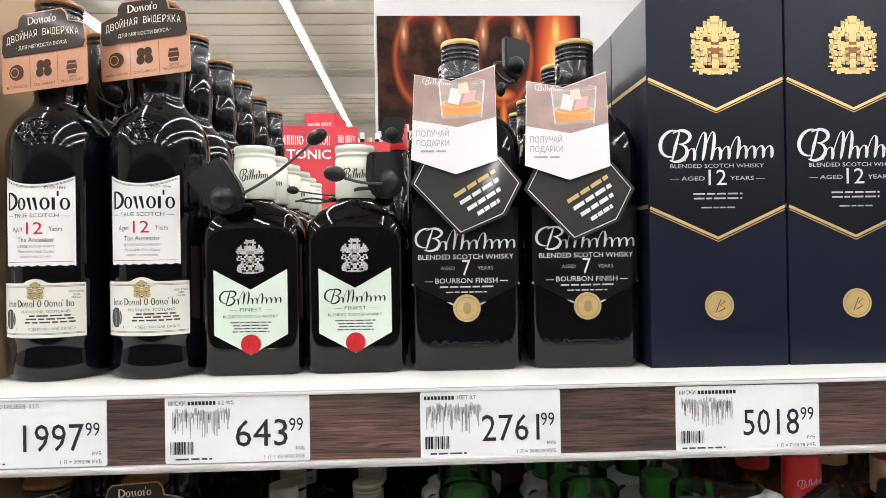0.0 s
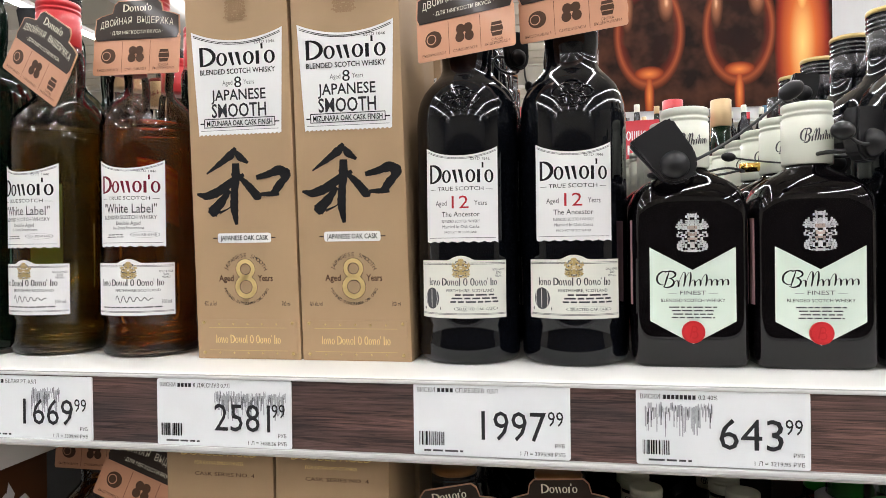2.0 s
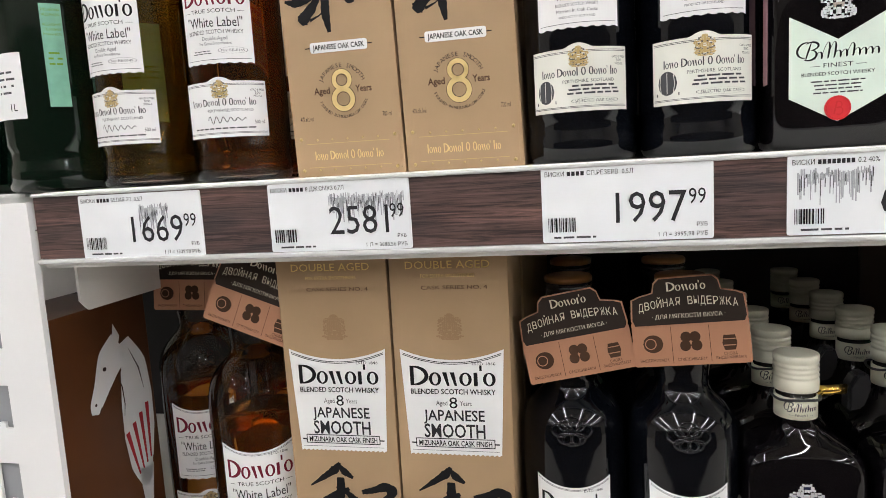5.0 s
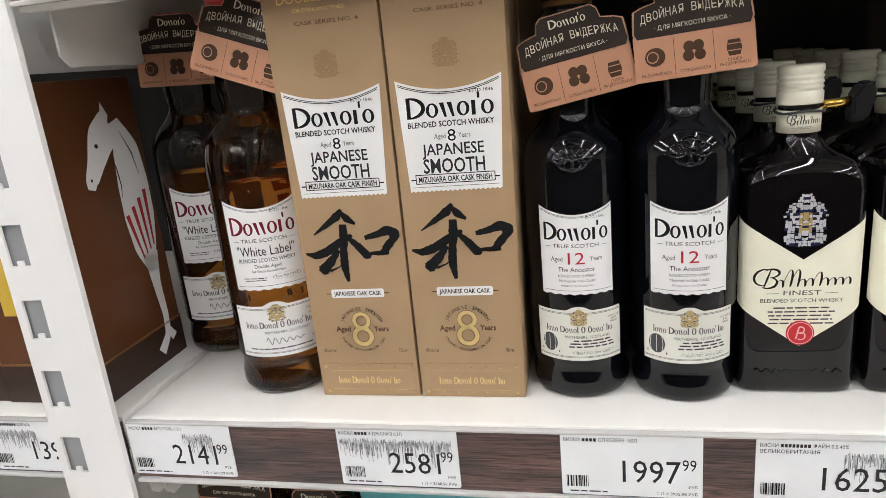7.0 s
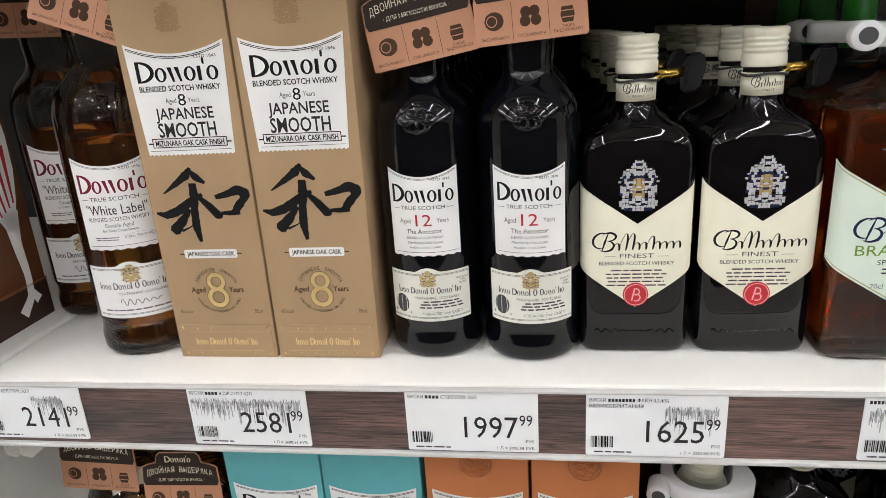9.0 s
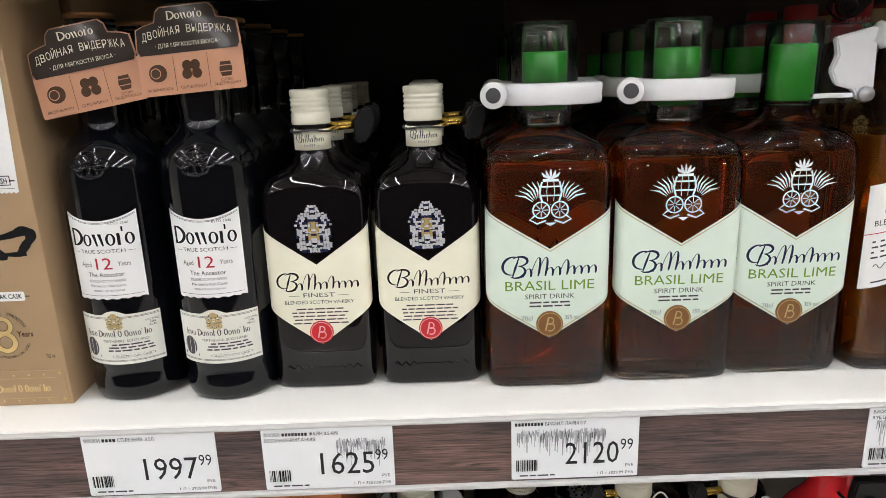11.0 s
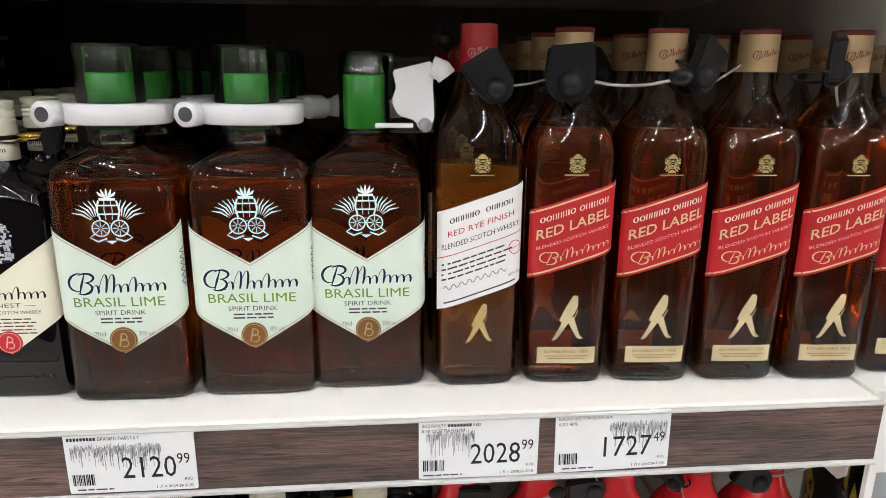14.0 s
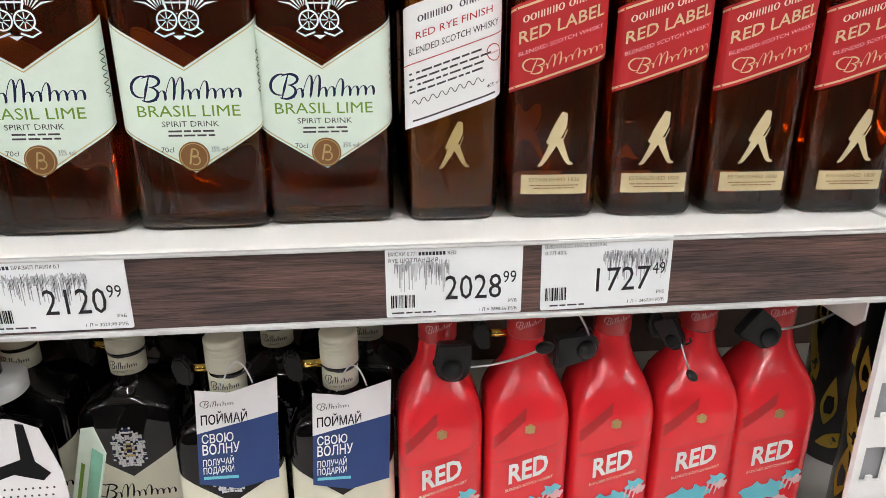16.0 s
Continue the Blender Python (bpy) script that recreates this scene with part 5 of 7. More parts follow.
def square_bottle(kind, at, group, lab):
    """Tall square bottle with a slanting label. kind: rye, red or coated."""
    b = thing("whisky_bottle", lab, "bottle", at, group)
    fr = Front(0.0338, 0.0338, 5)
    slope = 0.34
    if kind == "coated":
        body_parts(b, COATED, "red_bottle")
        neck_cap(b, 0.2440, 0.2800, 0.0160, M["cap_red"])
        fr = Front(0.0362, 0.0362, 5)
        e = part("emblem", label_skin(fr, -0.0012, 0.0012, lambda s: 0.1700, lambda s: 0.1685, n=2), M["gold_matt"], b, "faded gold emblem")
        p = Print(fr, 0.0004)
        p.crest("gold_matt", 0, 0.1690, 0.0095, 0.0090)
        p.stroke("wax", [(s, 0.1500 + slope * s) for s in np.linspace(-0.032, 0.032, 16)], 0.0009)
        p.mark("wax", 0, 0.1430, 0.044, 0.0036, "caps", slope)
        p.text("white_ink", "RED", 0, 0.1255, 0.0185, 0.0330, slope, bold=0.03)
        p.text("cream_ink", "BLENDED SCOTCH WHISKY", 0.001, 0.1180, 0.0028, 0.040, slope)
        p.name = "wave_print"
        for x, z, r, ink in ((-0.004, 0.093, 0.013, "cyan"), (0.006, 0.099, 0.009, "cyan"), (-0.013, 0.088, 0.009, "cyan"), (0.021, 0.111, 0.008, "cyan"), (0.026, 0.106, 0.006, "pink"), (0.014, 0.086, 0.006, "pink")):
            p.poly(ink, [(x + r * (1 + 0.28 * math.sin(4 * a + z * 900)) * math.cos(a), z + 0.75 * r * (1 + 0.28 * math.sin(5 * a + x * 700)) * math.sin(a)) for a in [i * math.pi / 14 for i in range(28)]])
        for k in range(3):
            p.stroke("pink", [(0.012 + 0.004 * k + 0.004 * u, 0.096 + 0.014 * u + 0.003 * math.sin(3 * u)) for u in np.linspace(0, 1, 8)], [0.0004, 0.0012, 0.0016, 0.0018, 0.0016, 0.0012, 0.0008, 0.0003])
        p.name = "print"
        cp = Print(Front(0.0161, 0.0161, 2), 0.0003)
        cp.mark("pink", 0, 0.2560, 0.022, 0.0060, "pen", 0.3)
        cp.lay(e)
        p.lay(e)
        part("glaze_swash", label_skin(fr, -0.030, -0.004, lambda s: 0.176 + 1.1 * (s + 0.02), lambda s: 0.164 + 1.1 * (s + 0.02), n=14), M["lab_red"], b, "darker red band")
        return b
    body_parts(b, SQUARE, "shell", "amber_rye" if kind == "rye" else "amber_deep", 0.176 if kind == "rye" else 0.205)
    if kind == "rye":
        neck_cap(b, 0.2450, 0.2800, 0.0142, M["cap_red"])
    else:
        neck_cap(b, 0.2470, 0.2780, 0.0145, M["cap_tan"], top=M["cap_brown"])
    cp = Print(Front(0.0146, 0.0146, 2), 0.0003)
    cp.mark("cap_brown" if kind == "red" else "pink", 0, 0.2580, 0.020, 0.0060, "pen", 0.3)
    hw = 0.0365
    if kind == "rye":
        l = part("label", label_skin(fr, -hw, hw, lambda s: 0.1545 + slope * s, lambda s: 0.0765 + slope * s, n=34), M["lab_white"], b, "white slanting paper label")
        p = Print(fr, 0.0004)
        p.mark("ink_grey", 0, 0.1425, 0.048, 0.0040, "caps", slope)
        p.text("red_print", "RED RYE FINISH", 0, 0.1325, 0.0045, 0.050, slope)
        p.text("ink", "BLENDED SCOTCH WHISKY", 0, 0.1235, 0.0042, 0.060, slope)
        p.stroke("red_print", [(s, 0.1180 + slope * s) for s in np.linspace(-hw, hw, 20)], 0.0006)
        for i in range(4):
            z = 0.1110 - 0.0040 * i
            x = -0.030
            rnd = random.Random(i)
            while x < 0.018:
                w = rnd.uniform(0.003, 0.008)
                p.bar("ink_grey", x + w / 2, z + slope * (x + w / 2), w, 0.0013, slope)
                x += w + 0.0012
        p.stroke("ink", [(-0.028 + 0.048 * u, 0.0925 + slope * (-0.028 + 0.048 * u) + 0.0018 * math.sin(u * 50)) for u in np.linspace(0, 1, 80)], 0.0005)
        p.ring("red_print", 0.0270, 0.1160, 0.0050, 0.0056, 22)
        p.bar("pink", 0.0270, 0.1155, 0.007, 0.0010, slope)
        p.bar("ink_grey", 0, 0.0800, 0.056, 0.0012, slope, 12)
        p.text("ink_grey", "40% vol", 0.0270, 0.0945, 0.0024, 0.010, slope)
    else:
        l = part("label", label_skin(fr, -hw, hw, lambda s: 0.1555 + slope * s, lambda s: 0.1005 + slope * s, n=34), M["lab_red"], b, "red slanting paper label with gold edges")
        p = Print(fr, 0.0004)
        for z in (0.1530, 0.1030):
            p.stroke("pale_gold", [(s, z + slope * s) for s in np.linspace(-hw, hw, 20)], 0.0014)
        p.mark("cream_ink", 0, 0.1425, 0.052, 0.0044, "caps", slope)
        p.text("pale_gold", "RED LABEL", 0, 0.1300, 0.0078, 0.056, slope, bold=0.012)
        p.text("pink", "BLENDED SCOTCH WHISKY", 0, 0.1222, 0.0026, 0.056, slope)
        p.mark("pale_gold", 0.002, 0.1085, 0.054, 0.0090, "pen", slope)
    p.lay(l)
    cp.lay(l)
    c = part("emblem", label_skin(fr, -0.0004, 0.0004, lambda s: 0.1800, lambda s: 0.1795, n=2), M["gold_matt"], b, "small gold emblem")
    p = Print(fr, 0.0003)
    p.crest("gold_matt", 0, 0.1735, 0.0125, 0.0135, "cap_black")
    p.bar("gold_matt", 0, 0.1712, 0.018, 0.0008)
    p.lay(c)
    f = part("foil_shape", label_skin(fr, -0.0012, 0.0012, lambda s: 0.062, lambda s: 0.060, n=2), M["pale_gold"], b, "plain pale gold foil shape")
    p = Print(fr, 0.0003)
    ink = "pale_gold" if kind == "red" else "gold_matt"
    k = 1.0 if kind == "red" else 0.86
    for pts, ws in (
        ([(0.0050, 0.0725), (0.0030, 0.0640), (-0.0010, 0.0560), (-0.0065, 0.0515)], [0.0040, 0.0085, 0.0085, 0.0020]),
        ([(-0.0005, 0.0540), (-0.0050, 0.0450), (-0.0095, 0.0370), (-0.0120, 0.0355)], [0.0060, 0.0042, 0.0028, 0.0012]),
        ([(0.0015, 0.0540), (0.0050, 0.0460), (0.0090, 0.0375), (0.0125, 0.0370)], [0.0060, 0.0045, 0.0028, 0.0012]),
        ([(0.0075, 0.0610), (0.0020, 0.0470)], [0.0008, 0.0008]),
    ):
        line, wide = smooth_line(pts, ws, 14)
        p.stroke(ink, [(a * k, 0.0375 + (b - 0.034) * k) for a, b in line], [c * k for c in wide])
    p.lay(f)
    if kind == "red":
        pl = part("gold_strip", label_skin(fr, -0.0235, 0.0235, lambda s: 0.0328, lambda s: 0.0188, n=16), M["pale_gold"], b, "pale gold paper strip")
        p = Print(fr, 0.0004)
        p.text("bronze", "ESTABLISHED 1820", 0, 0.0280, 0.0026, 0.036)
        p.lines("bronze", 0, 0.0248, 0.036, 2, 0.0020, 0.0007)
        p.lay(pl)
    return b


# ---- cartons ----
def carton(name, lab, w, d, h, m, at, group, shear=0.0):
    b = thing(name, lab, "carton", at, group)
    bm = cuboid(-w / 2, w / 2, 0, d, 0, h, 0.0007, 2)
    for v in bm.verts:
        v.co.x += shear * v.co.z
    return b, part("box", bm, M[m], b)


BRUSH_LEFT = [  # brush strokes: points and widths
    ([(-0.004, 0.1524), (-0.0079, 0.1472), (-0.0155, 0.1419), (-0.0273, 0.134)], [0.0024, 0.0064, 0.0044, 0.001]),
    ([(-0.0053, 0.1507), (-0.0005, 0.1452), (0.0052, 0.1412)], [0.0024, 0.0059, 0.002]),
    ([(-0.0354, 0.1196), (-0.0282, 0.1177), (-0.0186, 0.1208), (-0.0084, 0.1275), (0.0017, 0.1328)], [0.0015, 0.0059, 0.0069, 0.0064, 0.0024]),
    ([(-0.0043, 0.1412), (-0.0045, 0.1328), (-0.0061, 0.1208), (-0.0069, 0.1089), (-0.0053, 0.0969)], [0.0054, 0.0069, 0.0059, 0.0064, 0.0024]),
    ([(-0.0098, 0.122), (-0.0163, 0.1136), (-0.0235, 0.1065), (-0.0256, 0.1045)], [0.0034, 0.0064, 0.0088, 0.0049]),
    ([(-0.0185, 0.1055), (-0.0115, 0.1084), (-0.0051, 0.1132)], [0.002, 0.001, 0.0007]),
]
BRUSH_RIGHT = [
    ([(-0.0009, 0.1304), (0.0052, 0.1244), (0.0113, 0.117), (0.0145, 0.116)], [0.0034, 0.0059, 0.0064, 0.0024]),
    ([(0.0111, 0.1304), (0.0197, 0.1323), (0.0293, 0.1357), (0.0337, 0.1323), (0.032, 0.1268)], [0.0034, 0.0049, 0.0069, 0.0083, 0.0039]),
    ([(0.0336, 0.1304), (0.0277, 0.1237), (0.0238, 0.1189)], [0.0049, 0.0064, 0.0044]),
    ([(0.0133, 0.1184), (0.0208, 0.1184), (0.0281, 0.1189)], [0.0024, 0.0039, 0.0034]),
]


def smooth_line(pts, ws, n=18):
    xs = np.linspace(0, 1, len(pts))
    u = np.linspace(0, 1, n)
    px, pz, pw = (np.interp(u, xs, [p[i] for p in pts]) if i < 2 else np.interp(u, xs, ws) for i in range(3))
    for _ in range(2):
        px[1:-1] = (px[:-2] + 2 * px[1:-1] + px[2:]) / 4
        pz[1:-1] = (pz[:-2] + 2 * pz[1:-1] + pz[2:]) / 4
    return list(zip(px, pz)), [float(v) for v in pw]


def smooth_box(m, lab, at, group, shear=0.0, brush=True, w=0.079, h=0.309):
    b, box = carton("whisky_carton", lab, w, w, h, m, at, group, shear)
    flat = Front(y=0)
    k = w / 0.079
    lab_bm = label_skin(flat, -0.0352, 0.0352, lambda s: 0.2300 + 0.0075 * (abs(s) / 0.0352) ** 2, lambda s: 0.1620 + 0.0006 * math.sin(s * 3600), 0.0003, 60)
    for v in lab_bm.verts:
        v.co.x = (v.co.x * (1.0 if v.co.z > 0.2 else 0.90)) * k + shear * v.co.z
    l = part("label", lab_bm, M["lab_white"], b, "white printed label panel")

    def press(p, parent):
        for ink, (v, f) in p.sets.items():
            p.sets[ink] = ([(x * k + shear * z, z) for x, z in v], f)
        p.lay(parent)

    p = Print(flat, 0.0005)
    for e in (0.002, 0.0030):
        p.stroke("ink", [(s, 0.2300 + 0.0075 * (abs(s) / 0.0352) ** 2 - e) for s in np.linspace(-0.0335, 0.0335, 24)], 0.00045)
    p.text("ink", "ESTD 1846", 0.0215, 0.2265, 0.0021, 0.0155)
    p.mark("ink", 0, 0.2118, 0.0590, 0.0140)
    p.text("ink", "BLENDED SCOTCH WHISKY", 0, 0.2058, 0.0037, 0.0580, bold=0.015)
    p.text("ink_grey", "Aged", -0.0080, 0.1978, 0.0034, 0.0078)
    p.text("ink", "8", 0, 0.1958, 0.0080, 0.0056)
    p.text("ink_grey", "Years", 0.0085, 0.1978, 0.0034, 0.0080)
    p.text("ink_price", "JAPANESE", 0, 0.1869, 0.0077, 0.0420, bold=0.012)
    p.text("ink_price", "SMOOTH", 0, 0.1747, 0.0098, 0.0420, bold=0.014)
    for z in (0.1672, 0.1733):
        p.bar("ink", 0, z, 0.0540, 0.0006)
    p.bar("ink_grey", 0, 0.1650, 0.0600, 0.0003)
    for sx in (-1, 1):
        p.bar("ink", sx * 0.0271, 0.1672, 0.0006, 0.0066)
        p.stroke("ink", [(sx * 0.0272, 0.1703), (sx * 0.0305, 0.1703)], 0.0009)
    p.text("ink", "MIZUNARA OAK CASK FINISH", 0, 0.1685, 0.0038, 0.0505, bold=0.02)
    press(p, l)
    p = Print(flat, 0.0003)
    p.poly("lab_white", rounded(-0.0205, 0.0205, 0.0838, 0.0908, 0.0016))
    if brush:
        for pts, ws in BRUSH_LEFT + BRUSH_RIGHT:
            p.name = "brush_sign"
            a, c = smooth_line(pts, ws, 30)
            rough = random.Random(len(pts) + int(ws[1] * 1e5))
            p.stroke("ink", a, [v * rough.uniform(0.90, 1.10) for v in c])
        p.name = "print"
    p.text("ink", "JAPANESE OAK CASK", 0, 0.0857, 0.0034, 0.0370, bold=0.02)
    for sx in (-1, 1):
        p.stroke("ink", [(sx * 0.0205, 0.0873), (sx * 0.0240, 0.0873)], 0.0007)
    p.ring("gold", 0, 0.0648, 0.0042, 0.0072, 26)
    p.ring("gold", 0, 0.0520, 0.0050, 0.0084, 26)
    for zz, r0, r1 in ((0.0648, 0.0040, 0.0072), (0.0520, 0.0048, 0.0084)):
        p.ring("ink", 0, zz, r0 - 0.0003, r0, 26)
        p.ring("ink", 0, zz, r1, r1 + 0.0003, 26)
    p.text("umber_ink", "Aged", -0.0150, 0.0562, 0.0044, 0.0115, bold=0.02)
    p.text("umber_ink", "Years", 0.0150, 0.0562, 0.0044, 0.0115, bold=0.02)
    for word, r, a0, a1 in (("JAPANESE SMOOTH", 0.0168, 155, 25), ("FINISHED IN MIZUNARA OAK CASKS", 0.0178, 205, 335)):
        for i, ch in enumerate(word):
            if ch == " ":
                continue
            a = radians(a0 + (a1 - a0) * i / (len(word) - 1))
            v, f, full = glyphs(ch)
            kk = 0.0030 if a0 < 180 else 0.0022
            t = a - math.pi / 2 if a0 < 180 else a + math.pi / 2
            p.shape("ink", [(r * math.cos(a) + kk * 1.35 * ((q[0] - full / 2) * math.cos(t) - (q[1] - 0.35) * math.sin(t)), 0.0580 + r * math.sin(a) + kk * 1.35 * ((q[0] - full / 2) * math.sin(t) + (q[1] - 0.35) * math.cos(t))) for q in v], f)
    p.text("ink", "40% alc./vol", -0.0330, 0.0385, 0.0032, 0.0095, align=1)
    p.text("ink", "700 ml", 0.0330, 0.0385, 0.0032, 0.0062, align=-1)
    p.text("gold_line", "DOUBLE AGED", 0, 0.2925, 0.0052, 0.0560)
    p.text("gold_line", "FOR EXTRA SMOOTHNESS", 0, 0.2865, 0.0024, 0.0360)
    p.text("umber_ink", "CASK SERIES NO. 4" if brush else "CASK SERIES NO. 1", 0.004, 0.2785, 0.0026, 0.0440)
    if brush:
        p.crest("kraft_dark", 0, 0.2440, 0.0180, 0.0180)
    press(p, box)
    pl = part("metal_plate", card([(x * k + shear * z, z) for x, z in rounded(-0.0370, 0.0370, 0.0025, 0.0285, 0.0012)], 0.0006, y=-0.0006), M[m], b, "riveted plate printed in the carton colour")
    p = Print(Front(y=-0.0006), 0.0002)
    p.mark("gold", 0, 0.0115, 0.0500, 0.0060)
    for x0, x1, z0, z1 in ((-0.030, 0.030, 0.0062, 0.0065), (-0.030, 0.030, 0.0225, 0.0228)):
        p.bar("gold_matt", 0, z0, 0.060, 0.0004)
    press(p, pl)
    bm = bmesh.new()
    for x in (-0.034, -0.0220, -0.0110, 0, 0.0110, 0.0220, 0.034):
        for z in ((0.0045, 0.0262) if abs(x) > 0.03 else (0.0045, 0.0252)):
            r = 0.0014 if abs(x) > 0.03 else 0.0009
            bmesh.ops.create_icosphere(bm, subdivisions=1, radius=r, matrix=Matrix.Translation((x * k + shear * z, -0.0008, z)) @ Matrix.Diagonal((1, 0.6, 1, 1)))
    part("rivet", bm, M["gold_matt"], b, smooth=True)
    return b


def twelve_box(at, group):
    w, d, h = 0.1025, 0.085, 0.273
    b, box = carton("whisky_carton", "dark navy blue whisky carton with gold chevron lines", w, d, h, "navy", at, group)
    flat = Front(y=0)
    e = part("chevron_panel", pentagon_label(flat, w / 2 - 0.0008, 0.2110, 0.1880, 0.1165, 0.0935, 2, 0.0003), M["navy_dark"], b, "darker navy chevron panel")
    p = Print(flat, 0.0005)
    for te, tm in ((0.2110, 0.1880), (0.1165, 0.0935)):
        for d0, ww, ink in ((0.0010, 0.0022, "gold"), (-0.0014, 0.0008, "gold_matt")):
            p.stroke(ink, [(-w / 2 + 0.0008, te + d0), (0, tm + d0), (w / 2 - 0.0008, te + d0)], ww)
    p.crest("gold", 0, 0.2150, 0.0380, 0.0430, "gold_matt", "bronze")
    p.mark("white_ink", 0, 0.1520, 0.0850, 0.0210, "pen", 0.03)
    p.text("silver", "BLENDED SCOTCH WHISKY", 0, 0.1462, 0.0030, 0.070)
    p.text("white_ink", "12", 0, 0.1335, 0.0115, 0.0135)
    p.text("silver", "— AGED", -0.0095, 0.1370, 0.0030, 0.026, align=-1)
    p.text("silver", "YEARS —", 0.0095, 0.1370, 0.0030, 0.026, align=1)
    p.lines("silver", 0, 0.1265, 0.042, 2, 0.0034, 0.0012)
    p.lines("silver", 0, 0.1165, 0.028, 1, 0.0034, 0.0010)
    p.lay(e)
    s = part("seal", card([(0.0108 * math.cos(i * math.pi / 14), 0.0450 + 0.0108 * math.sin(i * math.pi / 14)) for i in range(28)], 0.0006, y=-0.0006), M["gold"], b, "gold foil seal")
    p = Print(Front(y=-0.0006), 0.0002)
    p.ring("gold_matt", 0, 0.0450, 0.0088, 0.0094, 26)
    p.stroke("bronze", [(-0.003, 0.040), (0.001, 0.0495), (0.0040, 0.0480), (0.0005, 0.0455), (0.0040, 0.0430), (-0.0010, 0.0405)], 0.0008)
    p.lay(s)
    # gold lines carried round the side
    side = part("side_band", cuboid(-w / 2 - 0.0004, -w / 2 - 0.0001, 0.001, d, 0.2115, 0.2145), M["gold"], b, "gold band")
    part("side_band", cuboid(-w / 2 - 0.0004, -w / 2 - 0.0001, 0.001, d, 0.1170, 0.1200), M["gold"], b, "gold band")
    return b


# ---- hang tags, locks and alarm tags ----
def neck_tag(at, group="copper neck tags"):
    """Copper card with a dark crowned header, hung over a bottle's neck."""
    t = thing("neck_tag", "copper-coloured cardboard neck tag with a dark header", "hang tag", at, group)
    c = part("card", card(rounded(-0.0355, 0.0355, 0, 0.0290, 0.0018), 0.0007), M["copper_card"], t)
    crown = [(-0.0330, 0.0265), (0.0330, 0.0265), (0.0345, 0.0300), (0.0335, 0.0430), (0.0290, 0.0450), (0.0205, 0.0470), (0.0192, 0.0530), (0.0160, 0.0560), (-0.0160, 0.0560), (-0.0192, 0.0530), (-0.0205, 0.0470), (-0.0290, 0.0450), (-0.0335, 0.0430), (-0.0345, 0.0300)]
    part("rim", card([(x * 1.03, 0.0265 + (z - 0.0265) * 1.03) for x, z in crown], 0.0007, y=-0.0004), M["copper_card"], t)
    h = part("header", card(crown, 0.0005, y=-0.0007), M["umber_card"], t, "dark umber header")
    p = Print(Front(y=-0.0007), 0.0002)
    p.mark("cream_ink", 0, 0.0478, 0.0240, 0.0058)
    word = "ДВОЙНАЯ ВЫДЕРЖКА"
    n = len(word)
    for i, ch in enumerate(word):
        if ch != " ":
            u = (i - (n - 1) / 2) / ((n - 1) / 2)
            p.text("cream_ink", ch, 0.0285 * u, 0.0358 + 0.0030 * (1 - u * u), 0.0050, 0.0030)
    p.text("cream_ink", "· ДЛЯ МЯГКОСТИ ВКУСА ·", 0, 0.0305, 0.0026, 0.0440)
    p.lay(h)
    p = Print(Front(y=0), 0.0002)
    for x, cap1, cap2 in ((-0.0230, "ВЫДЕРЖИВАЕМ", ""), (0.0, "СМЕШИВАЕМ", ""), (0.0230, "ВЫДЕРЖИВАЕМ", "СНОВА")):
        p.text("umber_ink", cap1, x, 0.0030, 0.0018, 0.0175)
        if cap2:
            p.text("umber_ink", cap2, x, 0.0054, 0.0018, 0.0080)
        if x < 0:
            p.disc("umber_ink", x, 0.0145, 0.0062, 18, 0.92)
            p.ring("copper_card", x - 0.0015, 0.0145, 0.0030, 0.0036, 16)
        elif x == 0:
            for sx, sz in ((-1, 0), (1, 0), (-0.8, 0.0055), (0.8, 0.0055)):
                p.disc("umber_ink", x + sx * 0.0034, 0.0125 + sz, 0.0034, 12)
        else:
            p.poly("umber_ink", [(x - 0.0032, 0.0085), (x + 0.0032, 0.0085), (x + 0.0044, 0.0130), (x + 0.0034, 0.0180), (x - 0.0034, 0.0180), (x - 0.0044, 0.0130)])
            p.bar("copper_card", x, 0.0112, 0.0072, 0.0006)
            p.bar("copper_card", x, 0.0152, 0.0072, 0.0006)
    for x in (-0.0115, 0.0115):
        p.bar("umber_ink", x, 0.0020, 0.0003, 0.0230)
    p.lay(c)
    return t


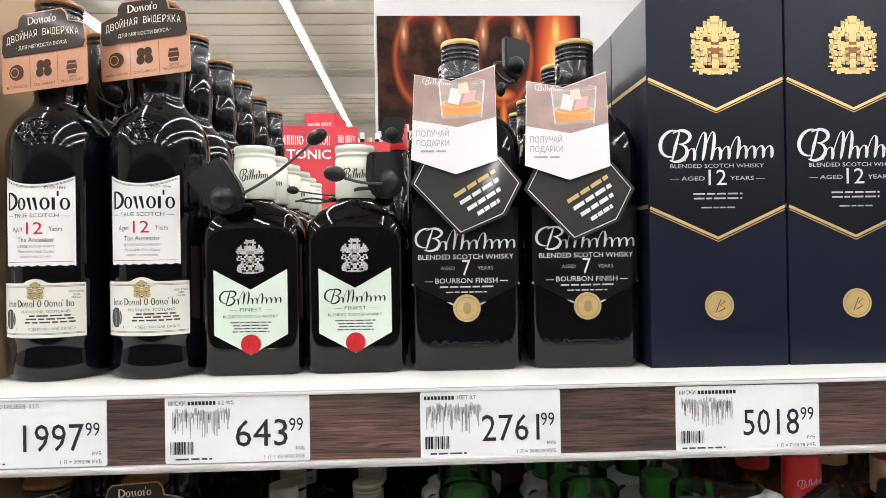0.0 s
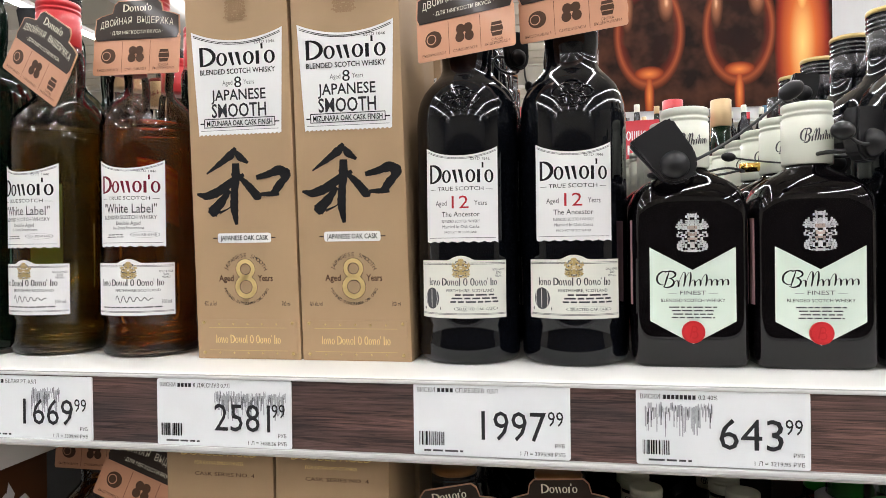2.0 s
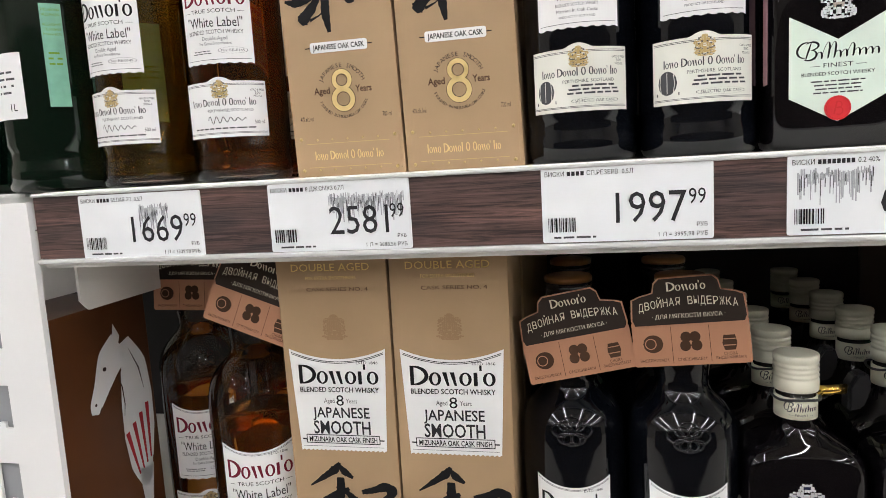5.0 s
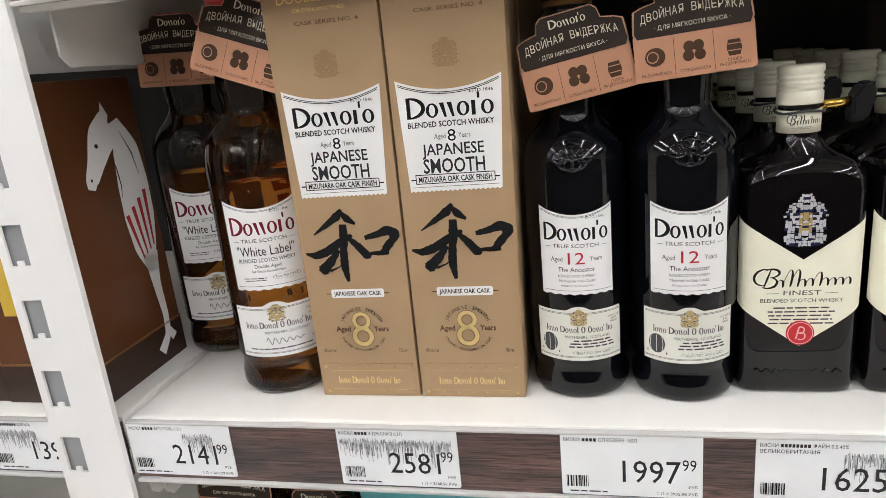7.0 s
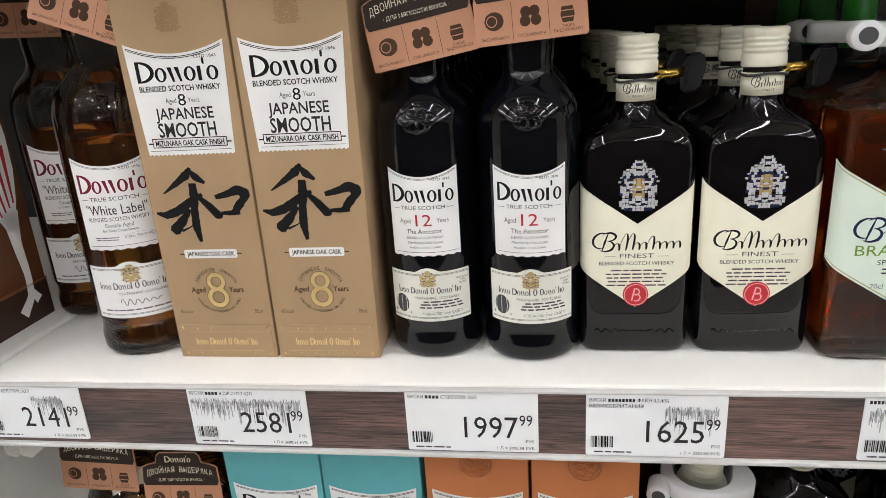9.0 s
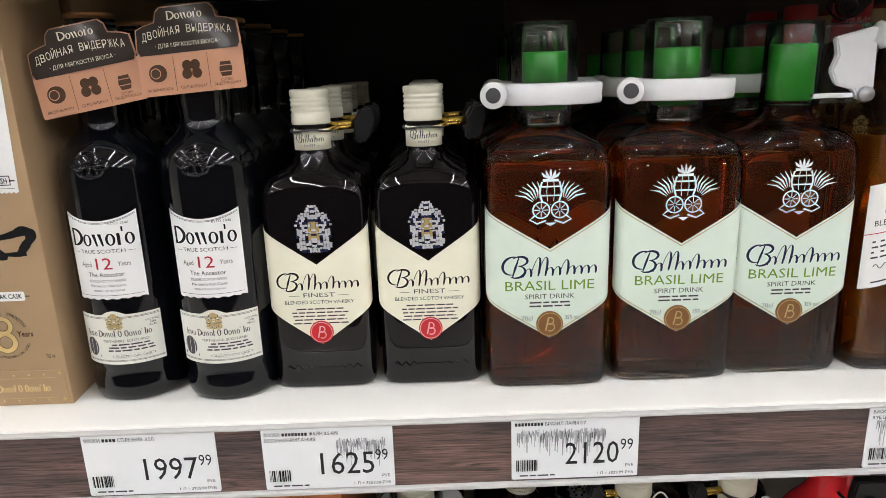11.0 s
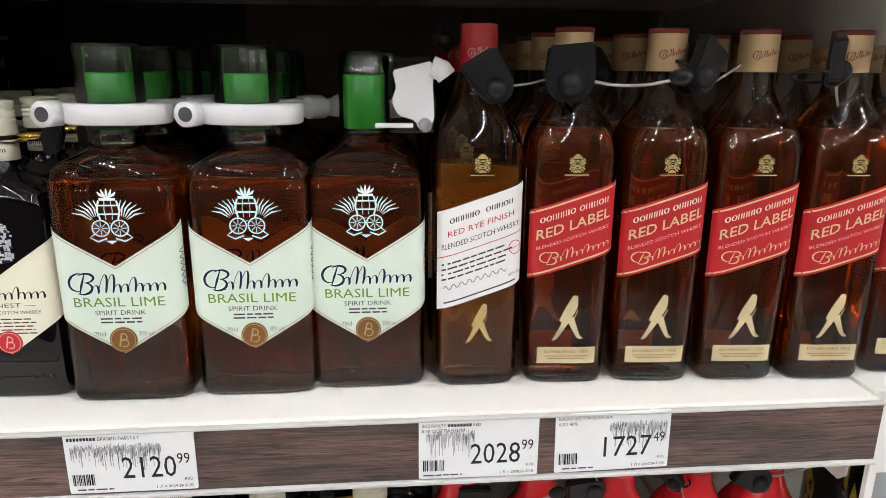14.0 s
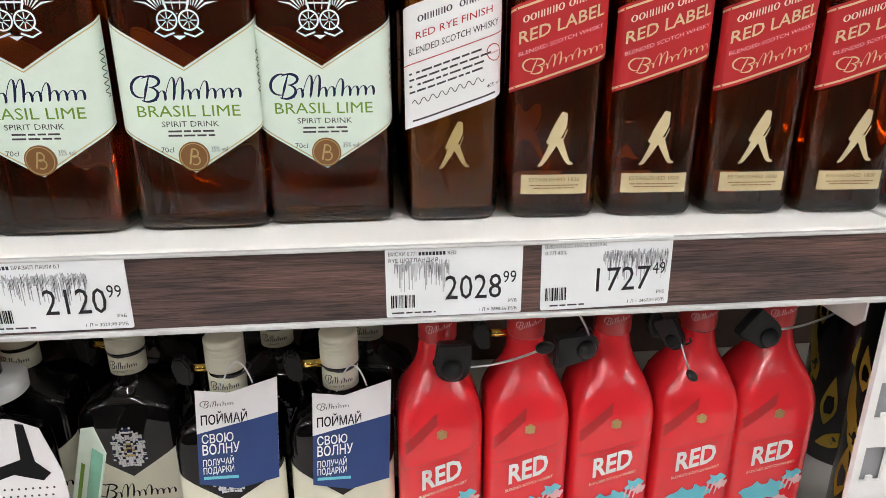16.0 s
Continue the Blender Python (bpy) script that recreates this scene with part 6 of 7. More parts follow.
def alarm_tag(at, style="wedge", cord=None, m="tag_black", group="black alarm tags"):
    """Hard plastic anti-theft tag strapped to a bottle's neck; its origin is the dome."""
    t = thing("alarm_tag", "black plastic anti-theft tag strapped on a bottle neck", "security tag", at, group)
    if style == "wedge":
        out = [(-0.0270, 0.0140), (-0.0240, 0.0170), (-0.0040, 0.0290), (-0.0010, 0.0285), (0.0115, 0.0090), (0.0135, 0.0020), (0.0120, -0.0050), (0.0077, -0.0095), (0.0, -0.0115), (-0.0070, -0.0095), (-0.0110, -0.0050)]
    else:
        out = [(-0.0130, 0.0210), (0.0130, 0.0235), (0.0145, 0.0080), (0.0140, 0.0), (0.0110, -0.0070), (0.0050, -0.0110), (-0.0050, -0.0110), (-0.0110, -0.0070), (-0.0140, 0.0), (-0.0145, 0.0080)]
    bm = card(out, 0.0095, y=-0.0048)
    bmesh.ops.bevel(bm, geom=bm.edges[:], offset=0.0014, segments=2, affect="EDGES")
    h = part("housing", bm, M[m], t, smooth=False)
    bm = lathe([(0, 0.0088), (0.0014, 0.0086), (0.0045, 0.0068), (0.0066, 0.0040), (0.0074, 0.0005)], 24)
    bmesh.ops.transform(bm, matrix=pose(0, -0.0048, 0, 90, 0, 0), verts=bm.verts[:])
    part("dome", bm, M[m], h, smooth=True)
    part("strap", tube([(0.014 * math.cos(a), 0.014 + 0.014 * math.sin(a), -0.004) for a in [i * math.pi / 9 for i in range(19)]], 0.0014, 6), M["tag_black"], t, smooth=True)
    if cord:
        (x, y, z), knob = cord
        pts = arc((0.010, -0.002, 0.002), (x, y, z), 0.004, 40)
        part("cord", tube(pts, 0.0010, 6), M["cord" if knob else "steel"], t, "braided cord", smooth=True)
        k = bmesh.new()
        bmesh.ops.create_uvsphere(k, u_segments=16, v_segments=12, radius=0.0054, matrix=Matrix.Translation((x, y, z)) @ pose(0, 0, 0, 0, -math.degrees(math.atan2(z, x)), 0) @ Matrix.Diagonal((1.45, 0.95, 0.95, 1)))
        part("knob", k, M["tag_black"], t, smooth=True)
    return t


def pin_tag(at, group="pin alarm tags"):
    """Brass pin and black head clipped beside a screw cap."""
    t = thing("pin_tag", "brass pin alarm tag with a black plastic head", "security tag", at, group)
    part("pin", tube([(0.0125, 0, 0), (0.0330, 0, 0.001)], 0.0034, 14), M["brass"], t, "polished brass pin", smooth=True)
    bm = card([(0.031, -0.013), (0.041, -0.011), (0.046, 0.004), (0.043, 0.0135), (0.036, 0.0125), (0.031, 0.004)], 0.012, y=-0.006)
    bmesh.ops.bevel(bm, geom=bm.edges[:], offset=0.0018, segments=2, affect="EDGES")
    part("head", bm, M["tag_black"], t)
    part("wire", tube([(0.0148 * math.cos(a), 0.0148 * math.sin(a), -0.002 + 0.0008 * math.sin(3 * a)) for a in [i * math.pi / 12 for i in range(25)]], 0.0009, 6), M["cord"], t, smooth=True)
    return t


def bottle_lock(at, plate=False, group="clear bottle locks"):
    """Clear hard cap over a screw cap, held by a white collar with a lock barrel."""
    t = thing("bottle_lock", "clear plastic bottle lock with a white hinged flap" if plate else "clear plastic bottle lock with a white collar and lock barrel", "security lock", at, group)
    if not plate:
        part("clear_cap", lathe([(0.0150, 0.0228), (0.0155, 0.0232), (0.0530, 0.0222), (0.0550, 0.0208), (0.0552, 0.0100)], 40), M["plastic"], t, "clear plastic cap", smooth=True)
        bm = loft([(0, 0.0270, 0.0250, 2.4), (0.0012, 0.0282, 0.0262, 2.4), (0.0132, 0.0285, 0.0265, 2.4), (0.0145, 0.0272, 0.0252, 2.4)], 40)
        for v in bm.verts:
            v.co.x = v.co.x * 1.28 + 0.004
        part("collar", bm, M["tag_white"], t, "white plastic collar", smooth=True)
        bm = lathe([(0, 0.0084), (0.001, 0.0090), (0.017, 0.0090), (0.018, 0.0084)], 24)
        bmesh.ops.transform(bm, matrix=pose(-0.0345, -0.006, 0.0075, 90, 0, -14), verts=bm.verts[:])
        l = part("lock_barrel", bm, M["tag_white"], t, smooth=True)
        bm = lathe([(0, 0.0052), (0.0004, 0.0052)], 20)
        bmesh.ops.transform(bm, matrix=pose(-0.0385, -0.0236, 0.0075, 90, 0, -14), verts=bm.verts[:])
        part("key_hole", bm, M["ink_grey"], l, "grey lock face")
        part("skirt", lathe([(-0.0150, 0.0192), (-0.0145, 0.0196), (-0.0005, 0.0188)], 32), M["plastic"], t, "clear plastic skirt", smooth=True)
    else:
        part("clear_cap", lathe([(-0.006, 0.0192), (-0.005, 0.0196), (0.0500, 0.0188), (0.0520, 0.0176), (0.0522, 0.0080)], 36), M["plastic"], t, "clear plastic cap", smooth=True)
        bm = card([(0.0210, 0.0400), (0.0500, 0.0470), (0.0520, 0.0050), (0.0470, -0.0040), (0.0400, -0.0020), (0.0380, 0.0040), (0.0250, 0.0080), (0.0200, 0.0180), (0.0240, 0.0280)], 0.006, y=-0.016)
        bmesh.ops.bevel(bm, geom=bm.edges[:], offset=0.0012, segments=2, affect="EDGES")
        part("flap", bm, M["tag_white"], t, "white plastic flap")
        part("knob", tube([(0.0500, -0.013, 0.0430), (0.0580, -0.013, 0.0400), (0.0610, -0.013, 0.0360)], 0.0078, 16), M["tag_white"], t, smooth=True)
        part("hinge", lathe([(0, 0.0052), (0.004, 0.0050)], 18), M["steel"], t, smooth=True, at=pose(0.0450, -0.0165, 0.0010, 90, 0, 0))
        part("clear_shroud", cuboid(0.0180, 0.0540, -0.008, 0.010, -0.006, 0.050, 0.003), M["plastic"], t, "clear plastic shroud")
        part("latch", cuboid(0.0080, 0.0360, -0.018, -0.013, -0.0010, 0.0022, 0.0006), M["tag_white"], t)
    return t


def gift_cards(at):
    """A white and photo gift card over a black one, tied at a bottle's neck."""
    t = thing("promo_card", "white gift card with a tumbler photo on a bottle neck", "hang tag", at, "gift cards")
    top = [(-0.0290, 0.0740), (-0.0020, 0.0690), (0.0300, 0.0810), (0.0300, 0.0230), (0.0300, 0.0100), (0.0000, 0.0000), (-0.0320, 0.0110)]
    c = part("card", card(top, 0.0006), M["promo_white"], t)
    p = Print(Front(y=0), 0.0002)
    p.poly("promo_rose", [(-0.0287, 0.0735), (-0.0020, 0.0686), (0.0297, 0.0800), (0.0297, 0.0420), (0.0020, 0.0345), (-0.0303, 0.0400)])
    p.poly("rose_glass", [(-0.0090, 0.0405), (0.0190, 0.0425), (0.0225, 0.0700), (-0.0115, 0.0670)])
    p.poly("poster_glow", [(-0.0086, 0.0425), (0.0186, 0.0445), (0.0200, 0.0530), (-0.0098, 0.0515)])
    p.ring("pale_gold", 0.0050, 0.0522, 0.0125, 0.0146, 22, 0.22)
    p.poly("promo_white", [(-0.0050, 0.0525), (0.0030, 0.0510), (0.0060, 0.0620), (-0.0025, 0.0640)])
    p.poly("pink", [(0.0050, 0.0520), (0.0140, 0.0535), (0.0160, 0.0620), (0.0085, 0.0615)])
    p.poly("cream_ink", [(0.0020, 0.0590), (0.0110, 0.0600), (0.0095, 0.0680), (0.0030, 0.0665)])
    for sx in (-0.0112, 0.0220):
        p.stroke("promo_white", [(sx, 0.0685), (sx * 0.85 + 0.0005, 0.0415)], 0.0009)
    p.ring("promo_white", 0.0055, 0.0686, 0.0160, 0.0168, 22, 0.14)
    p.mark("white_ink", -0.0130, 0.0660, 0.0200, 0.0045, "pen", -0.05)
    p.text("ink_smear", "ПОЛУЧАЙ", -0.0280, 0.0275, 0.0044, 0.0235, align=1, bold=0.01)
    p.text("ink_smear", "ПОДАРКИ", -0.0280, 0.0205, 0.0044, 0.0235, align=1, bold=0.01)
    p.lines("ink_smear", -0.0160, 0.0160, 0.022, 1, 0.002, 0.0014)
    p.lay(c)
    blk = [(-0.0330, -0.0060), (-0.0160, 0.0260), (0.0330, 0.0130), (0.0480, -0.0060), (0.0350, -0.0300), (0.0020, -0.0440)]
    b = part("black_card", card(blk, 0.0006, y=0.0030), M["promo_black"], t, "tilted black card with a silver edge")
    p = Print(Front(y=0.0030), 0.0002)
    q = [(x * 0.93 + 0.0006, -0.0075 + (z + 0.0075) * 0.93) for x, z in blk]
    p.stroke("silver", q + [q[0]], 0.0006)
    for i, w in enumerate((0.030, 0.028, 0.024, 0.016)):
        x, z = 0.0140 + 0.0032 * i, -0.0075 - 0.0058 * i
        k = 0.62
        for a, c in ((-0.5, -0.22), (-0.18, 0.04), (0.08, 0.34), (0.38, 0.5)):
            p.poly("gold_matt" if i == 0 else "silver", [(x + w * a, z + k * w * a), (x + w * c, z + k * w * c), (x + w * c - 0.0012, z + k * w * c + 0.0026), (x + w * a - 0.0012, z + k * w * a + 0.0026)])
    p.lay(b)
    part("string", tube([(0.0160 * math.cos(a) + 0.004, 0.0200 + 0.0190 * math.sin(a), 0.074 + 0.006 * math.sin(a)) for a in [i * math.pi / 10 for i in range(21)]], 0.0006, 5), M["steel"], t, "thin string", smooth=True)
    return t


def wave_card(at):
    t = thing("promo_card", "white and indigo promotional card hung on a bottle neck", "hang tag", at, "indigo promo cards")
    out = [(-0.0310, 0.0870), (-0.0060, 0.0840), (0.0310, 0.0960), (0.0310, 0.0080), (-0.0010, 0.0), (-0.0310, 0.0060)]
    c = part("card", card(out, 0.0006), M["promo_white"], t)
    p = Print(Front(y=0), 0.0002)
    p.poly("blue_print", [(-0.0310, 0.0500), (0.0310, 0.0660), (0.0310, 0.0080), (-0.0010, 0.0), (-0.0310, 0.0060)])
    p.mark("ink_grey", -0.0150, 0.0730, 0.0250, 0.0052, "pen", 0.08)
    for ink, word, z, h, w in (("ink", "ПОЙМАЙ", 0.0575, 0.0080, 0.0350), ("white_ink", "СВОЮ", 0.0415, 0.0075, 0.0240), ("white_ink", "ВОЛНУ", 0.0315, 0.0085, 0.0285), ("white_ink", "ПОЛУЧАЙ", 0.0215, 0.0056, 0.0235), ("white_ink", "ПОДАРКИ", 0.0145, 0.0056, 0.0235)):
        p.text(ink, word, -0.0275, z, h, w, 0.06, align=1, bold=0.015)
    p.bar("cyan", -0.0140, 0.0098, 0.027, 0.0026)
    p.lay(c)
    part("string", tube(arc((-0.012, 0.004, 0.086), (0.012, 0.004, 0.090), -0.020), 0.0007, 5), M["white_ink"], t, "white string", smooth=True)
    return t


def rows_behind(ob, at, n, step, jitter=0.0025, first=1, bare=()):
    """Copies standing behind a thing; bare names parts that they lack."""
    rnd = random.Random(int(abs(at.translation.x) * 1e4) + n)
    for i in range(first, n + 1):
        c = copy_thing(ob, Matrix.Translation((rnd.uniform(-jitter, jitter), step * i, 0)) @ at @ pose(0, 0, 0, 0, 0, rnd.uniform(-6, 6)))
        for o in [o for o in c.children_recursive if o.name.split(".")[0] in bare or o.parent.name.split(".")[0] in bare]:
            bpy.data.objects.remove(o)


# ---- top shelf ----
G12, GFL, G7, GBX = "black round whisky bottles", "small flask bottles", "black square whisky bottles", "navy whisky cartons"
wl = scotch_round("pale", pose(-0.603, 0.511, ZT), 1.0, -4, "amber round whisky bottles", "round bottle of pale amber whisky with white labels")
wd = scotch_round("deep", pose(-0.5235, 0.511, ZT), 1.0, 8, "amber round whisky bottles", "round bottle of amber whisky with white labels")
rows_behind(wd, wd.matrix_basis, 3, 0.082)
rows_behind(wl, wl.matrix_basis, 3, 0.084)
for x, t in ((-0.4290, -0.030), (-0.3485, -0.026)):
    j = smooth_box("kraft", "kraft brown whisky carton with a white label and black brush sign", pose(x, 0.484, ZT), "kraft whisky cartons", t)
    rows_behind(j, j.matrix_basis, 4, 0.0815, 0.001)
for x, turn in ((-0.2720, -1), (-0.1985, -1)):
    d = scotch_round("ancestor", pose(x, 0.509, ZT), 1.0, turn, G12, "black round whisky bottle with white and cream labels")
    rows_behind(d, d.matrix_basis, 5, 0.077)
for x in (-0.1255, -0.0505):
    f = finest_flask(pose(x, 0.5005, ZT, 0, 0, 1), GFL)
    rows_behind(f, f.matrix_basis, 5, 0.052)
for x in (0.0310, 0.1200):
    s = bourbon_seven(pose(x, 0.5090, ZT), G7)
    rows_behind(s, s.matrix_basis, 4, 0.066)
for x in (0.2165, 0.3205, 0.4245):
    b = twelve_box(pose(x, 0.4755, ZT), GBX)
    rows_behind(b, b.matrix_basis, 4, 0.090, 0.001)
neck_tag(pose(-0.6090, 0.4850, 1.6240, -4, 32, -14))
neck_tag(pose(-0.5190, 0.4870, 1.6290, -4, 1, 0))
neck_tag(pose(-0.2690, 0.4815, 1.6265, -2, -3, -14))
neck_tag(pose(-0.1980, 0.4815, 1.6350, -2, -3, -13))
gift_cards(pose(0.0240, 0.4700, 1.5610, -6, 0, 0))
gift_cards(pose(0.1060, 0.4700, 1.5560, -6, 0, 0))
alarm_tag(pose(-0.1381, 0.4660, 1.5452, 0, 0, -4), "wedge", ((0.0655, -0.0030, 0.0413), 1))
alarm_tag(pose(-0.0270, 0.4760, 1.5560, 0, 0, 38), "round", ((-0.0540, -0.0200, 0.0010), 1))
alarm_tag(pose(-0.0300, 0.5100, 1.5480, 0, 0, 0) @ Matrix.Scale(0.6, 4), "round", ((-0.1130, -0.0130, 0.0100), 1))
alarm_tag(pose(0.0760, 0.5300, 1.6550, 0, 40, 20) @ Matrix.Scale(0.8, 4), "wedge", ((0.0100, 0.0250, -0.0150), 1))
alarm_tag(pose(-0.0250, 0.5850, 1.6100, 0, 10, 0) @ Matrix.Scale(0.7, 4), "round")
alarm_tag(pose(-0.2380, 0.5200, 1.6320, 0, 30, 40) @ Matrix.Scale(0.7, 4), "wedge", ((0.0300, 0.0, -0.0150), 1))
pin_tag(pose(-0.0900, 0.5550, 1.5520))
# bay on the left of the top shelf
gb = thing("whisky_bottle", "large dark green whisky bottle with a green excise stamp", "bottle", pose(-0.6885, 0.520, ZT), "dark green bottles")
body_parts(gb, grown([(z, a, b, n) for z, a, b, n in ROUND], 1.20), "green_glass")
neck_cap(gb, 0.2910, 0.330, 0.0195, M["cap_black"], ribs=4)
gf = Front(0.0432, 0.0432, 2)
st = part("excise_stamp", label_skin(gf, 0.0250, 0.0395, lambda s: 0.1400, lambda s: 0.0640, n=6), M["mint_stamp"], gb, "green excise stamp")
p = Print(gf, 0.0004)
for i, w in enumerate(("РОССИЙСКАЯ", "ФЕДЕРАЦИЯ", "", "ФЕДЕРАЛЬНАЯ", "СПЕЦИАЛЬНАЯ", "МАРКА")):
    if w:
        p.text("green_print", w, 0.0322, 0.1345 - 0.0036 * i, 0.0020, 0.0118)
p.lines("green_print", 0.0322, 0.1030, 0.010, 3, 0.0040, 0.0014)
p.lay(st)
fl = part("front_label", label_skin(gf, -0.0420, 0.0080, lambda s: 0.1050, lambda s: 0.0560, n=14), M["lab_white"], gb, "white paper label")
p = Print(gf, 0.0004)
p.text("ink", "1L", -0.0020, 0.0620, 0.0055, 0.0060)
p.lines("ink_grey", -0.012, 0.0900, 0.030, 4, 0.0050, 0.0016)
p.lay(fl)
rows_behind(gb, gb.matrix_basis, 3, 0.095)
for i in range(3):
    copy_thing(gb, pose(-0.790, 0.522 + 0.095 * i, ZT))
    copy_thing(gb, pose(-0.885, 0.522 + 0.095 * i, ZT))
sq = square_bottle("red", pose(-0.652, 0.665, ZT), "dark square bottles", "tall square whisky bottle with a red slanting label")
for dx, dy in ((0.055, 0.085), (0.110, 0.145)):
    copy_thing(sq, pose(-0.652 + dx - 0.07, 0.665 + dy, ZT))
alarm_tag(pose(-0.6560, 0.5500, 1.6830, 0, 30, 20), "wedge")

# ---- middle shelf ----
hb, box = carton("whisky_carton", "brown whisky carton with a pale printed shape on its side", 0.100, 0.110, 0.2605, "brown_box", pose(-0.7166, 0.4555, ZM), "brown whisky cartons")
part("base_band", cuboid(-0.0504, 0.0504, -0.0004, 0.1104, 0.0008, 0.034), M["brown_dark"], hb, "dark brown printed band")
part("gold_band", cuboid(-0.0507, 0.0507, -0.0007, 0.1107, 0.0345, 0.0365), M["bronze"], hb, "thin bronze line")
part("front_patch", cuboid(-0.030, 0.0500, -0.0012, -0.0004, 0.080, 0.160, 0.0002), M["yellow"], hb, "yellow printed panel")
p = Print(Front(y=0), 0.0003)
p.name = "pale_shape"
for pts, ws in (
    ([(0.0720, 0.2230), (0.0580, 0.2120), (0.0460, 0.1930), (0.0370, 0.1800), (0.0350, 0.1735)], [0.0280, 0.0300, 0.0190, 0.0140, 0.0080]),
    ([(0.0780, 0.2250), (0.0860, 0.2000), (0.0860, 0.1700), (0.0850, 0.1400), (0.0840, 0.1120), (0.0870, 0.0880)], [0.0120, 0.0330, 0.0400, 0.0400, 0.0300, 0.0100]),
    ([(0.0880, 0.1050), (0.0870, 0.0750), (0.0900, 0.0450), (0.0880, 0.0250), (0.0740, 0.0120)], [0.0200, 0.0110, 0.0080, 0.0080, 0.0110]),
    ([(0.0890, 0.0300), (0.0960, 0.0190)], [0.0060, 0.0090]),
):
    line, wide = smooth_line(pts, ws, 26)
    p.stroke("lab_white", line, wide)
p.poly("lab_white", [(0.0620, 0.2240), (0.0690, 0.2200), (0.0730, 0.2300), (0.0665, 0.2420)])
p.name = "dark_line"
p.disc("brown_dark", 0.0510, 0.2070, 0.0022, 10, 0.8)
p.disc("brown_dark", 0.0370, 0.1810, 0.0013, 8)
p.stroke("brown_dark", [(0.0395, 0.1725), (0.0430, 0.1770)], 0.0009)
p.stroke("brown_dark", [(0.0650, 0.1960), (0.0690, 0.1860), (0.0700, 0.1700), (0.0680, 0.1600)], [0.0006, 0.0014, 0.0012, 0.0004])
p.stroke("brown_dark", [(0.0820, 0.2160), (0.0920, 0.1960), (0.0960, 0.1760)], [0.0004, 0.0016, 0.0004])
p.name = "red_stripe"
for i in range(4):
    p.stroke("red_print", [(0.0690 + 0.0095 * i, 0.1440 + 0.0060 * i), (0.0790 + 0.0055 * i, 0.1020 + 0.0030 * i)], [0.0048, 0.0018])
p.name = "print"
p.lay(hb)
for o in hb.children:
    if o.name.split(".")[0] in ("pale_shape", "dark_line", "red_stripe"):
        o.matrix_basis = pose(0.0504, 0, 0, 0, 0, 90)
copy_thing(hb, pose(-0.820, 0.4575, ZM))
wf = scotch_round("deep", pose(-0.5290, 0.5120, ZM), 1.11, 20, "amber round whisky bottles", "round bottle of amber whisky with white labels")
wr = copy_thing(wf, pose(-0.6270, 0.5900, ZM, 0, 0, 24))
copy_thing(wf, pose(-0.5380, 0.6050, ZM, 0, 0, 8))
copy_thing(wf, pose(-0.5500, 0.7000, ZM, 0, 0, 4))
for x, t in ((-0.4466, 0.0166), (-0.3654, 0.0166)):
    j = smooth_box("kraft", "kraft brown whisky carton with a white label and black brush sign", pose(x, 0.4748, ZM + 0.0002, 2.4), "kraft whisky cartons", t, w=0.0795)
    rows_behind(j, pose(x, 0.4748, ZM), 4, 0.0850, 0.001)
for x, y in ((-0.2845, 0.5085), (-0.2110, 0.5040)):
    d = scotch_round("ancestor", pose(x, y, ZM), 1.0, 0, G12, "black round whisky bottle with white and cream labels")
    rows_behind(d, d.matrix_basis, 4, 0.078)
for x in (-0.1375, -0.0560):
    h = finest_half(pose(x, 0.5110, ZM), "cream-label whisky bottles")
    rows_behind(h, h.matrix_basis, 5, 0.066)
    for i in range(2):
        pin_tag(pose(x, 0.511 + 0.066 * i, ZM + 0.1960, 0, 0, 6 - 10 * i))
for x, y in ((0.0310, 0.5030), (0.1255, 0.5060), (0.2110, 0.5120)):
    l = lime_bottle(pose(x, y, ZM, 0, 0, 0), "amber lime spirit bottles")
    rows_behind(l, l.matrix_basis, 3, 0.072, bare=("emblem",))
    bottle_lock(pose(x, y, ZM + (0.206 if x > 0.2 else 0.2075)), x > 0.2)
    for i in (1, 2):
        bottle_lock(pose(x + 0.004, y + 0.072 * i, ZM + 0.2075, 0, 0, 150 if i == 1 else 20))
GSQ = "tall square whisky bottles"
r = square_bottle("rye", pose(0.2975, 0.5130, ZM, 0, 0, 0), GSQ, "tall square amber whisky bottle with a white slanting label")
rows_behind(r, r.matrix_basis, 3, 0.078)
for x, y in ((0.3705, 0.5120), (0.4425, 0.5090), (0.5145, 0.5060), (0.5870, 0.5020)):
    q = square_bottle("red", pose(x, y, ZM, 0, 0, -3), GSQ, "tall square whisky bottle with a red slanting label")
    rows_behind(q, q.matrix_basis, 3, 0.078)
for x in (0.660, 0.733, 0.806, 0.879):
    for i in range(3):
        copy_thing(q, pose(x + 0.004 * i, 0.510 + 0.079 * i, ZM, 0, 0, -3 + 4 * i))
alarm_tag(pose(0.3070, 0.4900, 1.2960, 0, 0, 6), "wedge", ((0.0660, 0.0030, 0.0190), 0))
alarm_tag(pose(0.3620, 0.4880, 1.3000, 0, 0, -4) @ Matrix.Scale(1.25, 4), "round", ((0.0660, 0.0, 0.0040), 0))
alarm_tag(pose(0.4600, 0.4860, 1.3060, 0, 62, 25), "wedge", ((0.0150, 0.0, 0.0640), 0))
alarm_tag(pose(0.5640, 0.4850, 1.3100, 0, 20, 60), "wedge", ((0.0250, -0.01, -0.0250), 0))
alarm_tag(pose(0.2750, 0.5600, ZM + 0.2700, 0, 50, 0) @ Matrix.Scale(0.7, 4), "round")
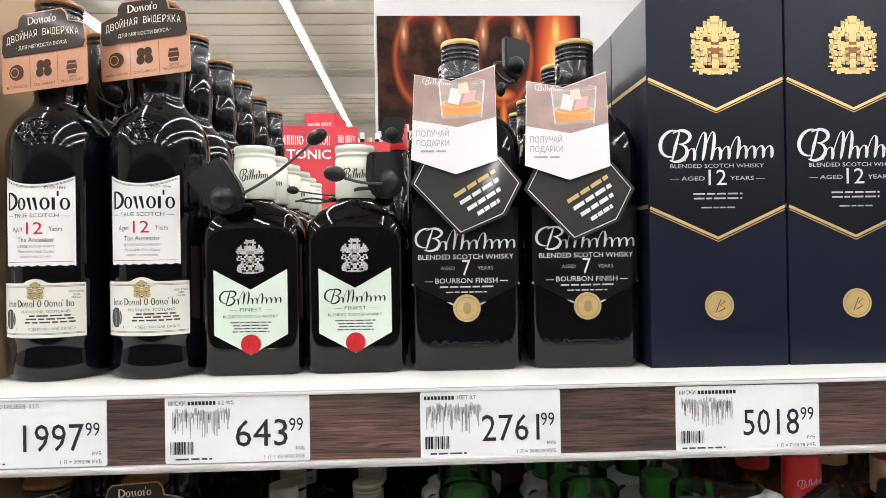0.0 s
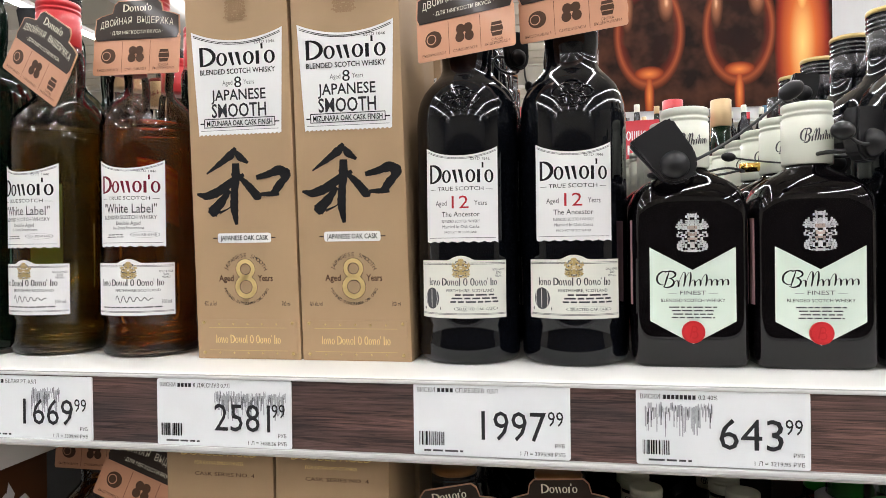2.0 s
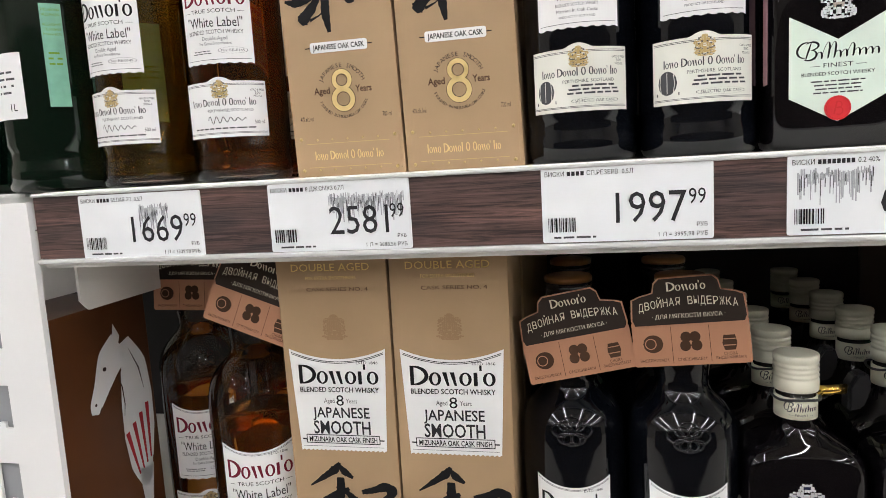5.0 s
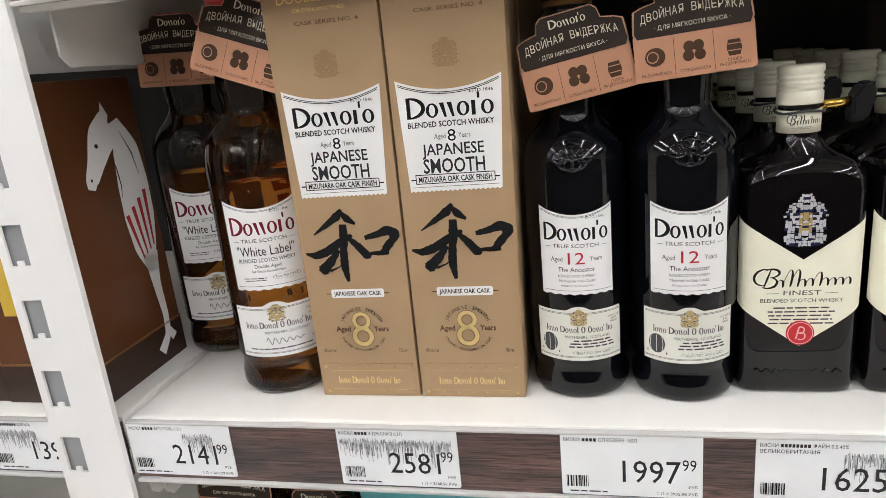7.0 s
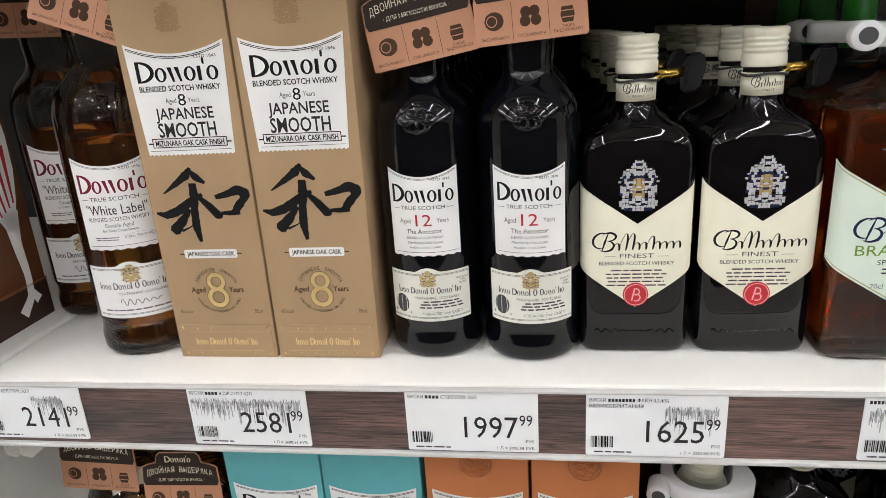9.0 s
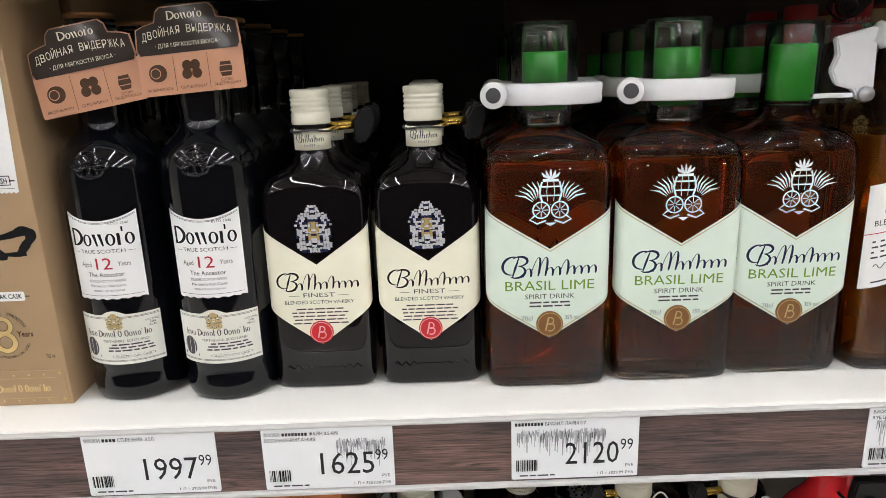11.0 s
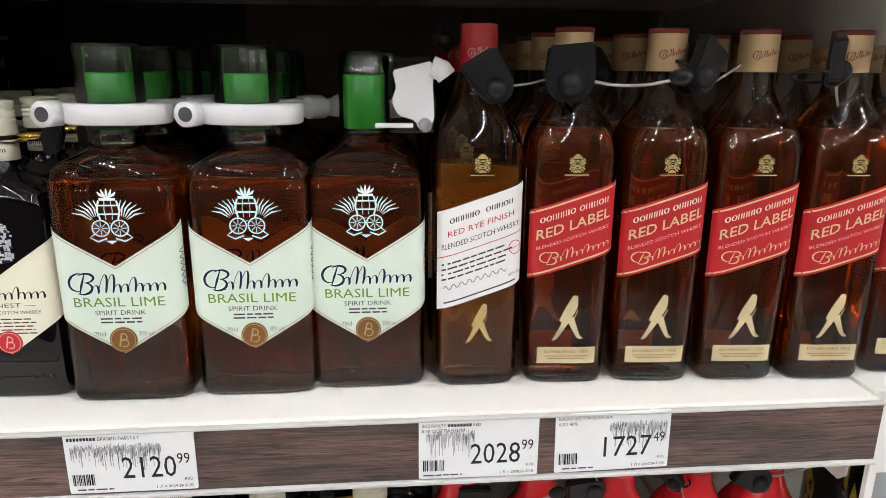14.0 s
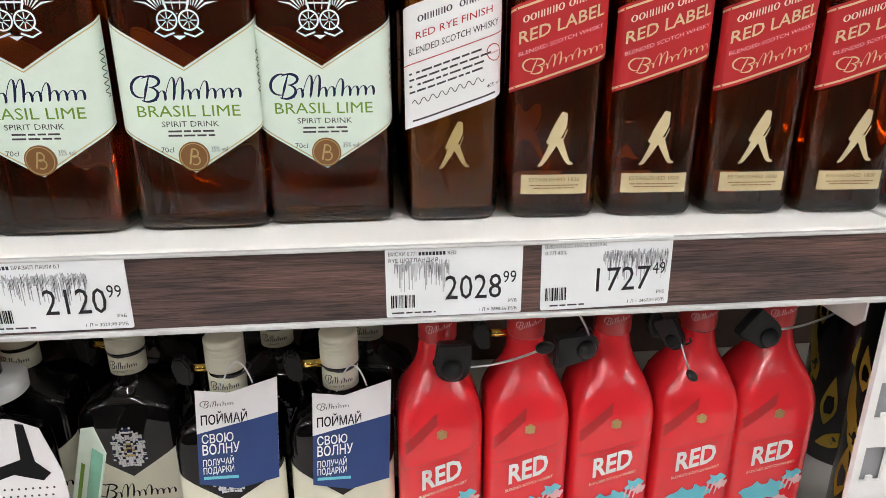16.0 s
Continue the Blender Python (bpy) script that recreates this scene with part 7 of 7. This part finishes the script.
alarm_tag(pose(0.4100, 0.5700, ZM + 0.2440, 0, 0, 0) @ Matrix.Scale(0.8, 4), "wedge")
neck_tag(pose(-0.5130, 0.4700, ZM + 0.2470, -8, 20, 0))
neck_tag(pose(-0.6040, 0.5450, ZM + 0.2480, -4, 2, 4))
neck_tag(pose(-0.2755, 0.4800, ZM + 0.2150, -8, -10, 4))
neck_tag(pose(-0.2070, 0.4770, ZM + 0.2240, -8, -4, -2))
alarm_tag(pose(-0.6300, 0.5600, ZT - 0.0720, 0, 0, 40) @ Matrix.Scale(0.5, 4), "round")

# ---- lower shelf ----
for x in (-0.5900, -0.5120):
    wb = copy_thing(wf, pose(x, 0.515, ZB, 0, 0, 4))
    copy_thing(wf, pose(x, 0.605, ZB))
neck_tag(pose(-0.5880, 0.4740, ZB + 0.2260, -6, 2, 0))
neck_tag(pose(-0.5100, 0.4700, ZB + 0.2080, -8, -2, 0))
for x, m, lab in ((-0.4280, "teal", "teal blue whisky carton with a white label"), (-0.3440, "teal", "teal blue whisky carton with a white label"), (-0.2575, "orange", "copper orange whisky carton with an embossed knot"), (-0.1725, "orange", "copper orange whisky carton with an embossed knot")):
    c = smooth_box(m, lab, pose(x, 0.4760, ZB), "coloured whisky cartons", 0, False, w=0.0825)
    if m == "orange":
        bm = bmesh.new()
        for i in range(5):
            a = i * 2 * math.pi / 5
            tube([(0.0045 * math.cos(a) + 0.0058 * math.cos(t), -0.0006, 0.2620 + 0.0045 * math.sin(a) + 0.0058 * math.sin(t)) for t in [k * math.pi / 8 for k in range(17)]], 0.0006, 5, bm)
        tube([(0.0125 * math.cos(t), -0.0006, 0.2620 + 0.0125 * math.sin(t)) for t in [k * math.pi / 14 for k in range(29)]], 0.0007, 5, bm)
        part("embossed_knot", bm, M["orange"], c, smooth=True)
    rows_behind(c, c.matrix_basis, 2, 0.086, 0.001)
cl = finest_half(pose(-0.0750, 0.5150, ZB), "cream-label whisky bottles", 1.13)
bottle_lock(pose(-0.0750, 0.5150, ZB + 0.2170))
rows_behind(cl, cl.matrix_basis, 2, 0.075)
finest_half(pose(0.0220, 0.5720, ZB), "cream-label whisky bottles", 1.13)
fb = finest_half(pose(0.1160, 0.5280, ZB), "cream-label whisky bottles", 1.13)
for x, y in ((0.2080, 0.5280), (0.0250, 0.6480), (0.1450, 0.6100), (0.2300, 0.6150), (-0.005, 0.720), (0.1, 0.69), (0.2, 0.69)):
    copy_thing(fb, pose(x, y, ZB, 0, 0, -3))
net = thing("promo_card", "white dotted promotional card hung on a bottle", "hang tag", pose(-0.0200, 0.4620, ZB + 0.1150, -6, 0, 0), "white dotted cards")
nc = part("card", card([(-0.034, 0.0), (0.030, 0.0), (0.024, 0.060), (0.012, 0.096), (-0.006, 0.104), (-0.034, 0.108)], 0.0006), M["promo_white"], net)
p = Print(Front(y=0), 0.0002)
for i in range(11):
    for j in range(8):
        p.disc("ink_grey", -0.029 + 0.005 * i + 0.0025 * (j % 2) - 0.001 * j, 0.006 + 0.006 * j, 0.0009, 6)
p.poly("ink", [(-0.034, 0.052), (-0.010, 0.060), (0.010, 0.054), (0.016, 0.060), (0.006, 0.070), (0.002, 0.100), (-0.004, 0.101), (-0.004, 0.072), (-0.034, 0.062)])
p.lay(nc)
side_card = thing("promo_card", "narrow mint green promotional card beside a bottle", "hang tag", pose(-0.0030, 0.4900, ZB + 0.1000, -6, 14, -30), "mint cards")
mc = part("card", card([(-0.014, 0.0), (0.014, 0.0), (0.014, 0.086), (-0.002, 0.102), (-0.014, 0.094)], 0.0006), M["lab_mint"], side_card)
p = Print(Front(y=0), 0.0002)
p.bar("mint_stamp", 0.006, 0.004, 0.012, 0.080)
p.bar("green_print", -0.007, 0.010, 0.004, 0.055)
p.lay(mc)
wave_card(pose(0.1255, 0.4880, ZB + 0.1340, -5, 3, 4))
wave_card(pose(0.2145, 0.4880, ZB + 0.1260, -5, 3, 4))
pin_tag(pose(0.2080, 0.5280, ZB + 0.2240, 0, 0, 190))
pin_tag(pose(0.1200, 0.5280, ZB + 0.2240, 0, 0, 185))
pin_tag(pose(0.0220, 0.5720, ZB + 0.2240, 0, 0, 170))
for i, x in enumerate((0.2895, 0.3640, 0.4385, 0.5140, 0.5850)):
    if i == 0:
        rb = square_bottle("coated", pose(x, 0.5240, ZB), "red coated bottles", "tall whisky bottle with a glossy raspberry red coating")
    else:
        copy_thing(rb, pose(x, 0.5240, ZB, 0, 0, -2 * i))
alarm_tag(pose(0.2980, 0.4900, 0.9390, 0, 4, -4), "round", ((0.0720, 0.0020, 0.0200), 0))
alarm_tag(pose(0.4060, 0.4960, 0.9480, 0, -60, 8) @ Matrix.Scale(0.95, 4), "wedge", ((0.0360, -0.0160, 0.0530), 0))
alarm_tag(pose(0.4860, 0.5060, 0.9450, 0, 0, -50) @ Matrix.Scale(0.7, 4), "wedge", ((0.0350, -0.0200, -0.0260), 0))
alarm_tag(pose(0.5560, 0.4900, 0.9540, 0, -18, 6) @ Matrix.Scale(0.95, 4), "wedge", ((0.0700, -0.0050, -0.0020), 0))
pin_tag(pose(0.3640, 0.5240, ZB + 0.2440, 0, 0, 180))
pin_tag(pose(0.5140, 0.5240, ZB + 0.2460, 0, 0, 180))
yb = thing("gift_tin", "black gift tin with yellow leaf pattern", "tin", pose(0.7350, 0.5250, ZB), "patterned tins")
part("tin", lathe([(0, 0.047), (0.001, 0.048), (0.300, 0.048), (0.301, 0.047)], 40), M["cap_black"], yb, smooth=True)
p = Print(Front(0.048, 0.048, 2), 0.0004)
rnd = random.Random(9)
for i in range(22):
    s, z, a = rnd.uniform(-0.085, 0.06), rnd.uniform(0.02, 0.28), rnd.uniform(0.2, 2.8)
    L = rnd.uniform(0.030, 0.052)
    p.stroke("yellow", [(s + L * u * math.cos(a), z + L * u * math.sin(a) + 0.012 * u * u) for u in np.linspace(0, 1, 8)], [0.001, 0.009, 0.015, 0.018, 0.016, 0.012, 0.007, 0.001])
p.lay(part("tin_lid", lathe([(0.3012, 0.0482), (0.312, 0.0482), (0.313, 0.047)], 40), M["cap_black"], yb, smooth=True))
copy_thing(yb, pose(0.7900, 0.665, ZB))

# ---- beyond the top shelf ----
rnd = random.Random(3)
caps = ("cap_white", "cap_blue", "cap_red", "cap_black", "cap_white", "cap_tan")
protos = []
for c in caps:
    o = thing("wine_bottle", "dark bottle with a screw cap on the far shelf", "bottle", pose(0, 0, -5), "far shelf bottles")
    part("glass", lathe([(0, 0.034), (0.004, 0.037), (0.17, 0.037), (0.20, 0.030), (0.222, 0.0165), (0.262, 0.0145)], 24), M["ebony" if c != "cap_tan" else "green_glass"], o, smooth=True)
    neck_cap(o, 0.2625, 0.305, 0.0155, M[c])
    protos.append(o)
for i in range(26):
    x = -0.95 + i * 0.083 + rnd.uniform(-0.006, 0.006)
    if -0.42 < x - 0.0 < -0.06:
        continue
    copy_thing(protos[rnd.randrange(6)], pose(x, 1.15 + rnd.uniform(-0.02, 0.02), ZT))
    copy_thing(protos[rnd.randrange(6)], pose(x + 0.03, 1.28 + rnd.uniform(-0.02, 0.02), ZT))
for o in protos:
    o.matrix_basis = pose(-1.2 - 0.085 * protos.index(o), 1.2, ZT)
for x, y, h, turn, w in ((-0.215, 1.30, 0.330, 8, 0.130), (-0.095, 1.34, 0.305, -6, 0.130), (-0.330, 1.38, 0.310, 20, 0.130), (-0.195, 1.39, 0.372, -10, 0.062), (-0.150, 1.41, 0.350, 16, 0.062)):
    b, bx = carton("drinks_carton", "bright red drinks carton with white lettering", w, 0.09, h, "crate_red", pose(x, y - 0.045, ZT, 0, 0, turn), "red drinks cartons")
    p = Print(Front(y=0), 0.0006)
    p.mark("white_ink", 0, h - 0.036, w * 0.80, 0.017, "caps")
    p.text("white_ink", "& TONIC", 0, h - 0.062, 0.017, w * 0.80, bold=0.02)
    p.lay(bx)
hdr = thing("header_board", "white shelf header board with a dark drinks poster", "sign board", pose(0, 1.86, 1.70))
part("board", cuboid(-0.112, 1.50, 0, 0.03, 0.115, 0.52, 0.004), M["board"], hdr)
part("foot", cuboid(0.02, 0.06, 0.002, 0.028, 0, 0.1148), M["board"], hdr)
part("foot", cuboid(1.30, 1.34, 0.002, 0.028, 0, 0.1148), M["board"], hdr)
po = part("poster", cuboid(-0.104, 0.470, -0.003, -0.0004, 0.148, 0.470), M["poster_photo"], hdr, "dark brown poster with two stemmed glasses")
# a dense row of small bottles along the top of the next gondola
for i in range(46):
    for j in range(2):
        x = -0.62 + i * 0.040 + 0.02 * j + rnd.uniform(-0.004, 0.004)
        copy_thing(protos[rnd.randrange(6)], pose(x, 1.70 + 0.06 * j, 1.70) @ Matrix.Scale(rnd.uniform(0.36, 0.44), 4))
